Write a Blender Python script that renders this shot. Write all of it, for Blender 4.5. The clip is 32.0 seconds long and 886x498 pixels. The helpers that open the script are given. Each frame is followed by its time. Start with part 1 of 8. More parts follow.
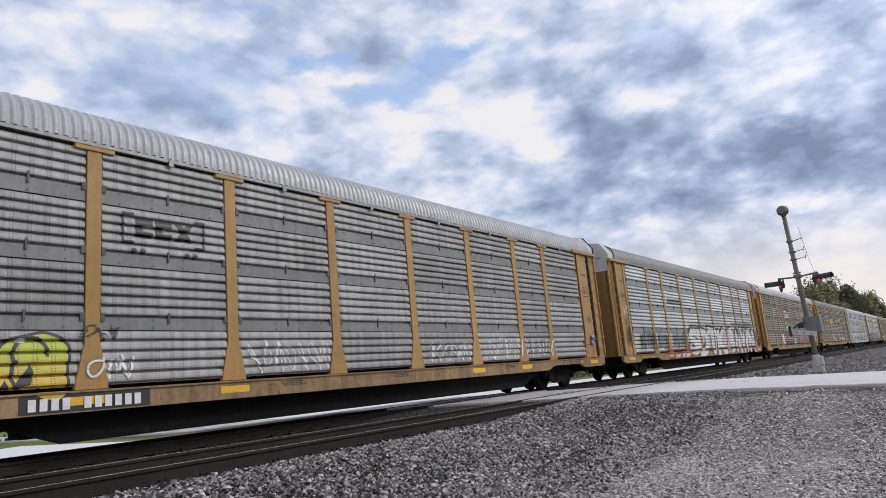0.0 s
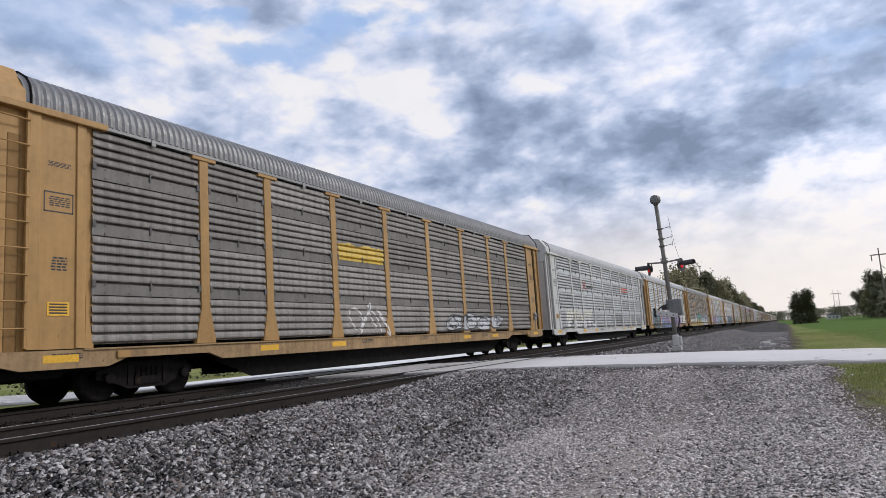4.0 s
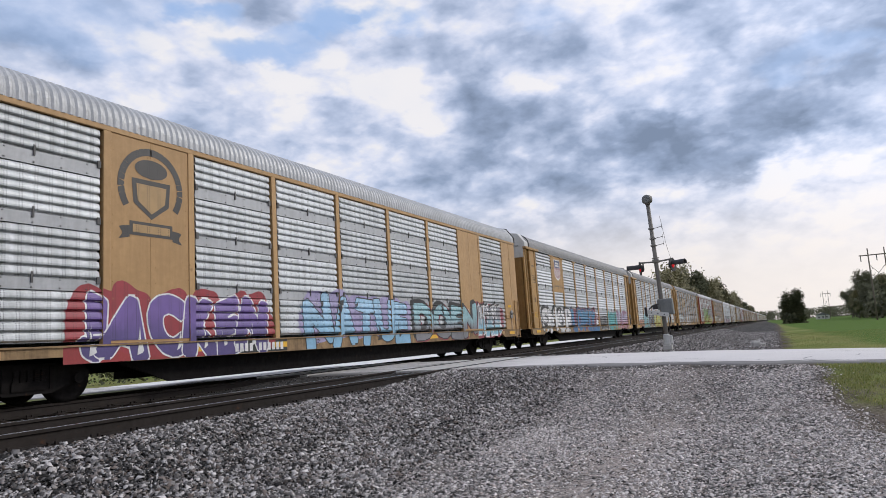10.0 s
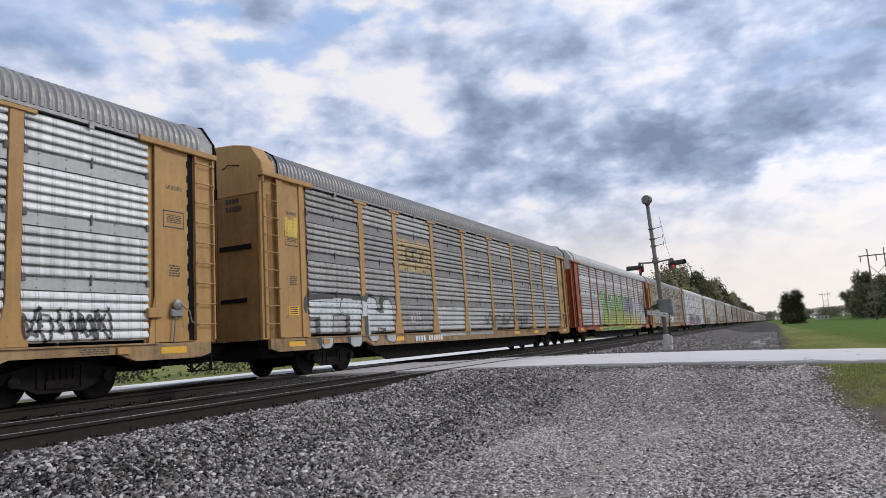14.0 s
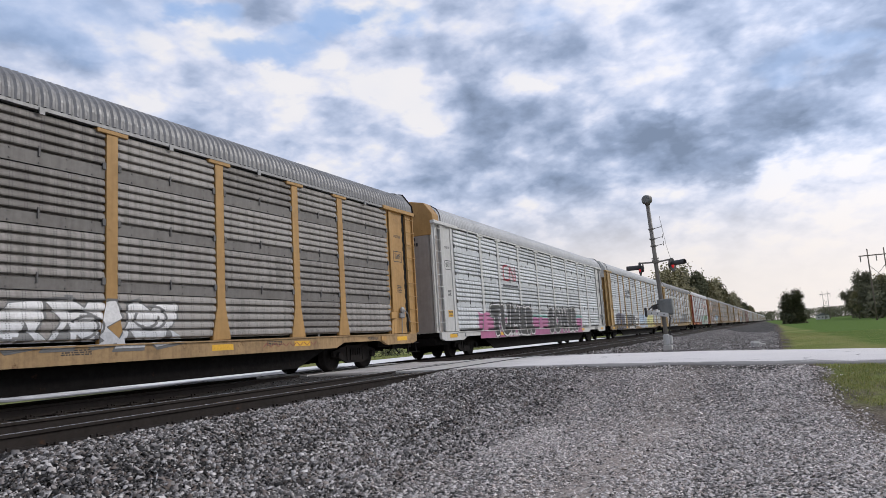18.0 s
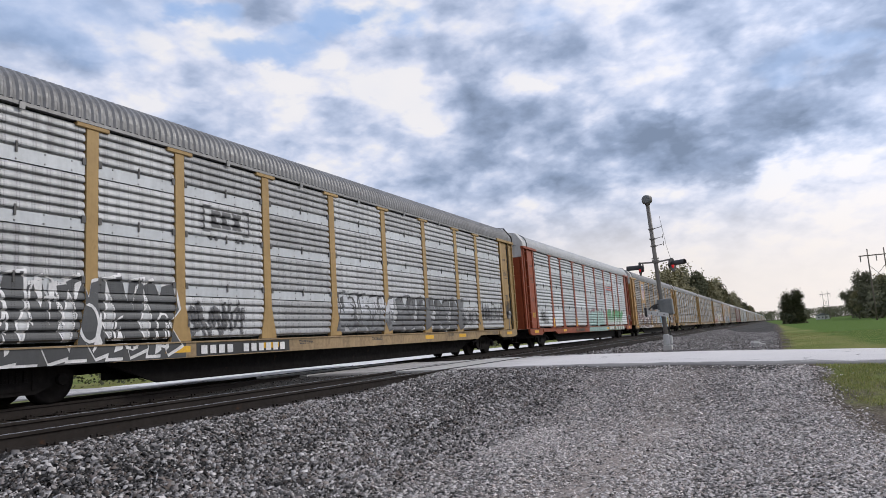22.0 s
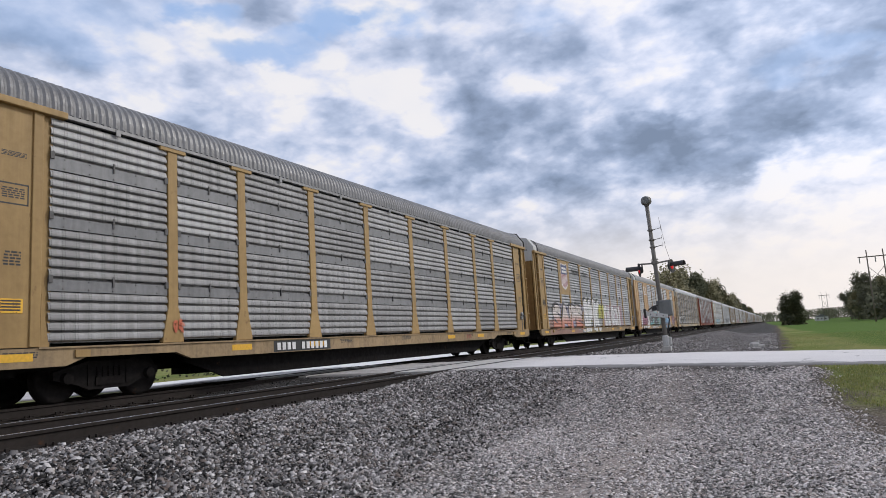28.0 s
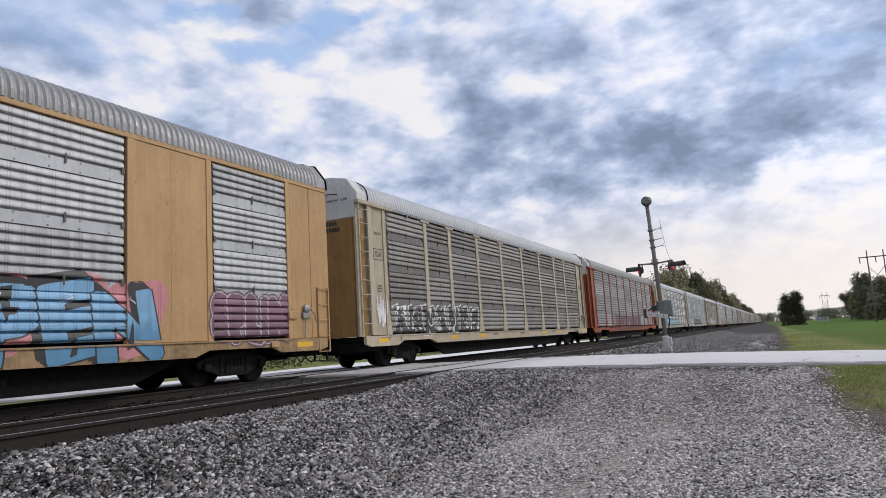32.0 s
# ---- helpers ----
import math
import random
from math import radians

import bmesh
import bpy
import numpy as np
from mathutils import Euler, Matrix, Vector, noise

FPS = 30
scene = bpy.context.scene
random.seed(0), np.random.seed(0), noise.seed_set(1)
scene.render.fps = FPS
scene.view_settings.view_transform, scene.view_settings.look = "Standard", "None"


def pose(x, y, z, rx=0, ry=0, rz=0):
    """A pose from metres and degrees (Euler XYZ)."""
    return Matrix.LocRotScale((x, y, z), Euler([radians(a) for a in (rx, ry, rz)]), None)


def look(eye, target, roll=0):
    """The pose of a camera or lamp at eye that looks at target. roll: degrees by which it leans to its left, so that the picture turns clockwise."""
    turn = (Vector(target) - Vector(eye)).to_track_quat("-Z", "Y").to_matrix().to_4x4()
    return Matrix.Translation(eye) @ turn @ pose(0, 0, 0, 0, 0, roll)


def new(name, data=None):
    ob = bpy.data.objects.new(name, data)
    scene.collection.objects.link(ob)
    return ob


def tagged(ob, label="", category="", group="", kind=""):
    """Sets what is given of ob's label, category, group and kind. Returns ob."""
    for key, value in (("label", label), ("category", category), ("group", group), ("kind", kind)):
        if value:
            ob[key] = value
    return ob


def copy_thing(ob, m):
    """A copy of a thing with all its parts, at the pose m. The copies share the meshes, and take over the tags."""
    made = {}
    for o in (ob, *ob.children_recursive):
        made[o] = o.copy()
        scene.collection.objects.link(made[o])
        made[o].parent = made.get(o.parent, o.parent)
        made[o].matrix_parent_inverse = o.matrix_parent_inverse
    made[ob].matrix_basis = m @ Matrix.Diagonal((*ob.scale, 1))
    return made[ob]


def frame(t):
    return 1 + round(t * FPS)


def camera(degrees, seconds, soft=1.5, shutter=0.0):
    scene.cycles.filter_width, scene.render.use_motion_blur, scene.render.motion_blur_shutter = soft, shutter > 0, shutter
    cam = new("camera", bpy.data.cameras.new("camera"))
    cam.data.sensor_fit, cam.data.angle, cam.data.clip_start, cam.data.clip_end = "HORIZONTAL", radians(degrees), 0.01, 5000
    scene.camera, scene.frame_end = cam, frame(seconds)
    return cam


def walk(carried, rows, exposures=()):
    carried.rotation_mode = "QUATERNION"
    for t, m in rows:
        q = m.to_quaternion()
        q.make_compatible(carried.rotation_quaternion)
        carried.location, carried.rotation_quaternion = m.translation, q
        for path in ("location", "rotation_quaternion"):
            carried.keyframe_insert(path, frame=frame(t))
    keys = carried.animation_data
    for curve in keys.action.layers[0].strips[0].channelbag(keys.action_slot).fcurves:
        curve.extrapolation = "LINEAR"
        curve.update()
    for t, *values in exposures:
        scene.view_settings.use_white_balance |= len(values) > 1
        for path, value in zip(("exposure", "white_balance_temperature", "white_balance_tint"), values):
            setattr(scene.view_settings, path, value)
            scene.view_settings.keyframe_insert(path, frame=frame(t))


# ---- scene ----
import functools

# ---------- camera: a tripod beside the line; rail tops are z = 0, the line runs along y ----------
EYE = 0.678
cam = camera(66.79, 32.0, soft=0.3, shutter=0.0)
walk(cam, [
    (0, pose(0, 0, EYE, 100.955, 4.952, 36.828)),
    (1, pose(0, 0, EYE, 100.962, 4.949, 36.824)),
    (1.5, pose(0, 0, EYE, 100.918, 4.914, 36.723)),
    (2, pose(0, 0, EYE, 100.601, 4.907, 35.911)),
    (2.5, pose(0, 0, EYE, 99.840, 4.715, 33.972)),
    (3, pose(0, 0, EYE, 98.990, 4.347, 30.862)),
    (3.5, pose(0, 0, EYE, 98.319, 4.011, 27.867)),
    (4.2, pose(0, 0, EYE, 97.850, 3.800, 26.950)),
    (5.5, pose(0, 0, EYE, 97.587, 3.708, 26.927)),
    (6, pose(0, 0, EYE, 97.594, 3.706, 27.008)),
    (6.5, pose(0, 0, EYE, 97.591, 3.754, 26.935)),
    (7, pose(0, 0, EYE, 97.584, 3.742, 26.754)),
    (8, pose(0, 0, EYE, 97.611, 3.794, 26.592)),
    (9, pose(0, 0, EYE, 97.621, 3.711, 26.453)),
    (9.5, pose(0, 0, EYE, 97.682, 3.699, 26.371)),
    (10, pose(0, 0, EYE, 97.746, 3.601, 26.301)),
    (10.5, pose(0, 0, EYE, 97.808, 3.654, 26.255)),
    (11, pose(0, 0, EYE, 97.807, 3.655, 26.243)),
    (13, pose(0, 0, EYE, 97.774, 3.599, 26.273)),
    (20, pose(0, 0, EYE, 97.764, 3.586, 26.283)),
    (25.5, pose(0, 0, EYE, 97.769, 3.582, 26.283)),
    (27.5, pose(0, 0, EYE, 97.829, 3.539, 26.216)),
    (32, pose(0, 0, EYE, 97.852, 3.511, 26.231)),
])

# ---------- light: a broken cloud deck over a hazy low sun ----------
SUN_EL, SUN_AZ = radians(34), radians(52)      # azimuth from +y towards +x


class Nodes:
    """Short hand for node trees."""

    def __init__(self, tree):
        self.t = tree
        tree.nodes.clear()

    def n(self, kind, **kw):
        node = self.t.nodes.new(kind)
        for k, v in kw.items():
            if k.startswith("i_"):
                node.inputs[k[2:].replace("_", " ")].default_value = v
            elif k == "op":
                node.operation = v
            elif k == "dtype":
                node.data_type = v
            elif k == "blend":
                node.blend_type = v
        return node

    def link(self, a, b):
        self.t.links.new(a, b)

    def put(self, socket, v):
        if isinstance(v, (int, float)):
            socket.default_value = v
        elif isinstance(v, tuple):
            socket.default_value = (*v, 1.0) if len(v) == 3 and len(socket.default_value) == 4 else v
        else:
            self.link(v, socket)

    def math(self, op, a, b=0.0, c=None):
        node = self.n("ShaderNodeMath", op=op)
        self.put(node.inputs[0], a)
        self.put(node.inputs[1], b)
        if c is not None:
            self.put(node.inputs[2], c)
        return node.outputs[0]

    def step(self, v, lo, hi, a=0.0, b=1.0):
        node = self.n("ShaderNodeMapRange")
        node.interpolation_type = "SMOOTHSTEP"
        for i, x in enumerate((v, lo, hi, a, b)):
            self.put(node.inputs[i], x)
        return node.outputs[0]

    def noise(self, vec, scale, detail=3.0, rough=0.55):
        node = self.n("ShaderNodeTexNoise")
        if vec is not None:
            self.link(vec, node.inputs["Vector"])
        node.inputs["Scale"].default_value = scale
        node.inputs["Detail"].default_value = detail
        node.inputs["Roughness"].default_value = rough
        return node.outputs["Fac"]

    def voronoi(self, vec, scale, feature="F1", out="Distance"):
        node = self.n("ShaderNodeTexVoronoi")
        node.feature = feature
        self.link(vec, node.inputs["Vector"])
        node.inputs["Scale"].default_value = scale
        return node.outputs[out]

    def mix(self, f, a, b):
        node = self.n("ShaderNodeMix", dtype="RGBA")
        self.put(node.inputs["Factor"], f)
        self.put(node.inputs[6], a)
        self.put(node.inputs[7], b)
        return node.outputs[2]

    def scaled(self, vec, s):
        node = self.n("ShaderNodeMapping")
        self.link(vec, node.inputs["Vector"])
        node.inputs["Scale"].default_value = s
        return node.outputs[0]


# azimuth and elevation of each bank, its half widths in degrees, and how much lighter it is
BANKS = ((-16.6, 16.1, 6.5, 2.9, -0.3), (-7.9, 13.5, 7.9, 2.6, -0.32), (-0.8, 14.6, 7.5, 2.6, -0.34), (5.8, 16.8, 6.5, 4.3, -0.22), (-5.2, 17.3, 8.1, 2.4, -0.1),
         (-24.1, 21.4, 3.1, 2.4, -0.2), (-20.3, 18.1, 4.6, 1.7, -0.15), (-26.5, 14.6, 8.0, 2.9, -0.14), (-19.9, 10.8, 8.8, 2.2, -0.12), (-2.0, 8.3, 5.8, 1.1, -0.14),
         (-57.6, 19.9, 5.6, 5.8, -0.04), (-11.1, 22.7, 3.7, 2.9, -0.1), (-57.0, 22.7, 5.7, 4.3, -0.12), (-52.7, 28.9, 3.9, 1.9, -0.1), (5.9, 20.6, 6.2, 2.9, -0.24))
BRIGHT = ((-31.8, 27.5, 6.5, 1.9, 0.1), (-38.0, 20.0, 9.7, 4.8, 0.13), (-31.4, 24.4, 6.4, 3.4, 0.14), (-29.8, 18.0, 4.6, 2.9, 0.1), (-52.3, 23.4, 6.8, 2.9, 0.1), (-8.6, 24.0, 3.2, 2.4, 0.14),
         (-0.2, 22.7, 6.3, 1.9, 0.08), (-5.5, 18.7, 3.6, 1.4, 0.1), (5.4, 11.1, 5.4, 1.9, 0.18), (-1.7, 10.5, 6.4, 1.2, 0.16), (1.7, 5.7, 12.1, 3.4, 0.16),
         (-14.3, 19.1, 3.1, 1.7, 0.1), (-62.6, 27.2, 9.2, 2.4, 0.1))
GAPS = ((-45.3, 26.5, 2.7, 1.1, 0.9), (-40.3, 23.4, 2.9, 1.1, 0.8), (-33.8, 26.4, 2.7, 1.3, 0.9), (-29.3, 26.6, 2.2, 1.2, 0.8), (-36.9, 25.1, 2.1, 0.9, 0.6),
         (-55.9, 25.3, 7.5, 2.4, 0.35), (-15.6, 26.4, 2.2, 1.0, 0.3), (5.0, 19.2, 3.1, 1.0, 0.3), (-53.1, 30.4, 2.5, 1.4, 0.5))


def make_world():
    w = bpy.data.worlds.new("sky")
    scene.world = w
    w.use_nodes = True
    N = Nodes(w.node_tree)
    out = N.n("ShaderNodeOutputWorld")
    sky = N.n("ShaderNodeTexSky")
    sky.sky_type = "NISHITA"
    sky.sun_disc = False
    sky.sun_elevation, sky.sun_rotation = SUN_EL, SUN_AZ
    blue = N.n("ShaderNodeBackground", i_Strength=0.15)
    N.link(sky.outputs[0], blue.inputs["Color"])
    co = N.n("ShaderNodeTexCoord").outputs["Generated"]
    xyz = N.n("ShaderNodeSeparateXYZ")
    N.link(co, xyz.inputs[0])
    x, y, z = xyz.outputs
    # the deck seen in perspective: cells shrink and flatten towards the horizon
    drop = N.math("ADD", N.math("MAXIMUM", z, 0.0), 0.55)
    deck = N.n("ShaderNodeCombineXYZ")
    N.link(N.math("DIVIDE", x, drop), deck.inputs[0])
    N.link(N.math("DIVIDE", y, drop), deck.inputs[1])
    N.link(N.math("MULTIPLY", z, 1.35), deck.inputs[2])
    deck = deck.outputs[0]
    nudge = N.n("ShaderNodeVectorMath", op="ADD")
    N.link(deck, nudge.inputs[0])
    nudge.inputs[1].default_value = (0.02, 0.02, 0.07)
    big = N.noise(deck, 2.6, 3.0, 0.5)
    cell = N.noise(deck, 9.0, 8.0, 0.5)
    lit = N.math("SUBTRACT", cell, N.noise(nudge.outputs[0], 9.0, 8.0, 0.5))
    fine = N.noise(deck, 19.0, 5.0, 0.6)
    swirl = N.n("ShaderNodeTexNoise", i_Scale=11.0, i_Detail=4.0)
    N.link(deck, swirl.inputs["Vector"])
    curl = N.n("ShaderNodeVectorMath", op="MULTIPLY_ADD")
    N.link(swirl.outputs["Color"], curl.inputs[0])
    curl.inputs[1].default_value = (0.16, 0.16, 0.10)
    N.link(deck, curl.inputs[2])
    vor = N.n("ShaderNodeTexVoronoi", i_Scale=13.0, i_Detail=2.0, i_Roughness=0.5)
    vor.feature = "SMOOTH_F1"
    vor.inputs["Smoothness"].default_value = 0.35
    N.link(curl.outputs[0], vor.inputs["Vector"])
    puff = N.math("SUBTRACT", 0.84, vor.outputs["Distance"])
    az = N.math("MULTIPLY", N.math("ARCTAN2", x, y), 57.2958)
    el = N.math("MULTIPLY", N.math("ARCSINE", z), 57.2958)
    # uneven borders: the banks are laid out in a warped sky
    az = N.math("ADD", az, N.math("MULTIPLY", N.math("SUBTRACT", N.noise(deck, 5.0, 4.0, 0.6), 0.5), 13.0))
    el = N.math("ADD", el, N.math("MULTIPLY", N.math("SUBTRACT", N.noise(nudge.outputs[0], 5.6, 5.0, 0.6), 0.5), 9.0))

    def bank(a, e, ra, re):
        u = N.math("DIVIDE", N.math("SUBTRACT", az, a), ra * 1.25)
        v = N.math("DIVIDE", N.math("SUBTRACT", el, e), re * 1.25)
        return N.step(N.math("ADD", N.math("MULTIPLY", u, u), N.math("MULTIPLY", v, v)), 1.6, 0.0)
    tone = N.math("MULTIPLY_ADD", N.math("SUBTRACT", cell, 0.5), 0.92, 0.70)
    tone = N.math("ADD", tone, N.math("MULTIPLY", N.math("SUBTRACT", big, 0.5), 0.25))
    tone = N.math("ADD", tone, N.math("MULTIPLY", N.math("SUBTRACT", fine, 0.5), 0.22))
    tone = N.math("ADD", tone, N.math("MULTIPLY", lit, 0.8))
    tone = N.math("ADD", tone, N.math("MULTIPLY", puff, 0.36))
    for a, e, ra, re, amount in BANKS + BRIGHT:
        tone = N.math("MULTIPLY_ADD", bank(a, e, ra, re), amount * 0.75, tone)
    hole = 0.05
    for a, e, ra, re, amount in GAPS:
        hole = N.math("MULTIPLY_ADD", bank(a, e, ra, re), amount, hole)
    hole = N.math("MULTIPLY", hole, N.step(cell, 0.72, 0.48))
    ramp = N.n("ShaderNodeValToRGB")
    cr = ramp.color_ramp
    cr.elements[0].position, cr.elements[0].color = 0.0, (0.21, 0.265, 0.38, 1)
    cr.elements[1].position, cr.elements[1].color = 0.98, (1.02, 1.0, 1.03, 1)
    for p, c in ((0.30, (0.345, 0.425, 0.60, 1)), (0.58, (0.578, 0.658, 0.86, 1)), (0.80, (0.835, 0.872, 1.03, 1))):
        cr.elements.new(p).color = c
    N.link(tone, ramp.inputs[0])
    col = ramp.outputs[0]
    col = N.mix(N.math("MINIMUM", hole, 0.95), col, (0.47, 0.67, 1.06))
    col = N.mix(N.step(z, 0.225, 0.05, 0.0, 0.93), col, (1.0, 0.925, 0.89))
    toward = N.n("ShaderNodeVectorMath", op="DOT_PRODUCT")
    N.link(co, toward.inputs[0])
    toward.inputs[1].default_value = (math.sin(SUN_AZ) * math.cos(SUN_EL), math.cos(SUN_AZ) * math.cos(SUN_EL), math.sin(SUN_EL))
    glow = N.step(toward.outputs["Value"], 0.35, 1.0, 0.95, 1.2)
    cloud = N.n("ShaderNodeBackground")
    N.link(col, cloud.inputs["Color"])
    N.link(N.math("MULTIPLY", glow, 0.92), cloud.inputs["Strength"])
    m = N.n("ShaderNodeMixShader")
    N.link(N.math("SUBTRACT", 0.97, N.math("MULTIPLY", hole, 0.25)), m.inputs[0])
    N.link(blue.outputs[0], m.inputs[1])
    N.link(cloud.outputs[0], m.inputs[2])
    N.link(m.outputs[0], out.inputs[0])


make_world()
sun_data = bpy.data.lights.new("sun", "SUN")
sun_data.energy, sun_data.angle, sun_data.color = 1.5, radians(10), (1.0, 0.95, 0.88)
sun = new("sun", sun_data)
sun.matrix_world = look((60 * math.sin(SUN_AZ) * math.cos(SUN_EL), 60 * math.cos(SUN_AZ) * math.cos(SUN_EL), 60 * math.sin(SUN_EL)), (0, 0, 0))
scene.view_settings.exposure = 0.0

# ---------- materials ----------
MATS = {}


def material(name, build):
    if name not in MATS:
        m = bpy.data.materials.new(name)
        m.use_nodes = True
        N = Nodes(m.node_tree)
        out = N.n("ShaderNodeOutputMaterial")
        bsdf = N.n("ShaderNodeBsdfPrincipled")
        N.link(bsdf.outputs[0], out.inputs[0])
        build(N, bsdf)
        MATS[name] = m
    return MATS[name]


def bump(N, bsdf, h, strength, dist=0.01):
    b = N.n("ShaderNodeBump", i_Strength=strength, i_Distance=dist)
    N.link(h, b.inputs["Height"])
    N.link(b.outputs[0], bsdf.inputs["Normal"])


def coords(N):
    return N.n("ShaderNodeTexCoord").outputs["Object"]


def weathered(name, light, dark, rough=0.6, metal=0.0, grain=9.0, amount=0.5, streak=0.5, rust=0.0, relief=0.15, gloss=0.5):
    """Painted or bare metal: cloudy tone, fine grain, run-down streaks and a little rust."""
    def build(N, b):
        co = coords(N)
        rnd = N.n("ShaderNodeObjectInfo").outputs["Random"]
        shift = N.n("ShaderNodeVectorMath", op="ADD")
        N.link(co, shift.inputs[0])
        sh = N.n("ShaderNodeCombineXYZ")
        N.link(N.math("MULTIPLY", rnd, 37.0), sh.inputs[1])
        N.link(sh.outputs[0], shift.inputs[1])
        v = shift.outputs[0]
        cloudy = N.noise(v, 1.3, 4.0, 0.6)
        fine = N.noise(v, grain, 4.0, 0.65)
        run = N.noise(N.scaled(v, (6.0, 6.0, 0.35)), 1.5, 4.0, 0.6)
        f = N.math("ADD", N.math("MULTIPLY", cloudy, 0.6), N.math("MULTIPLY", fine, 0.4))
        f = N.math("ADD", f, N.math("MULTIPLY", N.math("SUBTRACT", run, 0.5), streak))
        f = N.math("ADD", f, N.math("MULTIPLY", N.math("SUBTRACT", rnd, 0.5), 0.16))
        col = N.mix(N.step(f, 0.5 - 0.5 * amount, 0.5 + 0.5 * amount), light, dark)
        if rust:
            col = N.mix(N.math("MULTIPLY", N.step(N.noise(v, 3.1, 6.0, 0.7), 0.62, 0.72), rust), col, (0.10, 0.045, 0.02))
        N.link(col, b.inputs["Base Color"])
        N.link(N.step(fine, 0.2, 0.8, rough - 0.12, rough + 0.12), b.inputs["Roughness"])
        b.inputs["Metallic"].default_value = metal
        b.inputs["Specular IOR Level"].default_value = gloss
        bump(N, b, fine, relief, 0.004)
    return material(name, build)


def perforated(name, light, dark, rough, metal, streak=0.8, pitch=(0.052, 0.038), radius=0.0092, share=0.40):
    """Galvanised rack panel: spangle, dirt runs, and columns of small punched holes."""
    def build(N, b):
        co = coords(N)
        rnd = N.n("ShaderNodeObjectInfo").outputs["Random"]
        sh = N.n("ShaderNodeCombineXYZ")
        N.link(N.math("MULTIPLY", rnd, 53.0), sh.inputs[1])
        add = N.n("ShaderNodeVectorMath", op="ADD")
        N.link(co, add.inputs[0])
        N.link(sh.outputs[0], add.inputs[1])
        v = add.outputs[0]
        cloudy = N.noise(v, 1.1, 4.0, 0.6)
        fine = N.noise(v, 26.0, 3.0, 0.6)
        run = N.noise(N.scaled(v, (5.0, 5.0, 0.3)), 1.6, 4.0, 0.6)
        f = N.math("ADD", N.math("MULTIPLY", cloudy, 0.55), N.math("MULTIPLY", fine, 0.25))
        f = N.math("ADD", f, N.math("ADD", 0.1, N.math("MULTIPLY", N.math("SUBTRACT", run, 0.5), streak)))
        f = N.math("ADD", f, N.math("MULTIPLY", N.math("SUBTRACT", rnd, 0.5), 0.34))
        col = N.mix(N.step(f, 0.22, 0.78), light, dark)
        xyz = N.n("ShaderNodeSeparateXYZ")
        N.link(co, xyz.inputs[0])
        yy, zz = xyz.outputs[1], xyz.outputs[2]
        cell = lambda s, p: N.math("ABSOLUTE", N.math("SUBTRACT", N.math("FRACT", N.math("DIVIDE", s, p)), 0.5))
        dy = N.math("MULTIPLY", cell(yy, pitch[0]), pitch[0])
        dz = N.math("MULTIPLY", cell(zz, pitch[1]), pitch[1])
        dist = N.math("SQRT", N.math("ADD", N.math("MULTIPLY", dy, dy), N.math("MULTIPLY", dz, dz)))
        group = N.math("LESS_THAN", N.math("FRACT", N.math("DIVIDE", yy, 0.26)), share)
        hole = N.math("MULTIPLY", N.step(dist, radius * 1.25, radius * 0.85), group)
        col = N.mix(N.math("MULTIPLY", hole, 0.9), col, (0.015, 0.015, 0.016))
        N.link(col, b.inputs["Base Color"])
        N.link(N.step(fine, 0.2, 0.8, rough - 0.1, rough + 0.12), b.inputs["Roughness"])
        N.link(N.math("MULTIPLY", N.math("SUBTRACT", 1.0, hole), metal), b.inputs["Metallic"])
        bump(N, b, fine, 0.08, 0.003)
    return material(name, build)


def punched(N, co):
    """The rack's punched holes seen through the paint of the ribbed sheets, not of posts and sill."""
    xyz = N.n("ShaderNodeSeparateXYZ")
    N.link(co, xyz.inputs[0])
    xx, yy, zz = xyz.outputs
    cell = lambda v, p: N.math("MULTIPLY", N.math("ABSOLUTE", N.math("SUBTRACT", N.math("FRACT", N.math("DIVIDE", v, p)), 0.5)), p)
    dy, dz = cell(yy, 0.052), cell(zz, 0.038)
    dist = N.math("SQRT", N.math("ADD", N.math("MULTIPLY", dy, dy), N.math("MULTIPLY", dz, dz)))
    hole = N.math("MULTIPLY", N.step(dist, 0.0115, 0.0078), N.math("LESS_THAN", N.math("FRACT", N.math("DIVIDE", yy, 0.26)), 0.40))
    return N.math("MULTIPLY", hole, N.math("MULTIPLY", N.math("LESS_THAN", xx, 1.5095), N.math("GREATER_THAN", zz, 1.06)))


def spray(N, b, hi, lo, rough):
    co = coords(N)
    f = N.math("ADD", N.math("MULTIPLY", N.noise(co, 2.3, 4.0, 0.6), 0.6), N.math("MULTIPLY", N.noise(co, 21.0, 3.0, 0.6), 0.4))
    c = N.mix(N.step(f, 0.3, 0.7), hi, lo)
    c = N.mix(N.math("MULTIPLY", punched(N, co), 0.8), c, (0.02, 0.02, 0.021))
    N.link(c, b.inputs["Base Color"])
    b.inputs["Roughness"].default_value = rough


def shades(color):
    return tuple(min(1.0, c * 1.10 + 0.01) for c in color), tuple(c * 0.76 + 0.010 for c in color)


def paint(color, rough=0.5):
    def build(N, b):
        spray(N, b, *shades(color), rough)
    return material("spray_paint_%.3f_%.3f_%.3f" % color, build)


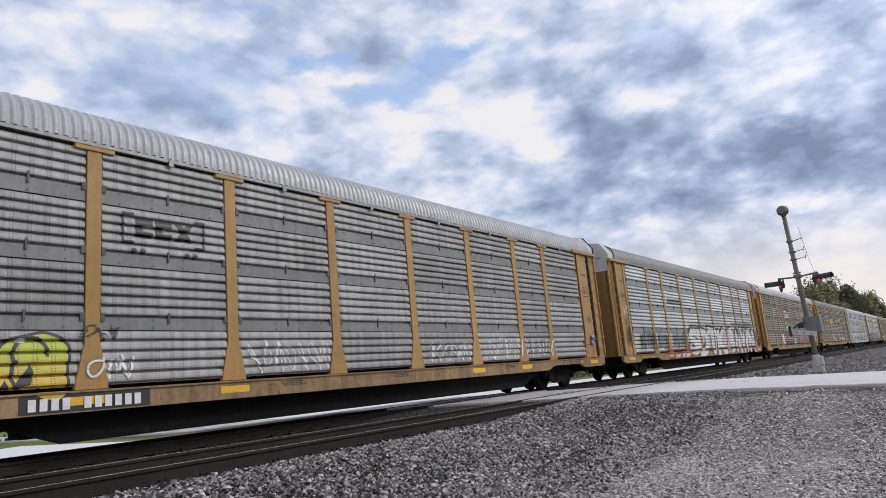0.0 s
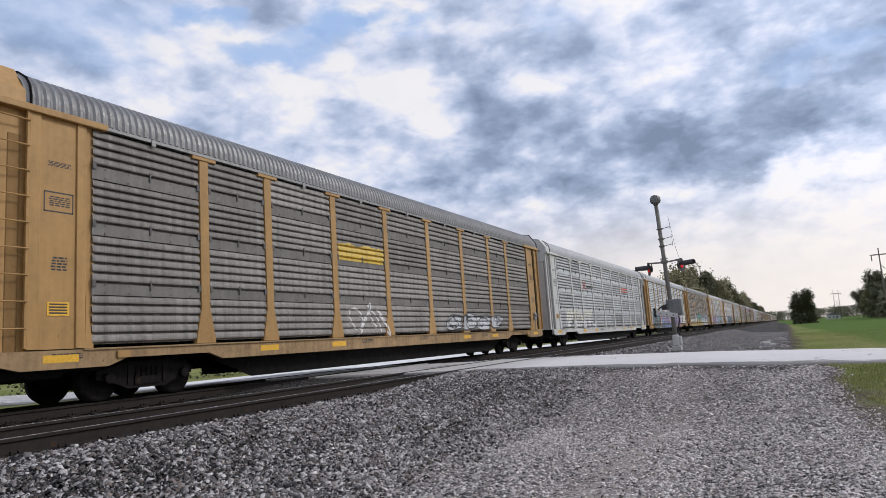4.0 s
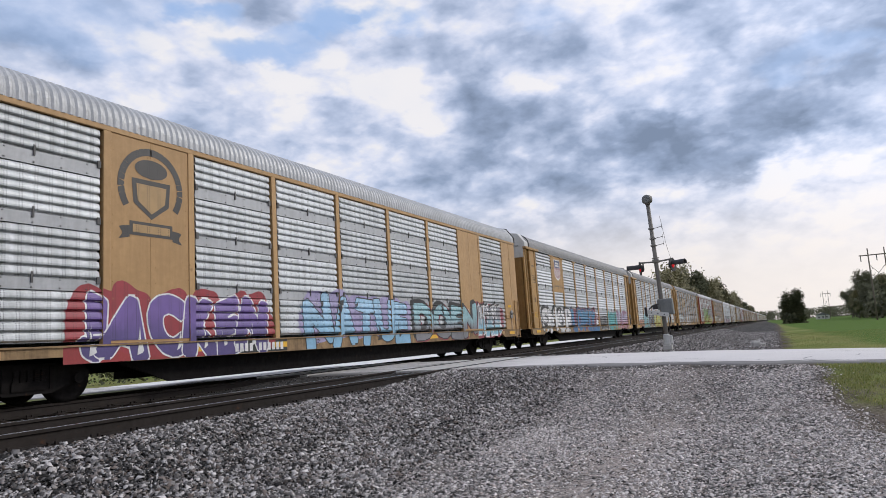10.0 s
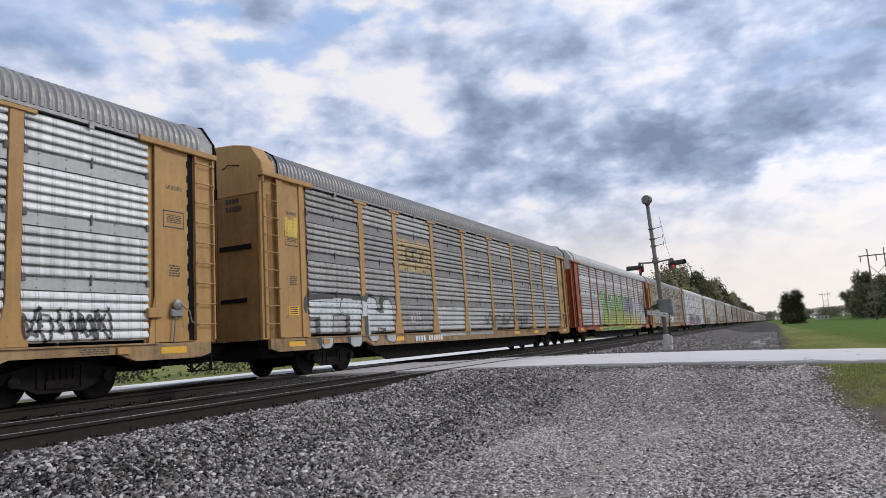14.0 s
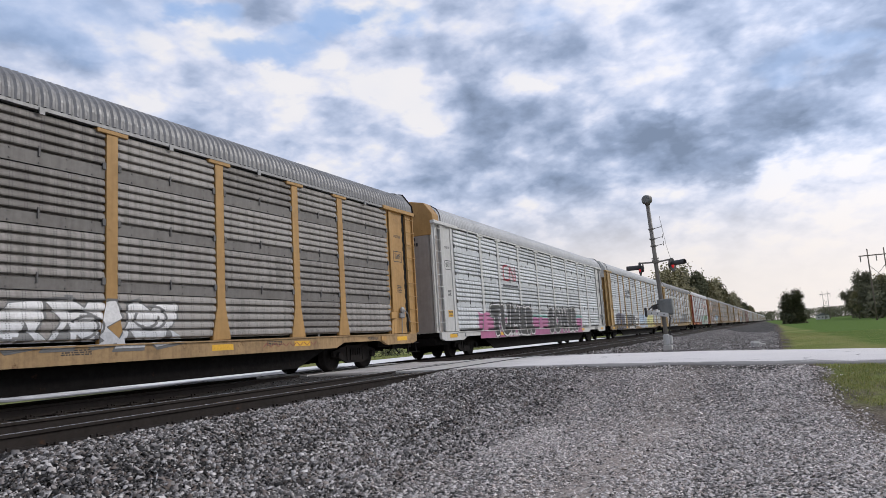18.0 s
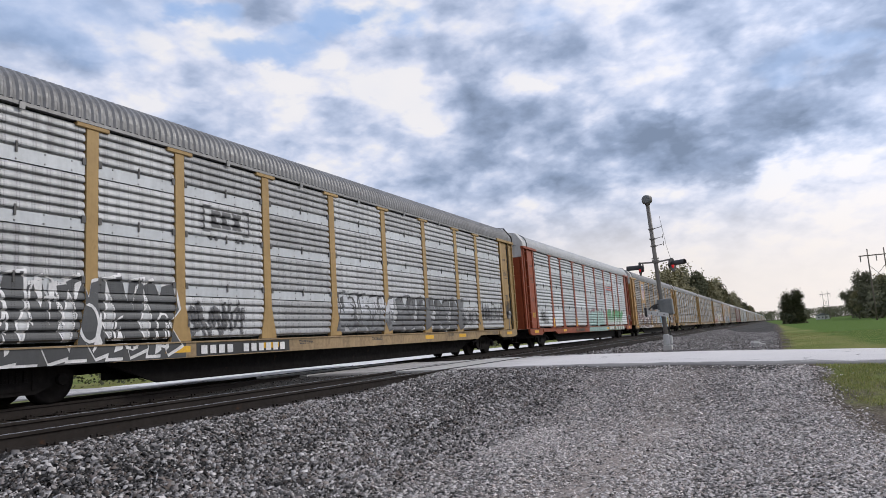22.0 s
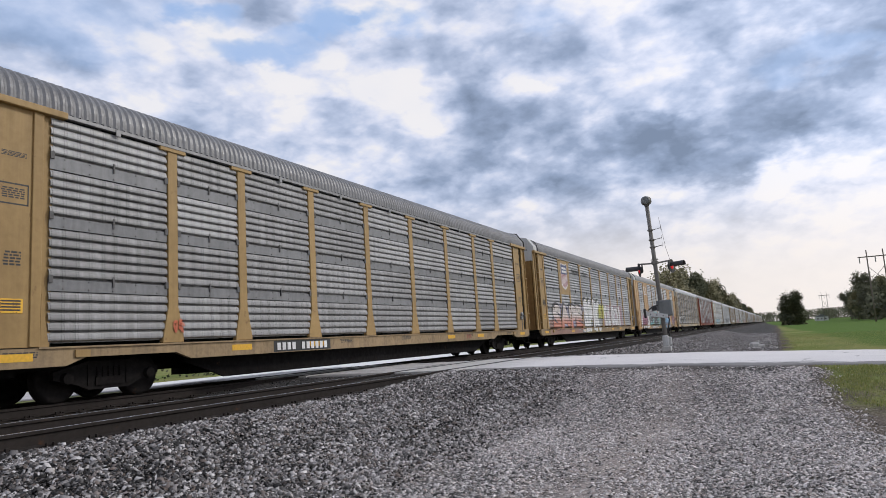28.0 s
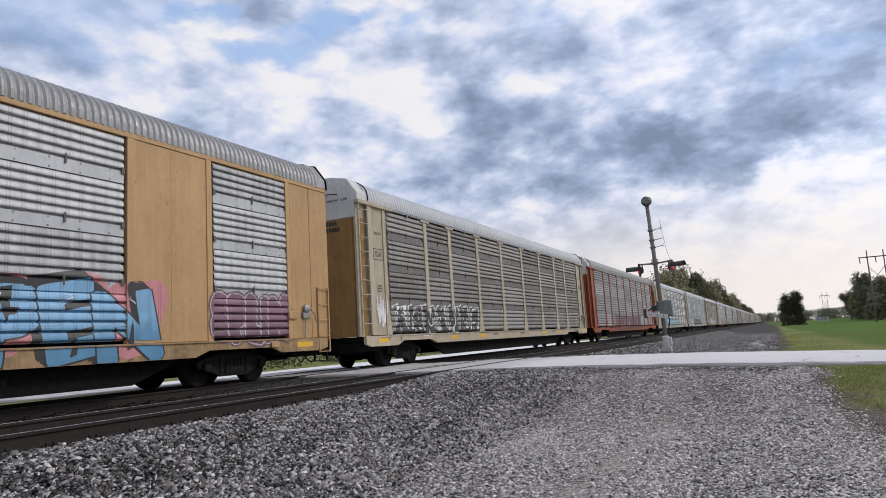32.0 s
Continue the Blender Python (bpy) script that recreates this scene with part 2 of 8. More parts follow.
def fade(low, high, z0, z1, rough=0.5):
    """Two sprayed colours that run into each other between two heights."""
    def build(N, b):
        co = coords(N)
        xyz = N.n("ShaderNodeSeparateXYZ")
        N.link(co, xyz.inputs[0])
        h = N.math("MULTIPLY_ADD", N.math("SUBTRACT", N.noise(co, 3.5, 4.0, 0.65), 0.5), 0.5, xyz.outputs[2])
        t = N.step(h, z0, z1)
        (hh, hl), (lh, ll) = shades(high), shades(low)
        spray(N, b, N.mix(t, lh, hh), N.mix(t, ll, hl), rough)
    return material("spray_fade_%.3f_%.3f_%.3f_%.3f_%.2f" % (low[0], low[1], high[0], high[2], z0), build)


TAN_CLEAN = weathered("clean_tan_paint", (0.53, 0.33, 0.155), (0.36, 0.22, 0.10), 0.48, 0.0, 8.0, 0.8, 0.5, 0.5, gloss=0.25)
TAN = weathered("tan_rack_paint", (0.48, 0.285, 0.108), (0.29, 0.17, 0.064), 0.48, 0.0, 8.0, 0.8, 0.5, 0.5, gloss=0.25)
TAN_GRIMY = weathered("grimy_tan_sill_paint", (0.42, 0.28, 0.14), (0.13, 0.085, 0.05), 0.65, 0.0, 9.0, 0.7, 0.5, 0.9, gloss=0.25)
DULL_GRIMY = weathered("grimy_dull_sill_paint", (0.38, 0.265, 0.135), (0.11, 0.078, 0.048), 0.65, 0.0, 9.0, 0.7, 0.5, 0.9)
TAN_DULL = weathered("dull_tan_rack_paint", (0.44, 0.29, 0.12), (0.27, 0.175, 0.072), 0.48, 0.0, 8.0, 0.8, 0.5, 0.5, gloss=0.25)
# darker copy of the tan: the shade on the car ends is in the colour
TAN_DARK = weathered("shaded_tan_end_paint", (0.31, 0.18, 0.062), (0.18, 0.10, 0.036), 0.65, 0.0, 6.0, 0.8, 0.6, 0.5, gloss=0.25)
CREAM_PAINT = weathered("weathered_cream_rack_paint", (0.50, 0.43, 0.32), (0.32, 0.265, 0.19), 0.5, 0.0, 8.0, 0.8, 0.5, 0.5, gloss=0.3)
ORANGE = weathered("orange_rack_paint", (0.33, 0.078, 0.033), (0.18, 0.042, 0.02), 0.48, 0.0, 8.0, 0.8, 0.5, 0.35, gloss=0.25)
WHITE = weathered("white_rack_paint", (0.62, 0.62, 0.60), (0.42, 0.41, 0.39), 0.55, 0.0, 8.0, 0.8, 0.5, 0.25)
GALV_LIGHT = perforated("light_galvanised_panel", (0.61, 0.63, 0.64), (0.36, 0.375, 0.38), 0.5, 0.15)
GALV_MID = perforated("grey_galvanised_panel", (0.47, 0.475, 0.48), (0.26, 0.26, 0.262), 0.52, 0.15)
GALV_DULL = perforated("dull_galvanised_panel", (0.37, 0.365, 0.36), (0.20, 0.195, 0.19), 0.55, 0.12)
GALV_DARK = perforated("sooted_galvanised_panel", (0.29, 0.27, 0.25), (0.14, 0.127, 0.115), 0.6, 0.1)
GALV_SOLID = perforated("bright_solid_panel", (0.72, 0.735, 0.75), (0.46, 0.47, 0.48), 0.45, 0.2, share=-1.0)
BAND_PUNCHED = perforated("pale_punched_band", (0.62, 0.635, 0.65), (0.42, 0.43, 0.44), 0.5, 0.15, 0.6, (0.085, 0.072), 0.017, 2.0)
BAND_GREY = weathered("grey_flat_band", (0.33, 0.34, 0.35), (0.20, 0.205, 0.21), 0.5, 0.2, 14.0, 0.9, 0.7, 0.15)
BAND_PALE = weathered("pale_flat_band", (0.62, 0.645, 0.66), (0.44, 0.455, 0.465), 0.5, 0.15, 14.0, 0.9, 0.6, 0.1)
BAND_SOFT = weathered("soft_grey_flat_band", (0.50, 0.51, 0.52), (0.34, 0.345, 0.35), 0.5, 0.15, 14.0, 0.9, 0.7, 0.1)
BAND_DULL = weathered("dull_flat_band", (0.26, 0.26, 0.26), (0.15, 0.15, 0.15), 0.55, 0.15, 14.0, 0.9, 0.7, 0.15)
BAND_SOOT = weathered("sooty_flat_band", (0.20, 0.188, 0.175), (0.11, 0.10, 0.09), 0.6, 0.1, 14.0, 0.9, 0.7, 0.15)
ROOF_SILVER = weathered("silver_roof_sheet", (0.54, 0.545, 0.555), (0.35, 0.355, 0.36), 0.5, 0.15, 12.0, 0.8, 0.3, 0.2)
ROOF_GREY = weathered("grey_roof_sheet", (0.25, 0.25, 0.255), (0.145, 0.142, 0.14), 0.5, 0.25, 12.0, 0.8, 0.3, 0.3)
ROOF_MID = weathered("dull_silver_roof_sheet", (0.32, 0.315, 0.31), (0.19, 0.187, 0.183), 0.5, 0.2, 12.0, 0.8, 0.3, 0.3)
GALV_BARE = weathered("galvanised_edge_steel", (0.30, 0.30, 0.30), (0.17, 0.165, 0.16), 0.5, 0.3, 12.0, 0.8, 0.5, 0.3)
# both near black: deep shade below the sills is put into these colours
BLACK_STEEL = weathered("near_black_steel", (0.009, 0.008, 0.0075), (0.004, 0.0035, 0.0035), 0.8, 0.0, 9.0, 0.8, 0.4, 0.25, gloss=0.12)
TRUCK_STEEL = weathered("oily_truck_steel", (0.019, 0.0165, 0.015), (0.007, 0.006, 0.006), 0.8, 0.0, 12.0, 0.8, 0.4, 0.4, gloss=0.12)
RIVET_STEEL = weathered("dull_rivet_steel", (0.13, 0.125, 0.12), (0.06, 0.057, 0.054), 0.7, 0.0, 14.0, 0.8)
WHEEL_RIM = weathered("polished_wheel_tread", (0.35, 0.34, 0.33), (0.2, 0.19, 0.18), 0.35, 0.8, 20.0, 0.6)
RAIL_STEEL = weathered("brown_rail_steel", (0.040, 0.033, 0.029), (0.018, 0.015, 0.013), 0.7, 0.0, 14.0, 0.9, 0.2, 0.5, gloss=0.12)
RAIL_HEAD = weathered("polished_rail_head", (0.70, 0.69, 0.68), (0.55, 0.54, 0.53), 0.22, 0.95, 10.0, 0.6)
TIE_WOOD = weathered("creosoted_tie_wood", (0.060, 0.046, 0.036), (0.026, 0.021, 0.018), 0.85, 0.0, 22.0, 0.9, 0.2, gloss=0.12)
MAST_METAL = weathered("dull_aluminium_mast", (0.20, 0.185, 0.165), (0.095, 0.088, 0.078), 0.65, 0.2, 18.0, 0.8, 0.6, 0.3)
SIGNAL_BLACK = weathered("faded_black_signal_paint", (0.035, 0.033, 0.033), (0.015, 0.014, 0.014), 0.6, 0.0, 14.0, 0.8)
BOX_GREY = weathered("grey_cabinet_paint", (0.19, 0.20, 0.195), (0.11, 0.115, 0.112), 0.55, 0.0, 14.0, 0.8, 0.5, 0.2)
CONCRETE = weathered("pale_concrete", (0.52, 0.50, 0.47), (0.36, 0.345, 0.32), 0.85, 0.0, 22.0, 0.8, 0.3)
POLE_WOOD = weathered("weathered_pole_wood", (0.22, 0.185, 0.15), (0.12, 0.10, 0.08), 0.85, 0.0, 10.0, 0.8, 0.6)
BARK = weathered("grey_bark", (0.13, 0.105, 0.085), (0.06, 0.05, 0.04), 0.9, 0.0, 5.0, 0.9)
YELLOW = (0.80, 0.44, 0.02)
INK = (0.018, 0.017, 0.018)
CHALK = (0.74, 0.73, 0.72)


def red_glass(N, b):
    b.inputs["Base Color"].default_value = (0.45, 0.012, 0.02, 1)
    b.inputs["Roughness"].default_value = 0.12
    b.inputs["Emission Color"].default_value = (1.0, 0.03, 0.04, 1)
    b.inputs["Emission Strength"].default_value = 0.35


RED_LENS = material("red_signal_lens", red_glass)


def stone_mat(name, lo, hi, warm, skew=1.7):
    def build(N, b):
        g = N.n("ShaderNodeNewGeometry")
        r = g.outputs["Random Per Island"]
        co = coords(N)
        grain = N.noise(co, 90.0, 3.0, 0.6)
        patchy = N.step(N.noise(N.scaled(co, (1.0, 0.45, 1.0)), 0.9, 4.0, 0.6), 0.32, 0.68, 0.62, 1.45)
        c = N.mix(N.math("POWER", r, N.math("MULTIPLY", patchy, skew)), lo, hi)
        c = N.mix(N.math("MULTIPLY", N.step(N.math("FRACT", N.math("MULTIPLY", r, 7.31)), 0.72, 0.95), 0.7), c, warm)
        c = N.mix(N.step(grain, 0.35, 0.75, 0.0, 0.35), c, (0.05, 0.047, 0.045))
        N.link(c, b.inputs["Base Color"])
        b.inputs["Roughness"].default_value = 0.85
        b.inputs["Specular IOR Level"].default_value = 0.25
        bump(N, b, grain, 0.4, 0.004)
    return material(name, build)


STONE = stone_mat("crushed_ballast_stone", (0.013, 0.0125, 0.012), (0.68, 0.64, 0.62), (0.20, 0.155, 0.13), 1.95)
DARK_STONE = stone_mat("oily_track_stone", (0.022, 0.021, 0.021), (0.10, 0.097, 0.094), (0.07, 0.055, 0.045))
LOT_STONE = stone_mat("pale_lot_gravel", (0.05, 0.047, 0.045), (0.92, 0.85, 0.815), (0.50, 0.41, 0.36), 1.0)


def leaf_mat(name, a, c):
    def build(N, b):
        r = N.n("ShaderNodeNewGeometry").outputs["Random Per Island"]
        N.link(N.mix(r, a, c), b.inputs["Base Color"])
        b.inputs["Roughness"].default_value = 0.7
        b.inputs["Specular IOR Level"].default_value = 0.1
    return material(name, build)


LEAF = leaf_mat("spring_leaves", (0.17, 0.16, 0.095), (0.36, 0.32, 0.19))
LEAF_DARK = leaf_mat("dark_leaves", (0.06, 0.066, 0.042), (0.15, 0.15, 0.085))
BLADE = leaf_mat("grass_blades", (0.16, 0.21, 0.05), (0.44, 0.41, 0.17))

# ---------- the ground: one sheet, banked up to the two tracks and the road ----------
NEAR_TRACK, FAR_TRACK = -8.04, -12.54
ROAD_Y0, ROAD_Y1 = 14.7, 21.2


def road_height(x):
    return np.interp(x, [-60, -24, -15, -5.5, -2, 2, 8, 25, 60], [-0.7, -0.45, -0.03, -0.03, -0.09, -0.22, -0.5, -0.85, -0.95])


def ground_height(x, y):
    base = np.interp(x, [-400, -40, -19, -16.4, -15.1, -6.1, -5.0, -3.6, 0, 6, 40, 400],
                     [-1.2, -0.75, -0.62, -0.5, -0.215, -0.215, -0.52, -0.76, -0.86, -0.95, -1.0, -1.3])
    d = np.maximum(np.maximum(ROAD_Y0 - y, y - ROAD_Y1), 0)
    near = np.clip(1 - d / np.where(y < ROAD_Y0, 4.5, 2.5), 0, 1)
    near = near * near * (3 - 2 * near)
    road = road_height(x) - 0.035
    return base + (np.maximum(road, base) - base) * near * (np.abs(x + 10) < 70)


def spread(marks):
    """Grid lines: (start, stop, step) runs joined up."""
    out = []
    for a, b, s in marks:
        out += list(np.arange(a, b, s))
    return np.array(out + [marks[-1][1]])


def sheet_mesh(name, xs, ys, fz):
    X, Y = np.meshgrid(xs, ys)
    Z = fz(X, Y)
    v = np.stack([X, Y, Z], -1).reshape(-1, 3)
    nx, ny = len(xs), len(ys)
    i = (np.arange(ny - 1)[:, None] * nx + np.arange(nx - 1)[None]).reshape(-1)
    q = np.stack([i, i + 1, i + nx + 1, i + nx], -1)
    me = bpy.data.meshes.new(name)
    me.from_pydata(v.tolist(), [], q.tolist())
    me.polygons.foreach_set("use_smooth", [True] * len(me.polygons))
    return me


def ground_mat(N, b):
    pos = N.n("ShaderNodeNewGeometry").outputs["Position"]
    xyz = N.n("ShaderNodeSeparateXYZ")
    N.link(pos, xyz.inputs[0])
    x, y, z = xyz.outputs
    wob = N.math("MULTIPLY", N.math("SUBTRACT", N.noise(pos, 0.55, 4.0, 0.6), 0.5), 2.6)
    wob2 = N.math("MULTIPLY", N.math("SUBTRACT", N.noise(pos, 3.0, 3.0, 0.6), 0.5), 0.8)
    xw = N.math("ADD", x, N.math("ADD", wob, wob2))
    # crushed stone: cells with dark joints, painted for the shade between stones
    cell = N.voronoi(pos, 17.0)
    cellc = N.n("ShaderNodeTexVoronoi")
    N.link(pos, cellc.inputs["Vector"])
    cellc.inputs["Scale"].default_value = 17.0
    tone = N.n("ShaderNodeSeparateColor")
    N.link(cellc.outputs["Color"], tone.inputs[0])
    stone = N.mix(tone.outputs[0], (0.03, 0.029, 0.028), (0.24, 0.23, 0.22))
    stone = N.mix(N.step(cell, 0.30, 0.62), stone, (0.028, 0.027, 0.026))
    small = N.n("ShaderNodeTexVoronoi")
    N.link(pos, small.inputs["Vector"])
    small.inputs["Scale"].default_value = 27.0
    st = N.n("ShaderNodeSeparateColor")
    N.link(small.outputs["Color"], st.inputs[0])
    lot = N.mix(st.outputs[0], (0.07, 0.066, 0.063), (0.52, 0.495, 0.475))
    # gravel joints darkened too, as shade in the gaps
    lot = N.mix(N.step(small.outputs["Distance"], 0.36, 0.66), lot, (0.045, 0.042, 0.04))
    dusty = N.noise(pos, 0.8, 5.0, 0.6)
    lot = N.mix(N.step(N.math("MULTIPLY_ADD", N.noise(pos, 14.0, 4.0, 0.7), 0.22, dusty), 0.60, 0.74, 0.0, 0.6), lot, (0.33, 0.285, 0.26))
    lane_x = N.math("ABSOLUTE", N.math("SUBTRACT", N.math("MULTIPLY_ADD", wob2, 0.5, x), N.math("MULTIPLY_ADD", y, 0.035, -2.15)))
    lot = N.mix(N.math("MULTIPLY", N.step(lane_x, 1.1, 0.15), N.step(N.noise(pos, 9.0, 5.0, 0.7), 0.38, 0.6, 0.15, 0.7)), lot, (0.36, 0.31, 0.28))
    dirt = N.mix(N.noise(pos, 5.0, 5.0, 0.7), (0.15, 0.12, 0.09), (0.07, 0.055, 0.042))
    grass = N.mix(N.noise(pos, 1.4, 6.0, 0.7), (0.13, 0.16, 0.045), (0.30, 0.285, 0.11))
    grass = N.mix(N.step(N.noise(pos, 0.9, 5.0, 0.7), 0.48, 0.66, 0.0, 0.75), grass, (0.22, 0.18, 0.09))
    grass = N.mix(N.step(N.noise(pos, 0.09, 3.0, 0.6), 0.40, 0.62, 0.0, 0.7), grass, (0.10, 0.15, 0.03))
    crop = N.mix(N.noise(N.scaled(pos, (3.0, 0.25, 1.0)), 1.0, 5.0, 0.65), (0.065, 0.118, 0.022), (0.115, 0.175, 0.040))
    oily = N.mix(tone.outputs[0], (0.018, 0.0175, 0.017), (0.085, 0.08, 0.075))
    bed = N.math("MULTIPLY", N.step(x, -6.95, -7.35), N.step(N.math("ADD", x, wob2), -15.0, -14.2))
    stone = N.mix(bed, stone, oily)
    rust = N.math("MULTIPLY", N.step(N.math("MULTIPLY_ADD", wob2, 0.6, x), -6.2, -6.9), N.step(x, -7.45, -7.35))
    stone = N.mix(N.math("MULTIPLY", rust, N.step(N.noise(pos, 6.0, 5.0, 0.7), 0.35, 0.6, 0.3, 0.95)), stone, (0.085, 0.056, 0.043))
    stone = N.mix(N.step(N.noise(pos, 1.1, 5.0, 0.65), 0.42, 0.68, 0.0, 0.45), stone, (0.10, 0.092, 0.085))
    col = N.mix(N.math("MULTIPLY", N.step(xw, -4.6, -3.4), N.step(y, 15.6, 15.0)), stone, lot)
    crumb = N.math("MULTIPLY", N.step(N.math("MULTIPLY_ADD", wob, 0.22, y), 13.75, 14.25), N.step(y, 15.6, 15.0))
    col = N.mix(N.math("MULTIPLY", crumb, N.step(N.noise(pos, 4.0, 5.0, 0.7), 0.34, 0.58, 0.35, 0.95)), col, (0.045, 0.040, 0.037))
    # grass begins beside the lot, past the road and on the far side
    past = N.step(y, 17.0, 18.0)
    slant = N.math("SUBTRACT", N.math("MULTIPLY_ADD", wob2, 0.8, N.math("MULTIPLY_ADD", y, 0.115, x)), N.math("MULTIPLY", past, 90.0))
    right = N.math("MULTIPLY", N.math("MAXIMUM", N.math("MULTIPLY", N.step(xw, 0.35, 0.9), past), N.step(slant, 2.1, 2.5)), N.step(N.math("ADD", N.math("MULTIPLY", x, 0.35), N.math("ADD", y, wob2)), 11.6, 12.8))
    edge = N.math("MULTIPLY", N.math("MAXIMUM", N.math("MULTIPLY", N.step(xw, -0.6, 0.4), past), N.step(slant, 1.6, 2.2)), N.step(N.math("ADD", y, wob2), 8.2, 9.6))
    col = N.mix(N.math("MULTIPLY", edge, 0.8), col, dirt)
    thin = N.math("MAXIMUM", past, N.step(N.noise(pos, 2.2, 4.0, 0.65), 0.36, 0.56, 0.25, 0.9))
    col = N.mix(N.math("MULTIPLY", right, thin), col, grass)
    fw = N.math("MULTIPLY", N.math("SUBTRACT", N.noise(pos, 0.12, 4.0, 0.6), 0.5), 5.0)
    field = N.math("MULTIPLY", N.step(N.math("ADD", N.math("ADD", x, N.math("MULTIPLY", y, 0.022)), fw), 5.0, 6.6), N.step(N.math("ADD", N.math("ADD", y, N.math("MULTIPLY", x, -1.2)), fw), 27.0, 33.0))
    col = N.mix(field, col, crop)
    left = N.math("MULTIPLY", N.step(xw, -16.4, -17.2), N.math("MAXIMUM", N.step(N.math("ADD", y, wob), 15.0, 13.0), N.step(x, -32.0, -33.0)))
    col = N.mix(left, col, grass)
    N.link(col, b.inputs["Base Color"])
    b.inputs["Roughness"].default_value = 0.95
    b.inputs["Specular IOR Level"].default_value = 0.05
    h = N.math("SUBTRACT", 1.0, N.math("ADD", cell, N.math("MULTIPLY", small.outputs["Distance"], 0.4)))
    bump(N, b, h, 0.7, 0.03)


GROUND = material("ground_of_stone_dirt_and_grass", ground_mat)
gx = spread([(-3000, -400, 400), (-400, -60, 40), (-60, -20, 4), (-20, 4, 0.25), (4, 12, 1), (12, 60, 6), (60, 400, 40), (400, 3001, 400)])
gy = spread([(-3000, -300, 300), (-300, -20, 40), (-20, 2, 2), (2, 26, 0.25), (26, 60, 2), (60, 300, 20), (300, 3001, 300)])
ground = new("ground", sheet_mesh("ground", gx, gy, ground_height))
ground.data.materials.append(GROUND)
tagged(ground, "grey ballast, gravel lot and green field", "ground", kind="structure")


# ---------- small mesh tools ----------
def boxes(*list_of):
    """One mesh of boxes (x0, x1, y0, y1, z0, z1)."""
    v, f = [], []
    for x0, x1, y0, y1, z0, z1 in list_of:
        k = len(v)
        v += [(x0, y0, z0), (x1, y0, z0), (x1, y1, z0), (x0, y1, z0), (x0, y0, z1), (x1, y0, z1), (x1, y1, z1), (x0, y1, z1)]
        f += [tuple(k + i for i in q) for q in ((0, 3, 2, 1), (4, 5, 6, 7), (0, 1, 5, 4), (1, 2, 6, 5), (2, 3, 7, 6), (3, 0, 4, 7))]
    me = bpy.data.meshes.new("boxes")
    me.from_pydata(v, [], f)
    return me


def bevelled(me, width=0.012, segments=1):
    bm = bmesh.new()
    bm.from_mesh(me)
    bmesh.ops.bevel(bm, geom=bm.edges[:] , offset=width, segments=segments, affect="EDGES", clamp_overlap=True)
    bm.to_mesh(me)
    bm.free()
    return me


def merged(*meshes):
    bm = bmesh.new()
    for me in meshes:
        bm.from_mesh(me)
    out = bpy.data.meshes.new("merged")
    bm.to_mesh(out)
    bm.free()
    return out


def prism(profile, axis, a, b):
    """A closed profile of 2D points drawn out along an axis ('x', 'y' or 'z') from a to b."""
    def place(p, t):
        return {"x": (t, p[0], p[1]), "y": (p[0], t, p[1]), "z": (p[0], p[1], t)}[axis]
    n = len(profile)
    v = [place(p, a) for p in profile] + [place(p, b) for p in profile]
    f = [(i, (i + 1) % n, n + (i + 1) % n, n + i) for i in range(n)] + [tuple(range(n - 1, -1, -1)), tuple(range(n, 2 * n))]
    me = bpy.data.meshes.new("prism")
    me.from_pydata(v, [], f)
    bm = bmesh.new()
    bm.from_mesh(me)
    bmesh.ops.recalc_face_normals(bm, faces=bm.faces)
    bm.to_mesh(me)
    bm.free()
    return me


def tube(points, r, sides=8, r_end=None):
    """A round bar through points, closed at both ends."""
    pts = [Vector(p) for p in points]
    v, f = [], []
    for i, p in enumerate(pts):
        d = (pts[min(i + 1, len(pts) - 1)] - pts[max(i - 1, 0)]).normalized()
        s = d.orthogonal().normalized() if i == 0 else (s - d * s.dot(d)).normalized()
        u = d.cross(s)
        rr = r if r_end is None else r + (r_end - r) * i / (len(pts) - 1)
        for k in range(sides):
            a = 2 * math.pi * k / sides
            v.append(p + (s * math.cos(a) + u * math.sin(a)) * rr)
    n = sides
    for i in range(len(pts) - 1):
        for k in range(n):
            f.append((i * n + k, i * n + (k + 1) % n, (i + 1) * n + (k + 1) % n, (i + 1) * n + k))
    f += [tuple(range(n - 1, -1, -1)), tuple(range((len(pts) - 1) * n, len(pts) * n))]
    me = bpy.data.meshes.new("tube")
    me.from_pydata([tuple(p) for p in v], [], f)
    return me


def lathe(profile, sides=20, axis="x"):
    """(distance along the axis, radius) points turned round it."""
    v, f = [], []
    for a, r in profile:
        for k in range(sides):
            c, s = math.cos(2 * math.pi * k / sides) * r, math.sin(2 * math.pi * k / sides) * r
            v.append({"x": (a, c, s), "y": (c, a, s), "z": (c, s, a)}[axis])
    n = sides
    for i in range(len(profile) - 1):
        for k in range(n):
            f.append((i * n + k, i * n + (k + 1) % n, (i + 1) * n + (k + 1) % n, (i + 1) * n + k))
    f += [tuple(range(n - 1, -1, -1)), tuple(range((len(profile) - 1) * n, len(profile) * n))]
    me = bpy.data.meshes.new("turned")
    me.from_pydata(v, [], f)
    bm = bmesh.new()
    bm.from_mesh(me)
    bmesh.ops.recalc_face_normals(bm, faces=bm.faces)
    bm.to_mesh(me)
    bm.free()
    return me


def smooth(me):
    me.polygons.foreach_set("use_smooth", [True] * len(me.polygons))
    return me


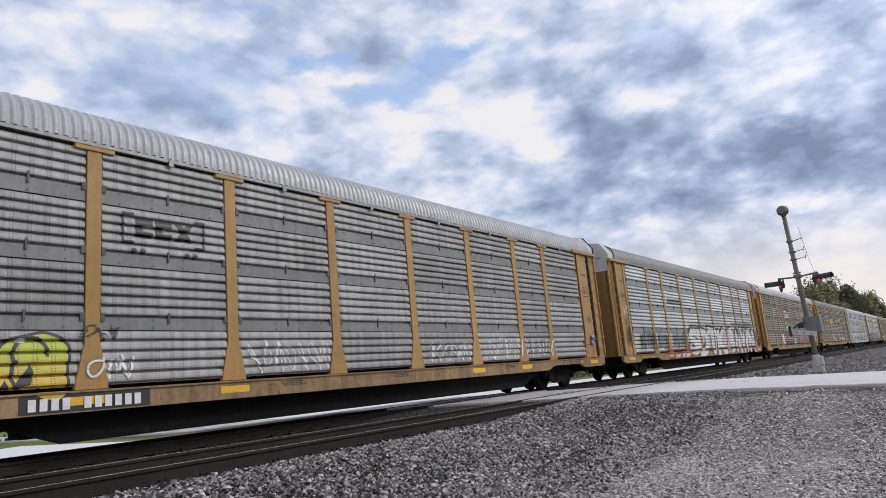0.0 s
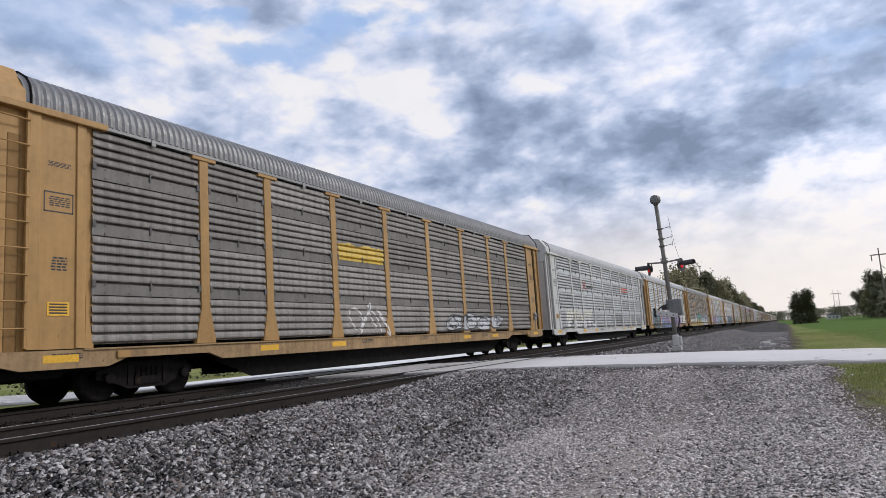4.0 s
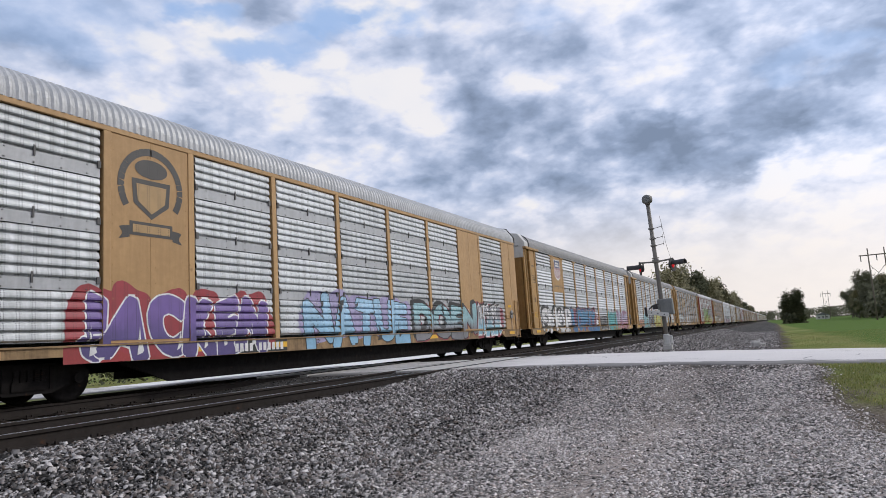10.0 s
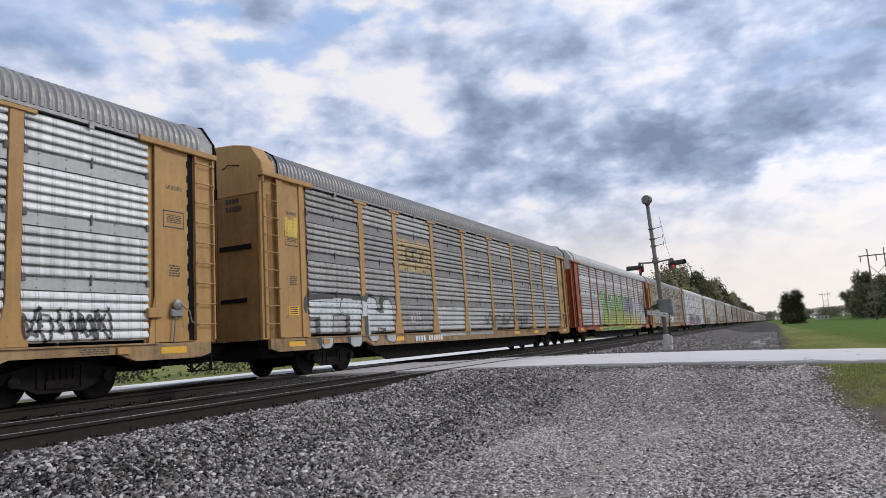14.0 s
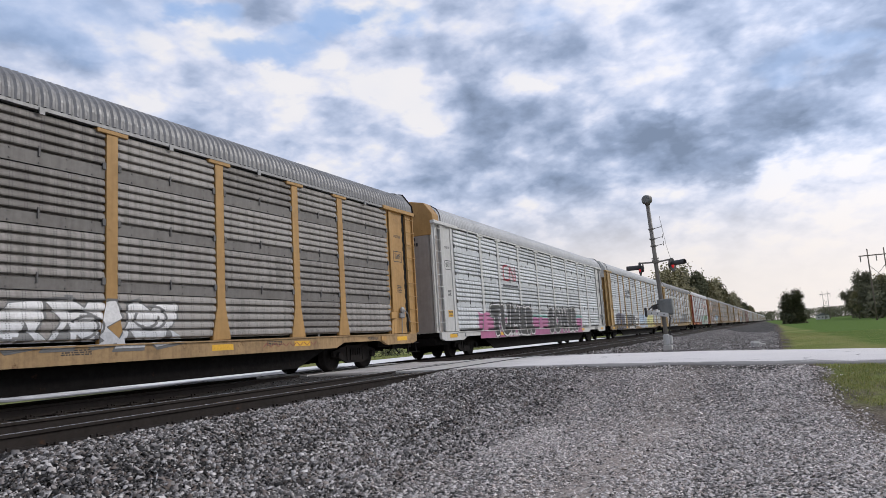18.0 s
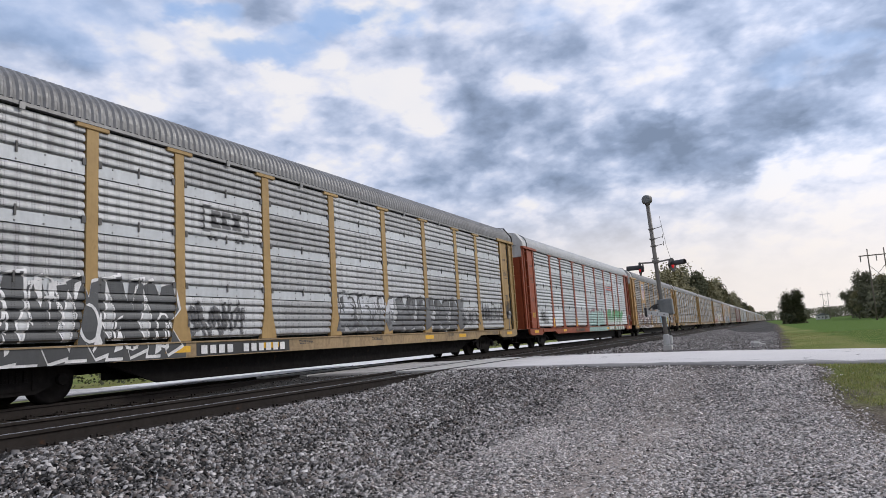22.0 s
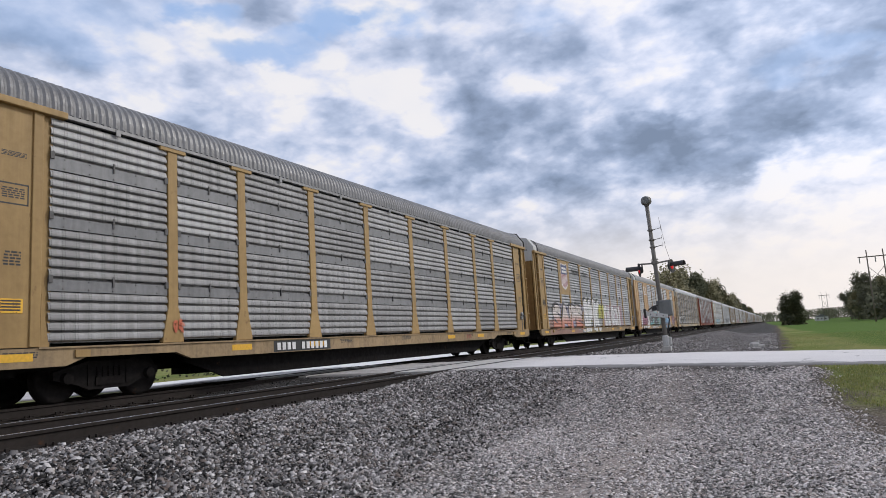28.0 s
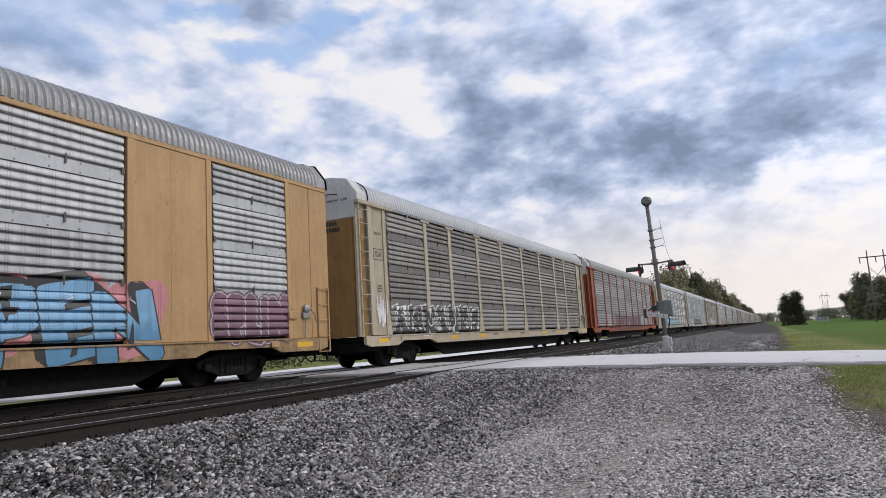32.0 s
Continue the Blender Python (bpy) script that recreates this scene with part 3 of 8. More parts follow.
def part(name, me, mat, parent, label="", loc=(0, 0, 0), rot=None):
    """One mesh as a part under its thing; alike parts share the mesh and keep a material of their own."""
    ob = new(name, me)
    if not me.materials:
        me.materials.append(mat)
    if me.materials[0] is not mat:
        ob.material_slots[0].link = "OBJECT"
        ob.material_slots[0].material = mat
    ob.parent = parent
    ob.location = loc
    if rot:
        ob.rotation_euler = [radians(a) for a in rot]
    if label:
        ob["label"] = label
    return ob


# ---------- the two tracks ----------
RAIL_PROFILE = [(-0.07, -0.186), (0.07, -0.186), (0.07, -0.172), (0.012, -0.155), (0.010, -0.05), (0.036, -0.038), (0.036, -0.008), (0.030, -0.001), (-0.030, -0.001), (-0.036, -0.008), (-0.036, -0.038), (-0.010, -0.05), (-0.012, -0.155), (-0.07, -0.172)]
HEAD_PROFILE = [(-0.022, -0.0012), (0.026, -0.0012), (0.024, 0.0006), (-0.020, 0.0006)]
rail_mesh = prism(RAIL_PROFILE, "y", -900, 2200)
head_mesh = prism(HEAD_PROFILE, "y", -900, 2200)
tie_mesh = bevelled(boxes((-1.3, 1.3, -0.115, 0.115, -0.36, -0.186)), 0.015)
plate_mesh = bevelled(boxes((-0.17, 0.17, -0.09, 0.09, -0.186, -0.172)), 0.004)
spike_mesh = merged(boxes((0.078, 0.112, -0.055, -0.03, -0.175, -0.135)), boxes((0.078, 0.112, 0.03, 0.055, -0.175, -0.135)), boxes((0.03, 0.10, 0.10, 0.135, -0.20, -0.160)))


def track(x, label, bright=RAIL_HEAD):
    base = new("railway_track")
    base.location = (x, 0, 0)
    tagged(base, label, "railway track", kind="structure")
    for s in (-1, 1):
        r = part("rail", rail_mesh, RAIL_STEEL, base, loc=(s * 0.752, 0, 0))
        part("rail_head", head_mesh, bright, r, "running surface")
    for i in range(110):
        y = -4 + i * 0.52
        if ROAD_Y0 - 0.3 < y < ROAD_Y1 + 0.3:
            continue
        t = part("tie", tie_mesh, TIE_WOOD, base, loc=(random.uniform(-0.04, 0.04), y, random.uniform(-0.01, 0.0)), rot=(0, 0, random.uniform(-1, 1)))
        part("tie_plate", plate_mesh, RAIL_STEEL, t, loc=(0.752, 0, 0))
        part("spikes", spike_mesh, RAIL_STEEL, t, "rusty rail spikes and anchor", loc=(0.752, 0, 0))
    return base


track(NEAR_TRACK, "brown steel rails on dark timber ties in ballast")
# running surfaces coloured dull brown here for the shade under the train
track(FAR_TRACK, "brown steel rails under the passing train", RAIL_STEEL)

# ---------- the road and its level crossing ----------
def asphalt(N, b):
    pos = N.n("ShaderNodeNewGeometry").outputs["Position"]
    a = N.noise(pos, 0.6, 5.0, 0.6)
    g = N.noise(pos, 60.0, 3.0, 0.6)
    c = N.mix(a, (0.74, 0.70, 0.68), (0.58, 0.55, 0.53))
    c = N.mix(N.step(g, 0.4, 0.7, 0.0, 0.35), c, (0.34, 0.33, 0.32))
    wander = N.n("ShaderNodeVectorMath", op="MULTIPLY_ADD")
    wn = N.n("ShaderNodeTexNoise", i_Scale=1.6, i_Detail=4.0)
    N.link(pos, wn.inputs["Vector"])
    N.link(wn.outputs["Color"], wander.inputs[0])
    wander.inputs[1].default_value = (1.1, 0.8, 0.0)
    N.link(pos, wander.inputs[2])
    crack = N.math("ADD", N.voronoi(wander.outputs[0], 0.42, "DISTANCE_TO_EDGE"), N.step(N.noise(pos, 0.3, 2.0), 0.42, 0.55, 0.08, 0.0))
    sep = N.n("ShaderNodeSeparateXYZ")
    N.link(pos, sep.inputs[0])
    rim = N.math("MULTIPLY_ADD", N.noise(N.scaled(pos, (0.6, 1.6, 1.0)), 1.5, 6.0, 0.75), 1.9, N.math("SUBTRACT", sep.outputs[1], ROAD_Y0 + 1.25))
    c = N.mix(N.step(rim, 0.38, 0.12, 0.0, 0.85), c, (0.10, 0.094, 0.088))
    c = N.mix(N.step(N.math("ADD", crack, N.math("MULTIPLY", a, 0.02)), 0.022, 0.012), c, (0.10, 0.095, 0.09))
    # tyre-borne grime in streaks beside the rails, and tyre tracks along the road
    streak = N.noise(N.scaled(pos, (0.5, 5.0, 1.0)), 1.4, 5.0, 0.65)
    near_rails = N.math("MULTIPLY", N.step(sep.outputs[0], -5.2, -7.2), N.step(streak, 0.40, 0.62, 0.15, 0.75))
    c = N.mix(near_rails, c, (0.17, 0.16, 0.15))
    c = N.mix(N.step(streak, 0.52, 0.70, 0.0, 0.35), c, (0.36, 0.34, 0.325))
    N.link(c, b.inputs["Base Color"])
    b.inputs["Roughness"].default_value = 0.75
    bump(N, b, g, 0.3, 0.004)


ASPHALT = material("worn_pale_asphalt", asphalt)


def road_sheet(x0, x1, step=0.25):
    """A slab with a broken near edge, 0.18 m thick."""
    xs = spread([(x0, x1, step)])
    bm = bmesh.new()
    rows = []
    for x in xs:
        z = float(road_height(x))
        a = ROAD_Y0 + 0.35 * noise.noise((x * 0.8, 0, 0)) + 0.18 * noise.noise((x * 3.1, 5, 0))
        c = ROAD_Y1 + 0.2 * noise.noise((x * 0.7, 9, 0))
        rows.append([bm.verts.new(p) for p in ((x, a - 0.06, z - 0.18), (x, a, z - 0.03), (x, a + 0.1, z), (x, (a + c) / 2, z + 0.03), (x, c - 0.1, z), (x, c, z - 0.03), (x, c + 0.06, z - 0.18))])
    for p, q in zip(rows, rows[1:]):
        for i in range(6):
            bm.faces.new((p[i], q[i], q[i + 1], p[i + 1]))
    bmesh.ops.recalc_face_normals(bm, faces=bm.faces)
    me = bpy.data.meshes.new("road")
    bm.to_mesh(me)
    bm.free()
    return smooth(me)


road = new("road", merged(road_sheet(-6.95, 60), road_sheet(-60, -13.65), road_sheet(-11.4, -9.15)))
road.data.materials.append(ASPHALT)
tagged(road, "worn pale asphalt road with broken edges", "road", kind="structure")
crossing = new("crossing_surface")
tagged(crossing, "worn concrete panels between the rails", "level crossing", kind="structure")
for tx in (NEAR_TRACK, FAR_TRACK):
    for i in range(3):
        y = ROAD_Y0 + 0.1 + i * 2.15
        part("panel", bevelled(boxes((tx - 0.66, tx + 0.66, y, y + 2.12, -0.18, -0.012)), 0.012), CONCRETE, crossing)
        for s in (-1, 1):
            a, c = sorted((tx + s * 0.84, tx + s * 1.10))
            part("panel", bevelled(boxes((a, c, y, y + 2.12, -0.18, -0.012)), 0.012), CONCRETE, crossing)
lane = new("pavement", sheet_mesh("lane", spread([(-33, -22.2, 0.9)]), spread([(-40, 120, 4)]), lambda X, Y: ground_height(X, Y) + 0.03))
lane.data.materials.append(weathered("white_limestone_lane", (0.80, 0.79, 0.77), (0.64, 0.63, 0.61), 0.9, 0.0, 20.0, 0.8, 0.0))
tagged(lane, "pale gravel lane beyond the railway", "lane", kind="structure")

# ---------- the railcars: enclosed car-carrier racks on long flat cars ----------
HALF, PITCH = 13.42, 28.35
POSTS = (-8.95, -6.90, -4.20, -1.42, 1.42, 4.20, 6.90, 8.95)
BAYS = (-11.75, *POSTS, 11.75)
SHEETS = ((1.06, 1.94, 2.17, 5), (2.17, 3.04, 3.28, 5), (3.28, 4.09, 4.36, 5), (4.36, 5.04, 5.04, 4))


def sheet_profile(z0, z1, z2, ribs):
    """Pressed sheet in section, as (z, x): round ribs, then a flat riveted band."""
    p, pts = (z1 - z0) / ribs, []
    for i in range(ribs):
        z = z0 + i * p
        pts += [(z, 1.422), (z + 0.13 * p, 1.416), (z + 0.17 * p, 1.470), (z + 0.26 * p, 1.490), (z + 0.44 * p, 1.491), (z + 0.72 * p, 1.482), (z + 0.95 * p, 1.462)]
    pts.append((z1, 1.440))
    if z2 > z1:
        pts += [(z1 + 0.012, 1.474), (z2 - 0.02, 1.480), (z2 - 0.004, 1.446)]
    return pts


PROFILES = [sheet_profile(*s) for s in SHEETS]
SKIN_Z = np.array([q[0] for p in PROFILES for q in p])
SKIN_X = np.array([q[1] for p in PROFILES for q in p])


def sheet_panel(width, profile):
    n = len(profile)
    v, f = [], []
    for y in (-width / 2, width / 2):
        v += [(x, y, z) for z, x in profile] + [(x - 0.012, y, z) for z, x in profile]
    for i in range(n - 1):
        f.append((i, 2 * n + i, 2 * n + i + 1, i + 1))
        f.append((n + i, n + i + 1, 3 * n + i + 1, 3 * n + i))
        f.append((i, i + 1, n + i + 1, n + i))
        f.append((2 * n + i, 3 * n + i, 3 * n + i + 1, 2 * n + i + 1))
    me = bpy.data.meshes.new("sheet")
    me.from_pydata(v, [], f)
    return me


def rivet_row(width):
    """Rivet heads along the flat bands of one bay."""
    ms = []
    for z in (1.99, 2.13, 3.09, 3.24, 4.14, 4.31):
        n = max(3, int(width / 0.5))
        for i in range(n):
            y = -width / 2 + (i + 0.5) * width / n
            ms.append((1.474, 1.488, y - 0.011, y + 0.011, z - 0.011, z + 0.011))
    for z in (2.165, 3.275, 4.355):
        # a latch bar across each seam, and a clasp at either side post
        ms.append((1.474, 1.503, -0.017, 0.017, z - 0.10, z + 0.09))
        for s in (-1, 1):
            ms.append((1.474, 1.506, *sorted((s * (width / 2 + 0.02), s * (width / 2 - 0.05))), z - 0.07, z + 0.06))
    return boxes(*ms)


def post_width(z):
    return np.interp(z, (1.0, 1.10, 1.66, 1.72), (0.54, 0.52, 0.29, 0.25))


def post_mesh():
    prof = [(-0.27, 1.0), (0.27, 1.0), (0.26, 1.10), (0.145, 1.66), (0.125, 1.72), (0.125, 5.0), (-0.125, 5.0), (-0.125, 1.72), (-0.145, 1.66), (-0.26, 1.10)]
    return bevelled(prism(prof, "x", 1.40, 1.508), 0.008)


ROOF_SECTION = ((1.50, 5.13), (1.50, 5.29), (1.46, 5.48), (1.35, 5.65), (1.12, 5.795), (0.80, 5.885), (0.42, 5.935), (0.0, 5.955))


def roof_mesh(pitch=0.155):
    t = np.linspace(0, len(ROOF_SECTION) - 1, 14)
    k = np.arange(len(ROOF_SECTION))
    half = [(float(np.interp(a, k, [p[0] for p in ROOF_SECTION])), float(np.interp(a, k, [p[1] for p in ROOF_SECTION]))) for a in t]
    sec = half + [(-x, z) for x, z in half[-2::-1]]
    # broad ribs with a narrow groove between them; the end sheets are plain
    ys = [y + o for y in np.arange(-12.90, 12.85, pitch) for o in (0.0, 0.035, 0.078, pitch - 0.035)] + [12.93]
    v, f = [], []
    m = len(sec)
    for q, y in enumerate(ys):
        lift = (0.0, 0.006, 0.036, 0.040)[q % 4]
        for x, z in sec:
            n = Vector((x * 0.55, 0, 0.7)).normalized()
            v.append((x + n.x * lift, y, z + n.z * lift))
    for i in range(len(ys) - 1):
        for j in range(m - 1):
            f.append((i * m + j, i * m + j + 1, (i + 1) * m + j + 1, (i + 1) * m + j))
    me = bpy.data.meshes.new("roof")
    me.from_pydata(v, [], f)
    bm = bmesh.new()
    bm.from_mesh(me)
    bmesh.ops.recalc_face_normals(bm, faces=bm.faces)
    bm.to_mesh(me)
    bm.free()
    return me


def sill_mesh():
    prof = [(-13.2, 0.98), (-13.2, 0.74), (-12.9, 0.66), (-11.3, 0.66), (-10.9, 0.80), (-8.9, 0.80), (-8.5, 0.66), (8.5, 0.66), (8.9, 0.80), (10.9, 0.80), (11.3, 0.66), (12.9, 0.66), (13.2, 0.74), (13.2, 0.98)]
    web = prism(prof, "x", 1.42, 1.520)
    lip = boxes((1.42, 1.555, -11.8, 11.8, 0.965, 0.995))
    return merged(web, lip)


def far_side_mesh():
    prof = [q for p in PROFILES for q in p]
    n = len(prof)
    v = [(-x, y, z) for y in (-11.75, 11.75) for z, x in prof]
    f = [(i, i + 1, n + i + 1, n + i) for i in range(n - 1)]
    me = bpy.data.meshes.new("far_side")
    me.from_pydata(v, [], f)
    ends = boxes((-1.46, -1.44, -13.3, -11.75, 0.98, 5.1), (-1.46, -1.44, 11.75, 13.3, 0.98, 5.1))
    posts = boxes(*[(-1.54, -1.45, y - 0.12, y + 0.12, 1.0, 5.0) for y in POSTS])
    return merged(me, ends, posts)


def ladder_mesh(s):
    y0, y1 = sorted((s * 12.80, s * 13.36))
    bars = [(1.47, 1.53, y0, y0 + 0.05, 1.02, 5.05), (1.47, 1.53, y1 - 0.05, y1, 1.02, 5.05)]
    rungs = [tube([(1.53, y0 + 0.01, 1.35 + i * 0.44), (1.56, y0 + 0.03, 1.35 + i * 0.44), (1.56, y1 - 0.03, 1.35 + i * 0.44), (1.53, y1 - 0.01, 1.35 + i * 0.44)], 0.013, 6) for i in range(9)]
    return merged(bevelled(boxes(*bars), 0.006), *rungs)


def short_ladder_mesh(s):
    y0, y1 = sorted((s * 12.80, s * 13.30))
    bars = boxes((1.50, 1.535, y0, y0 + 0.04, 0.60, 2.35), (1.50, 1.535, y1 - 0.04, y1, 0.60, 2.35))
    return merged(bars, *[tube([(1.53, y0 + 0.01, 0.62 + i * 0.42), (1.555, y0 + 0.03, 0.62 + i * 0.42), (1.555, y1 - 0.03, 0.62 + i * 0.42), (1.53, y1 - 0.01, 0.62 + i * 0.42)], 0.013, 6) for i in range(5)])


def flush_plate_mesh(s):
    a, b = sorted((s * 11.75, s * 13.38))
    c, d = sorted((s * 12.56, s * 12.59))
    return merged(bevelled(boxes((1.40, 1.492, a, b, 0.98, 5.08)), 0.02), boxes((1.492, 1.502, c, d, 1.0, 5.05)))


def end_plate_mesh(s):
    a, b = sorted((s * 11.75, s * 12.76))
    c, d = sorted((s * 12.76, s * 13.36))
    e, g = sorted((s * 11.75, s * 11.93))
    h, k = sorted((s * 12.60, s * 12.80))
    foot = [(s * 11.75, 1.0), (s * 11.60, 1.0), (s * 11.64, 1.3), (s * 11.74, 1.9)]
    back = 1.41 if s < 0 else 1.468
    plate = merged(boxes((1.40, 1.475, a, b, 1.0, 5.1)), boxes((1.34, back, c, d, 0.98, 5.1)))
    inner = merged(bevelled(boxes((1.40, 1.508, e, g, 1.0, 5.08)), 0.008), prism(foot, "x", 1.46, 1.50), boxes((1.39, 1.445, *sorted((s * 11.55, s * 11.76)), 1.0, 5.08)))
    if s > 0:
        # a slot with the notched edge of the end door in it
        edge = [(12.64, 1.02)]
        for z in np.arange(1.2, 4.9, 0.32):
            edge += [(12.64, z), (12.61, z + 0.01), (12.61, z + 0.16), (12.64, z + 0.17)]
        return plate, inner, prism(edge + [(12.64, 5.04), (12.775, 5.04), (12.775, 1.02)], "x", 1.474, 1.480)
    return plate, inner, bevelled(boxes((1.40, 1.515, h, k, 1.0, 5.08)), 0.008)


def end_door_mesh(s):
    plan = [(-1.42, s * 12.9), (-1.42, s * 13.10), (-1.25, s * 13.36), (-0.08, s * 13.40), (-0.08, s * 13.37), (-0.03, s * 13.37), (-0.03, s * 13.40), (1.25, s * 13.36), (1.42, s * 13.10), (1.42, s * 12.9)]
    return prism(plan, "z", 0.98, 4.62)


def end_cap_mesh(s):
    half = [(1.40, 4.622), (1.40, 5.10), (1.515, 5.15), (1.50, 5.40), (1.16, 5.86), (0.60, 5.975)]
    sec = half + [(0.0, 6.02)] + [(-x, z) for x, z in half[::-1]]
    a, b = sorted((s * 12.86, s * 13.385))
    return bevelled(prism(sec, "y", a, b), 0.02)


def roof_lip_mesh(s):
    """A dark rolled edge where the roof sheets meet the end."""
    if s > 0:
        half = [(1.53, 5.15), (1.515, 5.40), (1.17, 5.875), (0.61, 5.99)]
        return tube([(x, 13.375, z) for x, z in half] + [(0.0, 13.375, 6.035)] + [(-x, 13.375, z) for x, z in half[::-1]], 0.026, 6)
    pts = [(x * 1.012 + 0.012, -12.80, z + 0.035) for x, z in ROOF_SECTION] + [(-x * 1.012 - 0.012, -12.80, z + 0.035) for x, z in ROOF_SECTION[-2::-1]]
    return tube(pts, 0.022, 6)


def cornice_mesh(s):
    a, b = sorted((s * 11.35, s * 13.42))
    return bevelled(boxes((1.40, 1.575, a, b, 5.04, 5.165)), 0.012)


def wheel_mesh():
    return smooth(lathe([(-0.065, 0.10), (-0.06, 0.30), (-0.065, 0.34), (-0.065, 0.415), (0.055, 0.42), (0.06, 0.43), (0.075, 0.455), (0.085, 0.45), (0.085, 0.36), (0.05, 0.32), (0.045, 0.12), (0.085, 0.10)], 28, "x"))


def sideframe_mesh():
    outer = [(-1.12, 0.56), (-1.12, 0.42), (-0.92, 0.38), (-0.66, 0.30), (-0.42, 0.20), (0.42, 0.20), (0.66, 0.30), (0.92, 0.38), (1.12, 0.42), (1.12, 0.56), (0.88, 0.62), (0.45, 0.72), (-0.45, 0.72), (-0.88, 0.62)]
    frame_ = prism(outer, "x", -0.045, 0.045)
    pads = boxes((0.045, 0.075, -0.30, 0.30, 0.27, 0.42), (0.045, 0.065, -0.46, -0.36, 0.28, 0.66), (0.045, 0.065, 0.36, 0.46, 0.28, 0.66))
    caps = merged(*[lathe([(0.045, 0.11), (0.13, 0.10), (0.14, 0.05)], 14, "x")])
    bm = bmesh.new()
    bm.from_mesh(frame_)
    bm.from_mesh(pads)
    for y in (-0.88, 0.88):
        k = len(bm.verts)
        bm.from_mesh(caps)
        bm.verts.ensure_lookup_table()
        for q in bm.verts[k:]:
            q.co.y += y
            q.co.z += 0.43
    me = bpy.data.meshes.new("sideframe")
    bm.to_mesh(me)
    bm.free()
    return me


def springs_mesh():
    ms = []
    for i in range(5):
        for z in range(6):
            y = -0.24 + i * 0.12
            ms.append((0.046, 0.082, y - 0.04, y + 0.04, 0.425 + z * 0.033, 0.445 + z * 0.033))
    return boxes(*ms)


def coupler_mesh(s):
    a, b = sorted((s * 13.1, s * 13.85))
    c, d = sorted((s * 13.82, s * 14.16))
    return merged(bevelled(boxes((-0.09, 0.09, a, b, 0.68, 0.88)), 0.02), bevelled(boxes((-0.16, 0.12 , c, d, 0.62, 0.95)), 0.05))


def hand_brake_mesh():
    y = 12.28
    wheel = lathe([(1.49, 0.06), (1.53, 0.12), (1.57, 0.11), (1.60, 0.04)], 14, "x")
    bm = bmesh.new()
    bm.from_mesh(wheel)
    for q in bm.verts:
        q.co.y += y
        q.co.z += 1.75
    me = bpy.data.meshes.new("wheel")
    bm.to_mesh(me)
    bm.free()
    return merged(me, bevelled(boxes((1.475, 1.56, y - 0.16, y + 0.14, 1.5, 1.66)), 0.02),
                  tube([(1.58, y, 1.80), (1.61, y + 0.25, 1.62), (1.60, y + 0.32, 1.40), (1.58, y + 0.42, 1.38)], 0.014, 6),
                  tube([(1.54, y - 0.05, 1.5), (1.54, y - 0.1, 1.0)], 0.016, 6))


def stencil_mesh():
    """Unreadable stencilled notices, as rows of short dark bars, on the sill and the end plates."""
    rnd = random.Random(5)
    ms = []

    def block(y0, y1, z, lines, h, x):
        for i in range(lines):
            y = y0 + rnd.uniform(0, 0.05)
            while y < y1:
                w = rnd.uniform(0.03, 0.10)
                ms.append((x, x + 0.002, y, min(y + w, y1), z - i * h * 1.7, z - i * h * 1.7 + h))
                y += w + 0.022
    for y in (-12.4, -3.1, 0.4, 5.6, 10.1):
        block(y, y + 0.6, 0.90, 3, 0.022, 1.521)
    for s in (-1, 1):
        block(s * 12.25 - 0.22, s * 12.25 + 0.22, 4.25, 4, 0.014, 1.476)
        block(s * 12.25 - 0.20, s * 12.25 + 0.20, 3.62, 5, 0.022, 1.476)
        block(s * 12.25 - 0.14, s * 12.25 + 0.16, 2.55, 5, 0.03, 1.476)
        for z0, z1, a, b in ((3.36, 3.385, -0.27, 0.27), (3.70, 3.725, -0.27, 0.27), (3.36, 3.72, -0.27, -0.25), (3.36, 3.72, 0.25, 0.27)):
            ms.append((1.476, 1.478, s * 12.25 + a, s * 12.25 + b, z0, z1))
    return boxes(*ms)


RIBBED = [[q for q in p if q[0] <= s[1] + 1e-6] for p, s in zip(PROFILES, SHEETS)]
BANDS = [[q for q in p if q[0] > s[1] + 1e-6] for p, s in zip(PROFILES, SHEETS)]
SHEET_MESH = {(i, j): sheet_panel(BAYS[i + 1] - BAYS[i] - 0.285, RIBBED[j]) for i in range(9) for j in range(4)}
BAND_MESH = {(i, j): sheet_panel(BAYS[i + 1] - BAYS[i] - 0.265, [(BANDS[j][0][0], 1.44)] + BANDS[j]) for i in range(9) for j in range(3)}
RIVETS = [rivet_row(BAYS[i + 1] - BAYS[i] - 0.3) for i in range(9)]


def flat_panel(w):
    """Smooth sheet with a lapped seam and rivet heads down its edges."""
    dots = [(1.490, 1.497, y - 0.012, y + 0.012, z - 0.012, z + 0.012) for y in (-w / 2 + 0.14, -0.09, 0.09, w / 2 - 0.14) for z in np.arange(1.2, 5.0, 0.32)]
    return merged(bevelled(boxes((1.44, 1.492, -w / 2, w / 2, 1.0, 5.06)), 0.01), boxes((1.488, 1.4965, -0.03, 0.0, 1.02, 5.04), *dots))


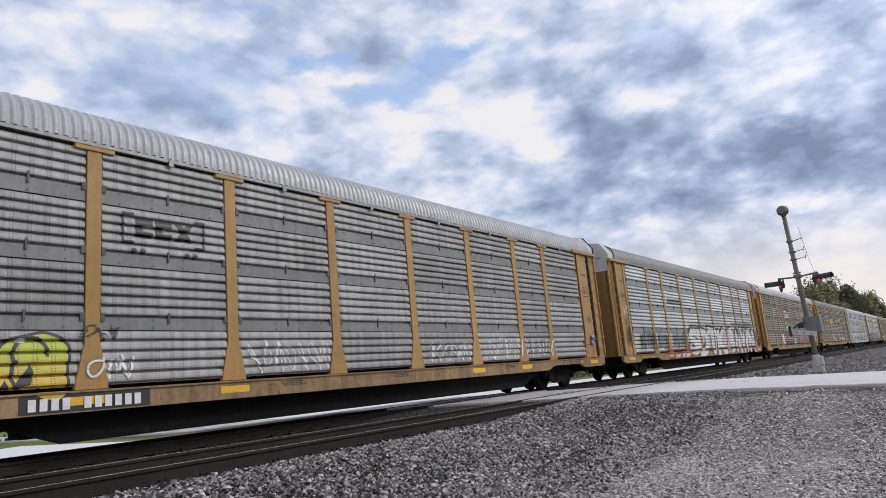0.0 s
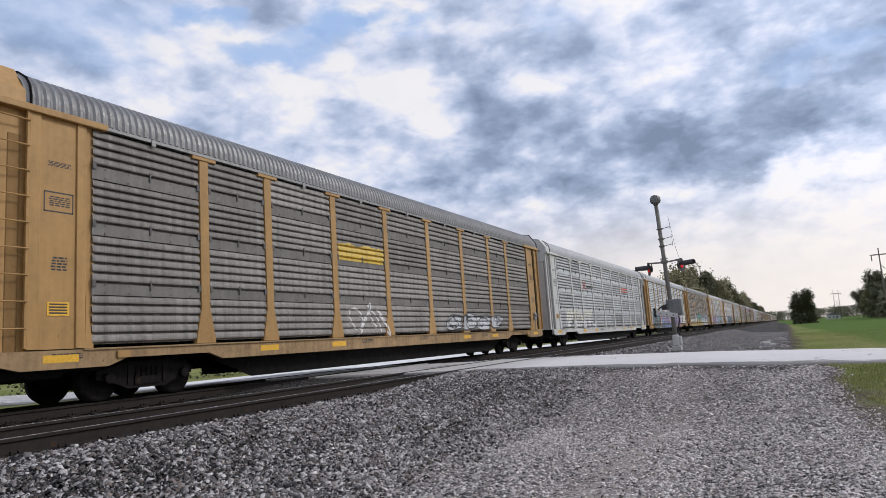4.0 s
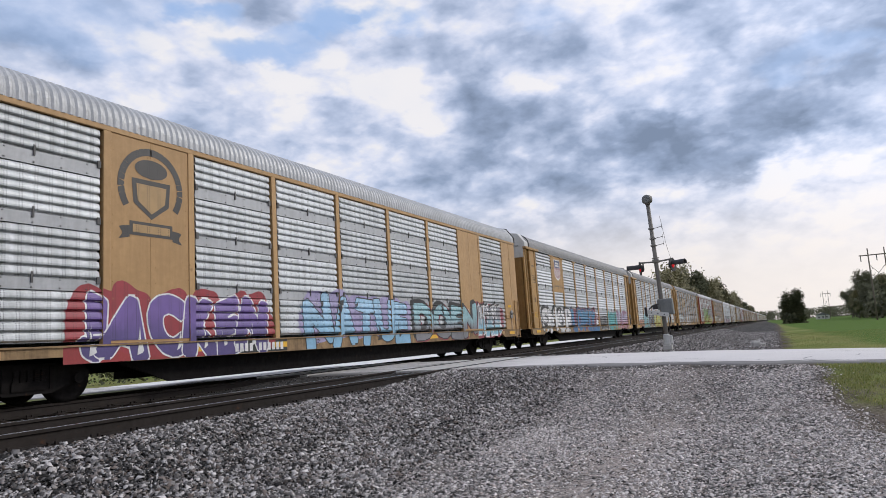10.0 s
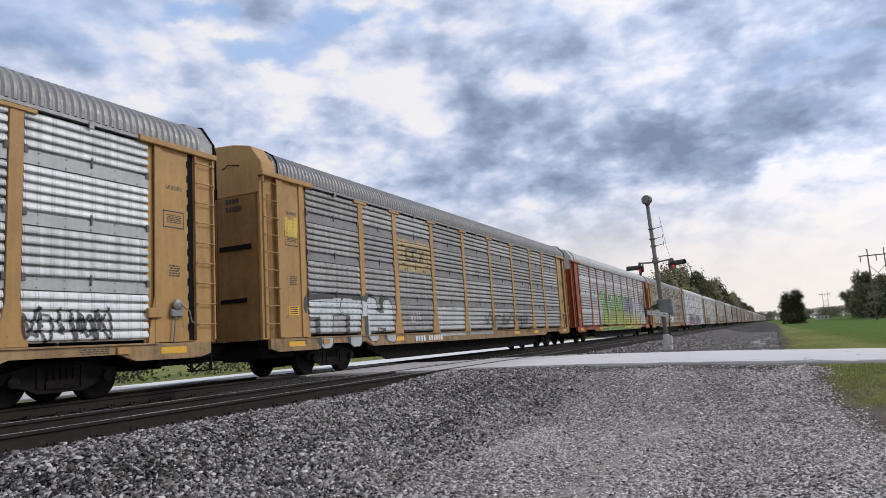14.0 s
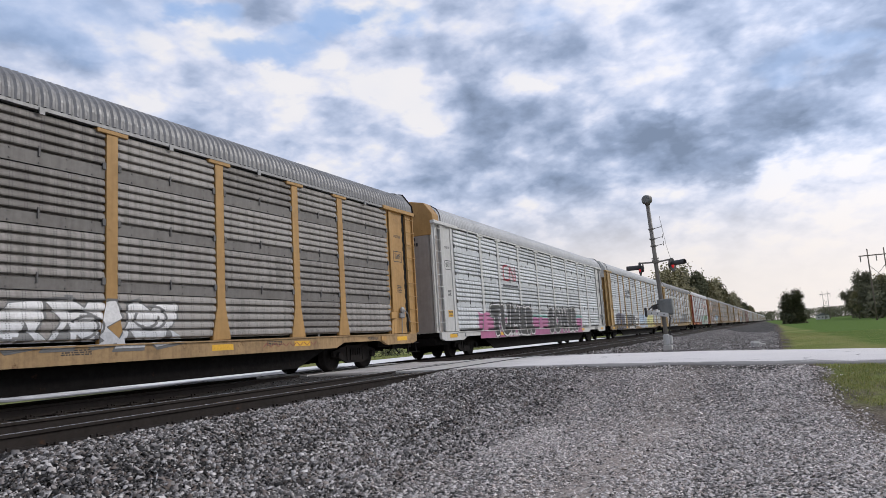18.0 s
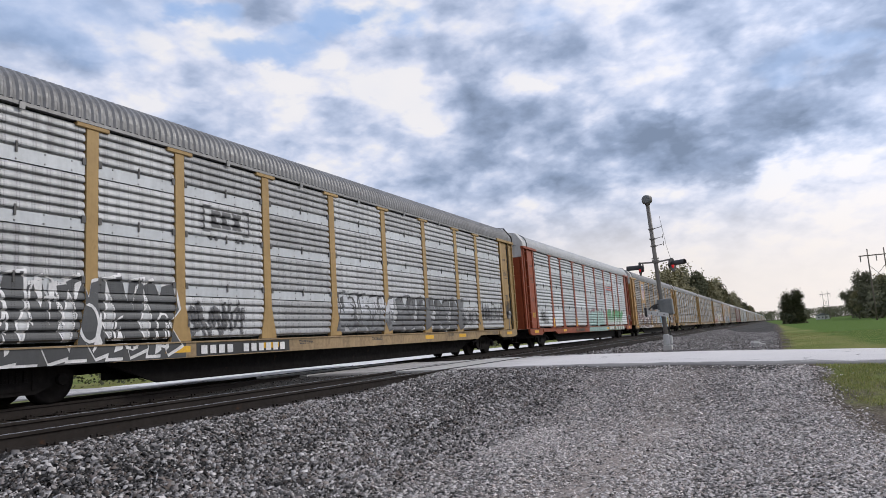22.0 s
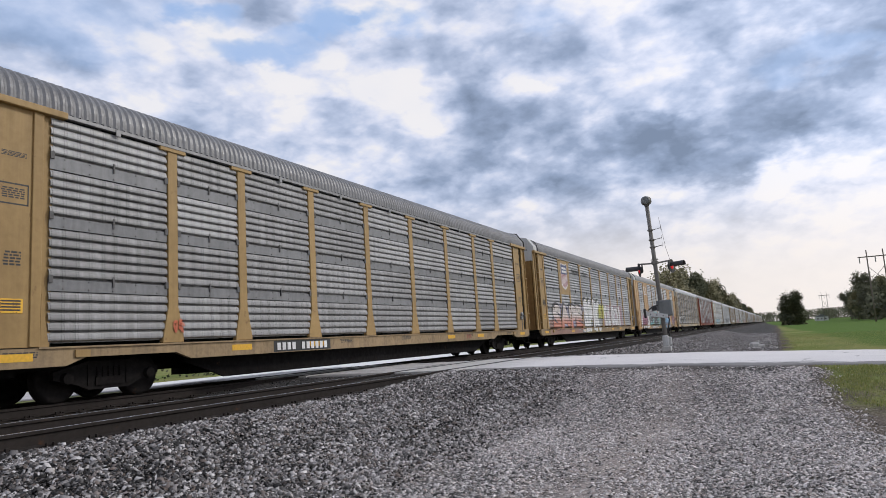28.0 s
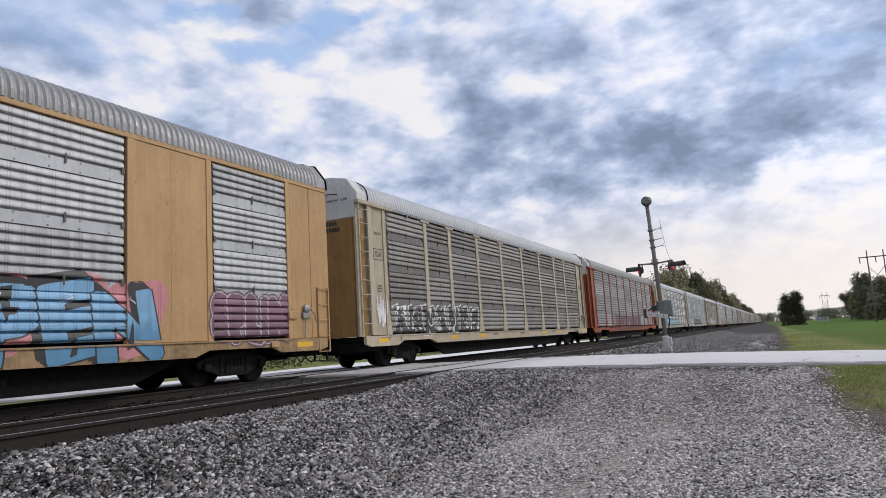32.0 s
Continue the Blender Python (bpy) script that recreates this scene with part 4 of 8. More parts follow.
FLAT_PANEL = [flat_panel(BAYS[i + 1] - BAYS[i]) for i in range(9)]
FLAT_PLATE = [bevelled(boxes((1.44, 1.500, -(BAYS[i + 1] - BAYS[i]) / 2 + 0.1, (BAYS[i + 1] - BAYS[i]) / 2 - 0.1, 3.0, 5.05)), 0.01) for i in range(9)]
CAR_MESH = {
    "post": post_mesh(), "cap": bevelled(boxes((1.40, 1.535, -0.34, 0.34, 4.985, 5.07)), 0.012), "roof": roof_mesh(), "sill": sill_mesh(), "far": far_side_mesh(),
    "rail": merged(boxes((1.42, 1.535, -13.3, 13.3, 5.072, 5.135)), boxes(*[(1.53, 1.552, y - 0.05, y + 0.05, 5.0, 5.12) for y in (-10.3, -5.5, -2.8, 0, 2.8, 5.5, 10.3)])),
    "deck": boxes((-1.42, 1.41, -13.2, 13.2, 0.82, 0.97), (-1.40, 1.40, -13.0, 13.0, 2.72, 2.80)),
    "beam": merged(boxes((-0.34, 0.34, -12.9, 12.9, 0.46, 0.82)), prism([(-8.4, 0.82), (-8.4, 0.62), (-7.2, 0.20), (7.2, 0.20), (8.4, 0.62), (8.4, 0.82)], "x", 1.10, 1.17), boxes((-0.30, 0.30, -7.4, 7.4, 0.30, 0.46)), boxes((-1.25, 1.25, 12.0, 13.25, 0.52, 0.80)), boxes((-1.25, 1.25, -13.25, -12.0, 0.52, 0.80)), boxes((-1.20, 1.20, 11.2, 12.0, 0.60, 0.80)), boxes((-1.20, 1.20, -12.0, -11.2, 0.60, 0.80))),
    "cross": boxes((0.34, 1.10, -0.06, 0.06, 0.5, 0.8)),
    "wheel": wheel_mesh(), "frame": sideframe_mesh(), "springs": springs_mesh(), "bolster": boxes((-1.0, 1.0, -0.2, 0.2, 0.50, 0.72)),
    "gear": prism([(-1.75, 0.80), (-1.5, 0.55), (-1.0, 0.26), (1.0, 0.26), (1.5, 0.55), (1.75, 0.80)], "x", -0.45, 0.45),
    "slim_post": bevelled(boxes((1.40, 1.512, -0.08, 0.08, 0.98, 5.06)), 0.008), "flush_rail": bevelled(boxes((1.40, 1.515, -13.38, 13.38, 5.05, 5.16)), 0.01),
    "axle": tube([(-0.9, 0, 0), (0.9, 0, 0)], 0.085, 10), "brake": hand_brake_mesh(), "stencil": stencil_mesh(),
    "hose": merged(tube([(0.45, 13.3, 0.72), (0.5, 13.55, 0.45), (0.42, 13.85, 0.33), (0.3, 14.1, 0.38)], 0.022, 6), tube([(0.9, 13.1, 0.74), (0.95, 13.5, 0.60), (0.55, 13.6, 0.60)], 0.016, 6)),
    "step": boxes((1.36, 1.40, 12.75, 12.80, 0.36, 0.98), (1.36, 1.40, 13.30, 13.35, 0.36, 0.98), (1.30, 1.52, 12.75, 13.35, 0.36, 0.385), (1.30, 1.52, 12.75, 13.35, 0.66, 0.685)),
    "brake_box": bevelled(boxes((1.475, 1.56, 11.55, 11.88, 1.48, 1.68)), 0.015),
    "yellow": boxes((1.521, 1.524, -0.32, 0.32, 0.77, 0.90)),
    "lift": boxes((1.521, 1.56, -0.14, 0.14, 0.80, 0.93)),
}
for s, w in ((-1, "near"), (1, "rear")):
    CAR_MESH["ladder_" + w], CAR_MESH["door_" + w] = ladder_mesh(s), end_door_mesh(s)
    CAR_MESH["plate_" + w], CAR_MESH["inner_post_" + w], CAR_MESH["corner_post_" + w] = end_plate_mesh(s)
    CAR_MESH["flush_plate_" + w], CAR_MESH["short_ladder_" + w] = flush_plate_mesh(s), short_ladder_mesh(s)
    CAR_MESH["lip_" + w] = roof_lip_mesh(s)
    CAR_MESH["cap_" + w], CAR_MESH["cornice_" + w], CAR_MESH["coupler_" + w] = end_cap_mesh(s), cornice_mesh(s), coupler_mesh(s)


# ---------- paint laid on the rack sides ----------
def ring(points):
    p = np.array(points, float)
    return np.stack([p, np.roll(p, -1, 0)], 1)


def rect(y0, y1, z0, z1):
    return ring([(y0, z0), (y1, z0), (y1, z1), (y0, z1)])


def disc(y, z, ry, rz, n=24):
    return ring([(y + ry * math.cos(a), z + rz * math.sin(a)) for a in np.linspace(0, 2 * math.pi, n, endpoint=False)])


TEXT = {}


def glyph(ch, grow):
    """Outline edges of one letter of the built-in font."""
    key = (ch, round(grow, 4))
    if key not in TEXT:
        cu = bpy.data.curves.new("word", "FONT")
        cu.body, cu.offset, cu.resolution_u = ch, grow, 4
        ob = bpy.data.objects.new("word", cu)
        me = bpy.data.meshes.new_from_object(ob)
        co = np.array([v.co[:2] for v in me.vertices])
        seen = {}
        for p in me.polygons:
            for e in p.edge_keys:
                seen[e] = seen.get(e, 0) + 1
        TEXT[key] = np.array([(co[a], co[b]) for (a, b), c in seen.items() if c == 1])
        bpy.data.objects.remove(ob)
        bpy.data.meshes.remove(me)
    return TEXT[key]


def fit_word(text, box, grow=0.0, base=0.0, gap=0.06):
    """The letters of a word, each a shape, fitted to a box; grown letters overflow it."""
    y0, y1, z0, z1 = box
    out, cur, zlo, zhi = [], 0.0, 9.0, -9.0
    for ch in text:
        if ch == " ":
            cur += 0.35
            continue
        ref = glyph(ch, base).reshape(-1, 2)
        lo, hi = ref.min(0), ref.max(0)
        out.append(glyph(ch, base + grow) - (lo[0] - cur, 0.0))
        cur += hi[0] - lo[0] + gap
        zlo, zhi = min(zlo, lo[1]), max(zhi, hi[1])
    k = ((y1 - y0) / (cur - gap), (z1 - z0) / (zhi - zlo))
    return [(e - (0.0, zlo)) * k + (y0, z0) for e in out]


@functools.lru_cache(maxsize=None)
def zone_edges(z, plain=(), flat=None):  # plain: bays of smooth sheet, on the flush-sided cars
    """Stretches of the side at height z as (y0, y1, depth)."""
    if flat:
        return [(-13.2, 13.2, flat)]
    if z < 1.0:
        return [(-13.2, 13.2, 1.5225)]
    if z < 1.06:
        if plain:
            return [(y - 0.08, y + 0.08, 1.5145) for y in POSTS]
        return [(y - post_width(z) / 2, y + post_width(z) / 2, 1.5105) for y in POSTS]
    skin = float(np.interp(z, SKIN_Z, SKIN_X)) + 0.006
    if plain:
        out, y = [(-13.3, -11.75, 1.4945)], -11.75
    else:
        out, y = [(-12.58, -11.93, 1.478), (-11.93, -11.75, 1.5105)], -11.63
    for i, p in enumerate(POSTS):
        w = 0.08 if plain else post_width(z) / 2
        out += [(y, p - w, 1.4945 if i in plain else skin), (p - w, p + w, 1.5145 if plain else 1.5105)]
        y = p + w
    if plain:
        return out + [(y, 11.75, skin), (11.75, 13.3, 1.4945)]
    return out + [(y, 11.63, skin), (11.75, 11.93, 1.5105), (11.93, 12.58, 1.478)]


def swollen(cross, z, swell):
    """A shape's stretches at height z, rounded out by a radius."""
    parts = []
    for k in (-0.98, -0.8, -0.45, 0.0, 0.45, 0.8, 0.98):
        c, g = cross(z + k * swell), swell * math.sqrt(1.0 - k * k)
        parts += [(c[i] - g, c[i + 1] + g) for i in range(0, len(c) - 1, 2)]
    out = []
    for a, b in sorted(parts):
        if out and a <= out[-1][1]:
            out[-1][1] = max(out[-1][1], b)
        else:
            out.append([a, b])
    return [q for p in out for q in p]


def drape(shapes, lift=0.0, zmax=9.0, zmin=0.0, plain=(), flat=None, swell=0.0, step=None):
    """Flat shapes laid over ribs, bands and posts as one sheet of paint."""
    V, F = [], []
    for sh, edges in enumerate(shapes):
        if len(edges) == 0:
            continue
        a, b = edges[:, 0], edges[:, 1]
        lo, hi = max(edges[..., 1].min() - swell, 0.67, zmin), min(edges[..., 1].max() + swell, 5.03, zmax)
        if hi <= lo:
            continue
        cuts = [z for z in SKIN_Z if lo < z < hi] + [z for z in np.arange(0.67, 5.03, 0.045) if lo < z < hi] + [1.0, 1.0601]
        cuts = sorted({round(float(z), 4) for z in cuts if lo < z < hi} | {round(float(lo), 4), round(float(hi), 4)})
        up = lift + (0.0004 * (sh % 6) if step is None else step * sh)

        def cross(z):
            d0, d1 = a[:, 1] - z, b[:, 1] - z
            k = (d0 > 0) != (d1 > 0)
            t = d0[k] / (d0[k] - d1[k])
            return np.sort(a[k, 0] + t * (b[k, 0] - a[k, 0]))
        for z0, z1 in zip(cuts, cuts[1:]):
            if z1 - z0 < 0.002:
                continue
            at = functools.partial(swollen, cross, swell=swell) if swell else cross
            c0, c1 = at(z0 + 1e-4), at(z1 - 1e-4)
            if len(c0) != len(c1) or len(c0) % 2:
                c0 = c1 = at((z0 + z1) / 2)
                if len(c0) % 2:
                    continue
            za, zb = zone_edges(round(z0 + 1e-4, 5), plain, flat), zone_edges(round(z1 - 1e-4, 5), plain, flat)
            if len(za) != len(zb):
                continue
            for i in range(0, len(c0), 2):
                for (p0, p1, x0), (q0, q1, x1) in zip(za, zb):
                    l0, r0 = max(c0[i], p0), min(c0[i + 1], p1)
                    l1, r1 = max(c1[i], q0), min(c1[i + 1], q1)
                    if r0 <= l0 and r1 <= l1:
                        continue
                    r0, r1 = max(r0, l0), max(r1, l1)
                    k = len(V)
                    V += [(x0 + up, l0, z0), (x0 + up, r0, z0), (x1 + up, r1, z1), (x1 + up, l1, z1)]
                    F.append((k, k + 1, k + 2, k + 3))
    if not F:
        return None
    me = bpy.data.meshes.new("paint")
    me.from_pydata(V, [], F)
    bm = bmesh.new()
    bm.from_mesh(me)
    bmesh.ops.remove_doubles(bm, verts=bm.verts, dist=0.0012)
    bm.to_mesh(me)
    bm.free()
    return me


PLAIN = {}
MANY = ("graffiti_fill", "graffiti_outline", "graffiti_cloud", "emblem_plate", "emblem_field", "yellow_fill", "paint_patch", "graffiti_cut", "graffiti_halo", "graffiti_shadow", "graffiti_scribble", "graffiti_detail", "graffiti_shine", "car_number", "name_line", "slogan", "stencil_words", "red_tag", "emblem_detail", "railway_emblem", "orange_stripe")


def lay(car, name, shapes, color, lift=0.0, label="", **kw):
    me = drape(shapes, lift, plain=PLAIN.get(car.name, ()), **kw)
    if me:
        q = part(name, me, paint(color) if isinstance(color, tuple) else color, car, label)
        if name in MANY:
            q["kind"] = "stuff"


def letters(n, box, seed, spiky=0.0, grow=0.0, shift=(0.0, 0.0)):
    """Letter-like forms in a row, swollen or angular: no readable writing."""
    rnd = random.Random(seed)
    y0, y1, z0, z1 = box
    w = (y1 - y0) / n
    out = []
    for i in range(n):
        cy, cz = y0 + (i + 0.5) * w + shift[0], (z0 + z1) / 2 + rnd.uniform(-0.05, 0.05) * (z1 - z0) + shift[1]
        ry, rz = w * rnd.uniform(0.50, 0.60) + grow, (z1 - z0) / 2 * rnd.uniform(0.88, 1.02) + grow
        ph = [rnd.uniform(0, 6.28) for _ in range(4)]
        lean = rnd.uniform(-0.15, 0.25)
        pts = []
        if spiky > 0.25:
            # straight-sided forms with flared feet and a cut waist
            k = [rnd.uniform(0.55, 1.0) for _ in range(10)]
            form = ((-0.95, -1.0), (-0.25 * k[0], -1.0), (-0.15, -0.62 * k[1]), (0.2 * k[2], -1.0), (1.05, -1.0 * k[3]), (0.72 * k[4], -0.15), (1.08 * k[5], 0.25),
                    (0.8, 1.0), (0.15 * k[6], 0.92), (0.0, 0.66 * k[7]), (-0.3, 1.05), (-1.05 * k[8], 0.9), (-0.7 * k[9], 0.1))
            pts = [(cy + ry * a + lean * rz * b * 0.6, cz + rz * b) for a, b in form]
        else:
            for a in np.linspace(0, 2 * math.pi, 44, endpoint=False):
                c, s = math.cos(a), math.sin(a)
                box_r = 1.0 / (abs(c) ** 3.4 + abs(s) ** 3.4) ** (1 / 3.4)
                r = box_r * (0.86 + 0.09 * math.sin(2 * a + ph[0]) + 0.08 * math.sin(3 * a + ph[1]) + 0.05 * math.sin(5 * a + ph[2]))
                pts.append((cy + ry * r * c + lean * rz * r * s * 0.5, cz + rz * r * s))
        out.append(ring(pts))
    return out


def wedges(n, box, seed, count=3):
    """Sharp slits and cut-in points, from the rims of the letters inwards."""
    rnd = random.Random(seed + 31)
    y0, y1, z0, z1 = box
    w, h = (y1 - y0) / n, z1 - z0
    out = []
    for i in range(n):
        for k in range(count):
            cy = y0 + (i + (k + rnd.uniform(0.25, 0.75)) / count) * w
            top = rnd.random() < 0.5
            a, b = (z1 - rnd.uniform(0.02, 0.12) * h, z1 - rnd.uniform(0.35, 0.62) * h) if top else (z0 + rnd.uniform(0.05, 0.18) * h, z0 + rnd.uniform(0.35, 0.62) * h)
            d, e = rnd.uniform(0.05, 0.13) * w, rnd.uniform(-0.16, 0.16) * w
            out.append(ring([(cy - d, a), (cy + d, a + 0.04 * h), (cy + e + 0.3 * d, (a + b) / 2), (cy + e, b), (cy - 0.5 * d + e * 0.5, (a + b) / 2)]))
    return out


def inner_strokes(n, box, seed):
    """Counters and overlap lines inside the swollen letters."""
    rnd = random.Random(seed + 77)
    y0, y1, z0, z1 = box
    w, h = (y1 - y0) / n, z1 - z0
    out = []
    for i in range(n):
        cy, cz = y0 + (i + 0.5) * w, (z0 + z1) / 2
        for _ in range(2):
            a0, r, t = rnd.uniform(0, 6.28), rnd.uniform(0.16, 0.34), rnd.uniform(0.018, 0.030)
            oy, oz = rnd.uniform(-0.14, 0.14) * w, rnd.uniform(-0.22, 0.22) * h
            arc = np.linspace(a0, a0 + rnd.uniform(2.0, 4.2), 12)
            ins = [(cy + oy + (r * w - t) * math.cos(a), cz + oz + (r * h - t) * math.sin(a)) for a in arc]
            ous = [(cy + oy + (r * w + t) * math.cos(a), cz + oz + (r * h + t) * math.sin(a)) for a in arc]
            out.append(ring(ins + ous[::-1]))
    return out


def stroke_loop(pts, t):
    """A thin band along a line of points."""
    p = np.array(pts, float)
    d = np.gradient(p, axis=0)
    nrm = np.stack([-d[:, 1], d[:, 0]], 1)
    nrm /= np.maximum(np.linalg.norm(nrm, axis=1, keepdims=True), 1e-6)
    out = []
    for i in range(len(p) - 1):
        out.append(ring([p[i] - nrm[i] * t, p[i + 1] - nrm[i + 1] * t, p[i + 1] + nrm[i + 1] * t, p[i] + nrm[i] * t]))
    return out


def piece(car, n, box, seed, fill, line, second=None, shadow=None, spiky=0.0, label="painted graffiti piece of swollen forms", shine=True, halo=None, drop=None):
    """A graffiti piece: cloud, drop shadow, halo, outline, shaded fill, cut-ins, inner lines, highlights."""
    if shadow:
        sb = (box[0] - 0.12, box[1] + 0.12, box[2] - 0.08, box[3] + 0.10)
        lay(car, "graffiti_cloud", letters(n, sb, seed + 3, 0.0, 0.14), shadow, 0.0002, label)
    if halo:
        lay(car, "graffiti_halo", letters(n, box, seed, spiky, 0.13), halo, 0.0012, label)
    if drop:
        lay(car, "graffiti_shadow", letters(n, box, seed, spiky, 0.06, (-0.14, 0.06)), drop, 0.0020, "dark drop shadow of the painted forms")
    lay(car, "graffiti_outline", letters(n, box, seed, spiky, 0.06), line, 0.0032, label)
    shapes = letters(n, box, seed, spiky)
    lay(car, "graffiti_fill", shapes, fill, 0.0060, label)
    h = box[3] - box[2]
    if second:
        mid = tuple((a + b) / 2 for a, b in zip(fill, second))
        lay(car, "graffiti_fill", shapes, mid, 0.0085, label, zmin=box[2] + h * 0.36, zmax=box[2] + h * 0.55)
        lay(car, "graffiti_fill", shapes, second, 0.0090, label, zmax=box[2] + h * 0.36)
    lay(car, "graffiti_cut", wedges(n, box, seed, 2 if spiky or halo or drop else 1), line, 0.0118, label)
    lay(car, "graffiti_detail", inner_strokes(n, box, seed), line, 0.0120, label)
    if shine:
        y0, y1, z0, z1 = box
        w = (y1 - y0) / n
        dots = [disc(y0 + (i + 0.28) * w, z1 - 0.2 * (z1 - z0), 0.07 * w, 0.035) for i in range(n)]
        lay(car, "graffiti_shine", dots, CHALK, 0.0140, "white highlights")


def bent_letters(text, box, swell, seed=0, wild=0.0, shift=(0.0, 0.0), fat=0.022):
    """Letters packed side by side in a box, each leaning, swelling and rising in its own way."""
    rnd = random.Random(seed)
    y0, y1, z0, z1 = box
    wide = [np.ptp(glyph(ch, fat)[..., 0]) ** 0.7 for ch in text]
    cur, out = y0, []
    for i, ch in enumerate(text):
        w = (y1 - y0) * wide[i] / sum(wide)
        ref = glyph(ch, fat).reshape(-1, 2)
        lo, span = ref.min(0), np.ptp(ref, axis=0)
        g = (glyph(ch, fat) - lo) / span - 0.5
        lean, rise, tilt, flare = rnd.uniform(-0.10, 0.16) * (1 + wild), rnd.uniform(-0.05, 0.05), rnd.uniform(-0.09, 0.09) * (1 + 2 * wild), rnd.uniform(-0.22, 0.22) * (1 + wild)
        u, v = g[..., 0], g[..., 1]
        bulge = 1.0 + (0.10 if wild < 0.3 else -0.06) * np.cos(math.pi * np.clip(v, -0.6, 0.6))
        uu = u * bulge * (1 + flare * v) + lean * v
        vv = v * (1.0 + rnd.uniform(-0.04, 0.06)) + tilt * u + rise
        out.append(np.stack([cur + w * 0.5 + uu * max(w * 1.02 - 1.5 * swell, w * 0.5) + shift[0], (z0 + z1) / 2 + (z1 - z0 - 2 * swell) * vv + shift[1]], -1))
        cur += w
    return out


def throwup(car, text, box, fill, line, low=None, block=None, cloud=None, halo=None, seed=0, wild=0.0, fat=0.07, edge=0.045, shine=None, label="painted graffiti letters"):
    """Graffiti lettering: cloud, halo, block shadow, outline, faded fill and white glints."""
    n, (y0, y1, z0, z1) = len(text), box
    swell, rim = max(0.02, (fat - 0.03) * 1.7), max(0.03, edge * 1.25)
    forms = bent_letters(text, box, swell, seed, wild)
    if cloud:
        lay(car, "graffiti_cloud", letters(n, (y0 - 0.15, y1 + 0.15, z0 + 0.1, z1 + 0.16), seed + 3, 0.0, 0.12), cloud, 0.0002, "coloured cloud behind the letters")
    if halo:
        lay(car, "graffiti_halo", forms, halo, 0.0012, label, swell=swell + 2.1 * rim)
    if block:
        for k in (0.16, 0.08):
            lay(car, "graffiti_shadow", bent_letters(text, box, swell, seed, wild, (-k, k * 0.7)), block, 0.0016 + 0.0006 * (k < 0.1), "dark block shadow of the letters", swell=swell + rim)
    lay(car, "graffiti_outline", forms, line, 0.0040, label, swell=swell + rim, step=0.0011)
    h = z1 - z0
    lay(car, "graffiti_fill", forms, fade(low, fill, z0 + 0.25 * h, z0 + 0.7 * h) if low else fill, 0.0046, label, swell=swell, step=0.0011)
    if wild > 0.5:
        lay(car, "graffiti_cut", wedges(n, box, seed, 1), line, 0.0128, label)
    if shine:
        rnd = random.Random(seed)
        w = (y1 - y0) / n
        lay(car, "graffiti_shine", [s for i in range(n) for s in stroke_loop([(y0 + (i + 0.20 + 0.3 * rnd.random()) * w + 0.05 * q * w, z1 - (0.10 + 0.012 * q * q) * h) for q in range(4)], 0.012)], shine, 0.0136, "thin highlights")


def wavy(car, y0, y1, z, color, seed, high=0.16, t=0.016):
    """A thin lumpy line sprayed above a piece."""
    rnd = random.Random(seed)
    pts, y = [], y0
    while y < y1:
        w = rnd.uniform(0.18, 0.42)
        k = high * rnd.uniform(0.5, 1.3)
        pts += [(y + w * q, z + k * math.sin(math.pi * q)) for q in (0.0, 0.25, 0.5, 0.75)]
        y += w
    lay(car, "graffiti_scribble", stroke_loop(pts, t), color, 0.0140, "thin lumpy spray-paint line")


def word(car, text, box, fill, line, second=None, grow=0.05, base=0.03, label="painted graffiti word"):
    if line:
        lay(car, "graffiti_outline", fit_word(text, box, grow, base), line, 0.0040, label)
    lay(car, "graffiti_fill", fit_word(text, box, 0.0, base), fill, 0.0070, label)
    if second:
        lay(car, "graffiti_fill", fit_word(text, box, 0.0, base), second, 0.0100, label, zmax=box[2] + (box[3] - box[2]) * 0.42)


def scribble(car, box, color, seed, loops=5, t=0.022, label="thin spray-paint scribble"):
    rnd = random.Random(seed)
    y0, y1, z0, z1 = box
    shapes = []
    for i in range(loops):
        cy = y0 + (i + 0.5) * (y1 - y0) / loops
        w, h = (y1 - y0) / loops, (z1 - z0)
        k = rnd.uniform(0, 6)
        u = np.linspace(0, 1, 26)
        py = cy + w * (0.55 * np.sin(2 * math.pi * u + k) * (0.7 + 0.3 * np.sin(5 * u + k)) + 0.25 * np.sin(7 * u))
        pz = (z0 + z1) / 2 + h * 0.5 * np.sin(2 * math.pi * (u * rnd.choice((1, 1, 2, 3))) + rnd.uniform(0, 6)) * (0.75 + 0.25 * np.cos(4 * u))
        shapes += stroke_loop(np.stack([py, pz], 1), t)
    lay(car, "graffiti_scribble", shapes, color, 0.0150, label)


def patch(car, box, color, label="spray-painted patch", lift=0.0002, seed=1):
    rnd = random.Random(seed)
    y0, y1, z0, z1 = box
    n = max(4, int((y1 - y0) / 0.25))
    top = [(y1 - (y1 - y0) * i / n, z1 + rnd.uniform(-0.05, 0.05)) for i in range(n + 1)]
    lay(car, "paint_patch", [ring([(y0, z0), (y1, z0)] + top)], color, lift, label)


def number_bars(car, y0, y1, plate=None, color=CHALK, z0=0.72, z1=0.90):
    """The car's mark and number as plain bars, one to a character."""
    if plate:
        lay(car, "number_plate", [rect(y0 - 0.12, y1 + 0.12, z0 - 0.04, z1 + 0.05)], plate, 0.0008, "dark painted number panel")
    n = 11
    w = (y1 - y0) / n
    bars = [rect(y0 + i * w, y0 + (i + 0.68) * w, z0, z1) for i in range(n) if i != 4]
    lay(car, "car_number", bars, color, 0.0160, "car number as plain bars")


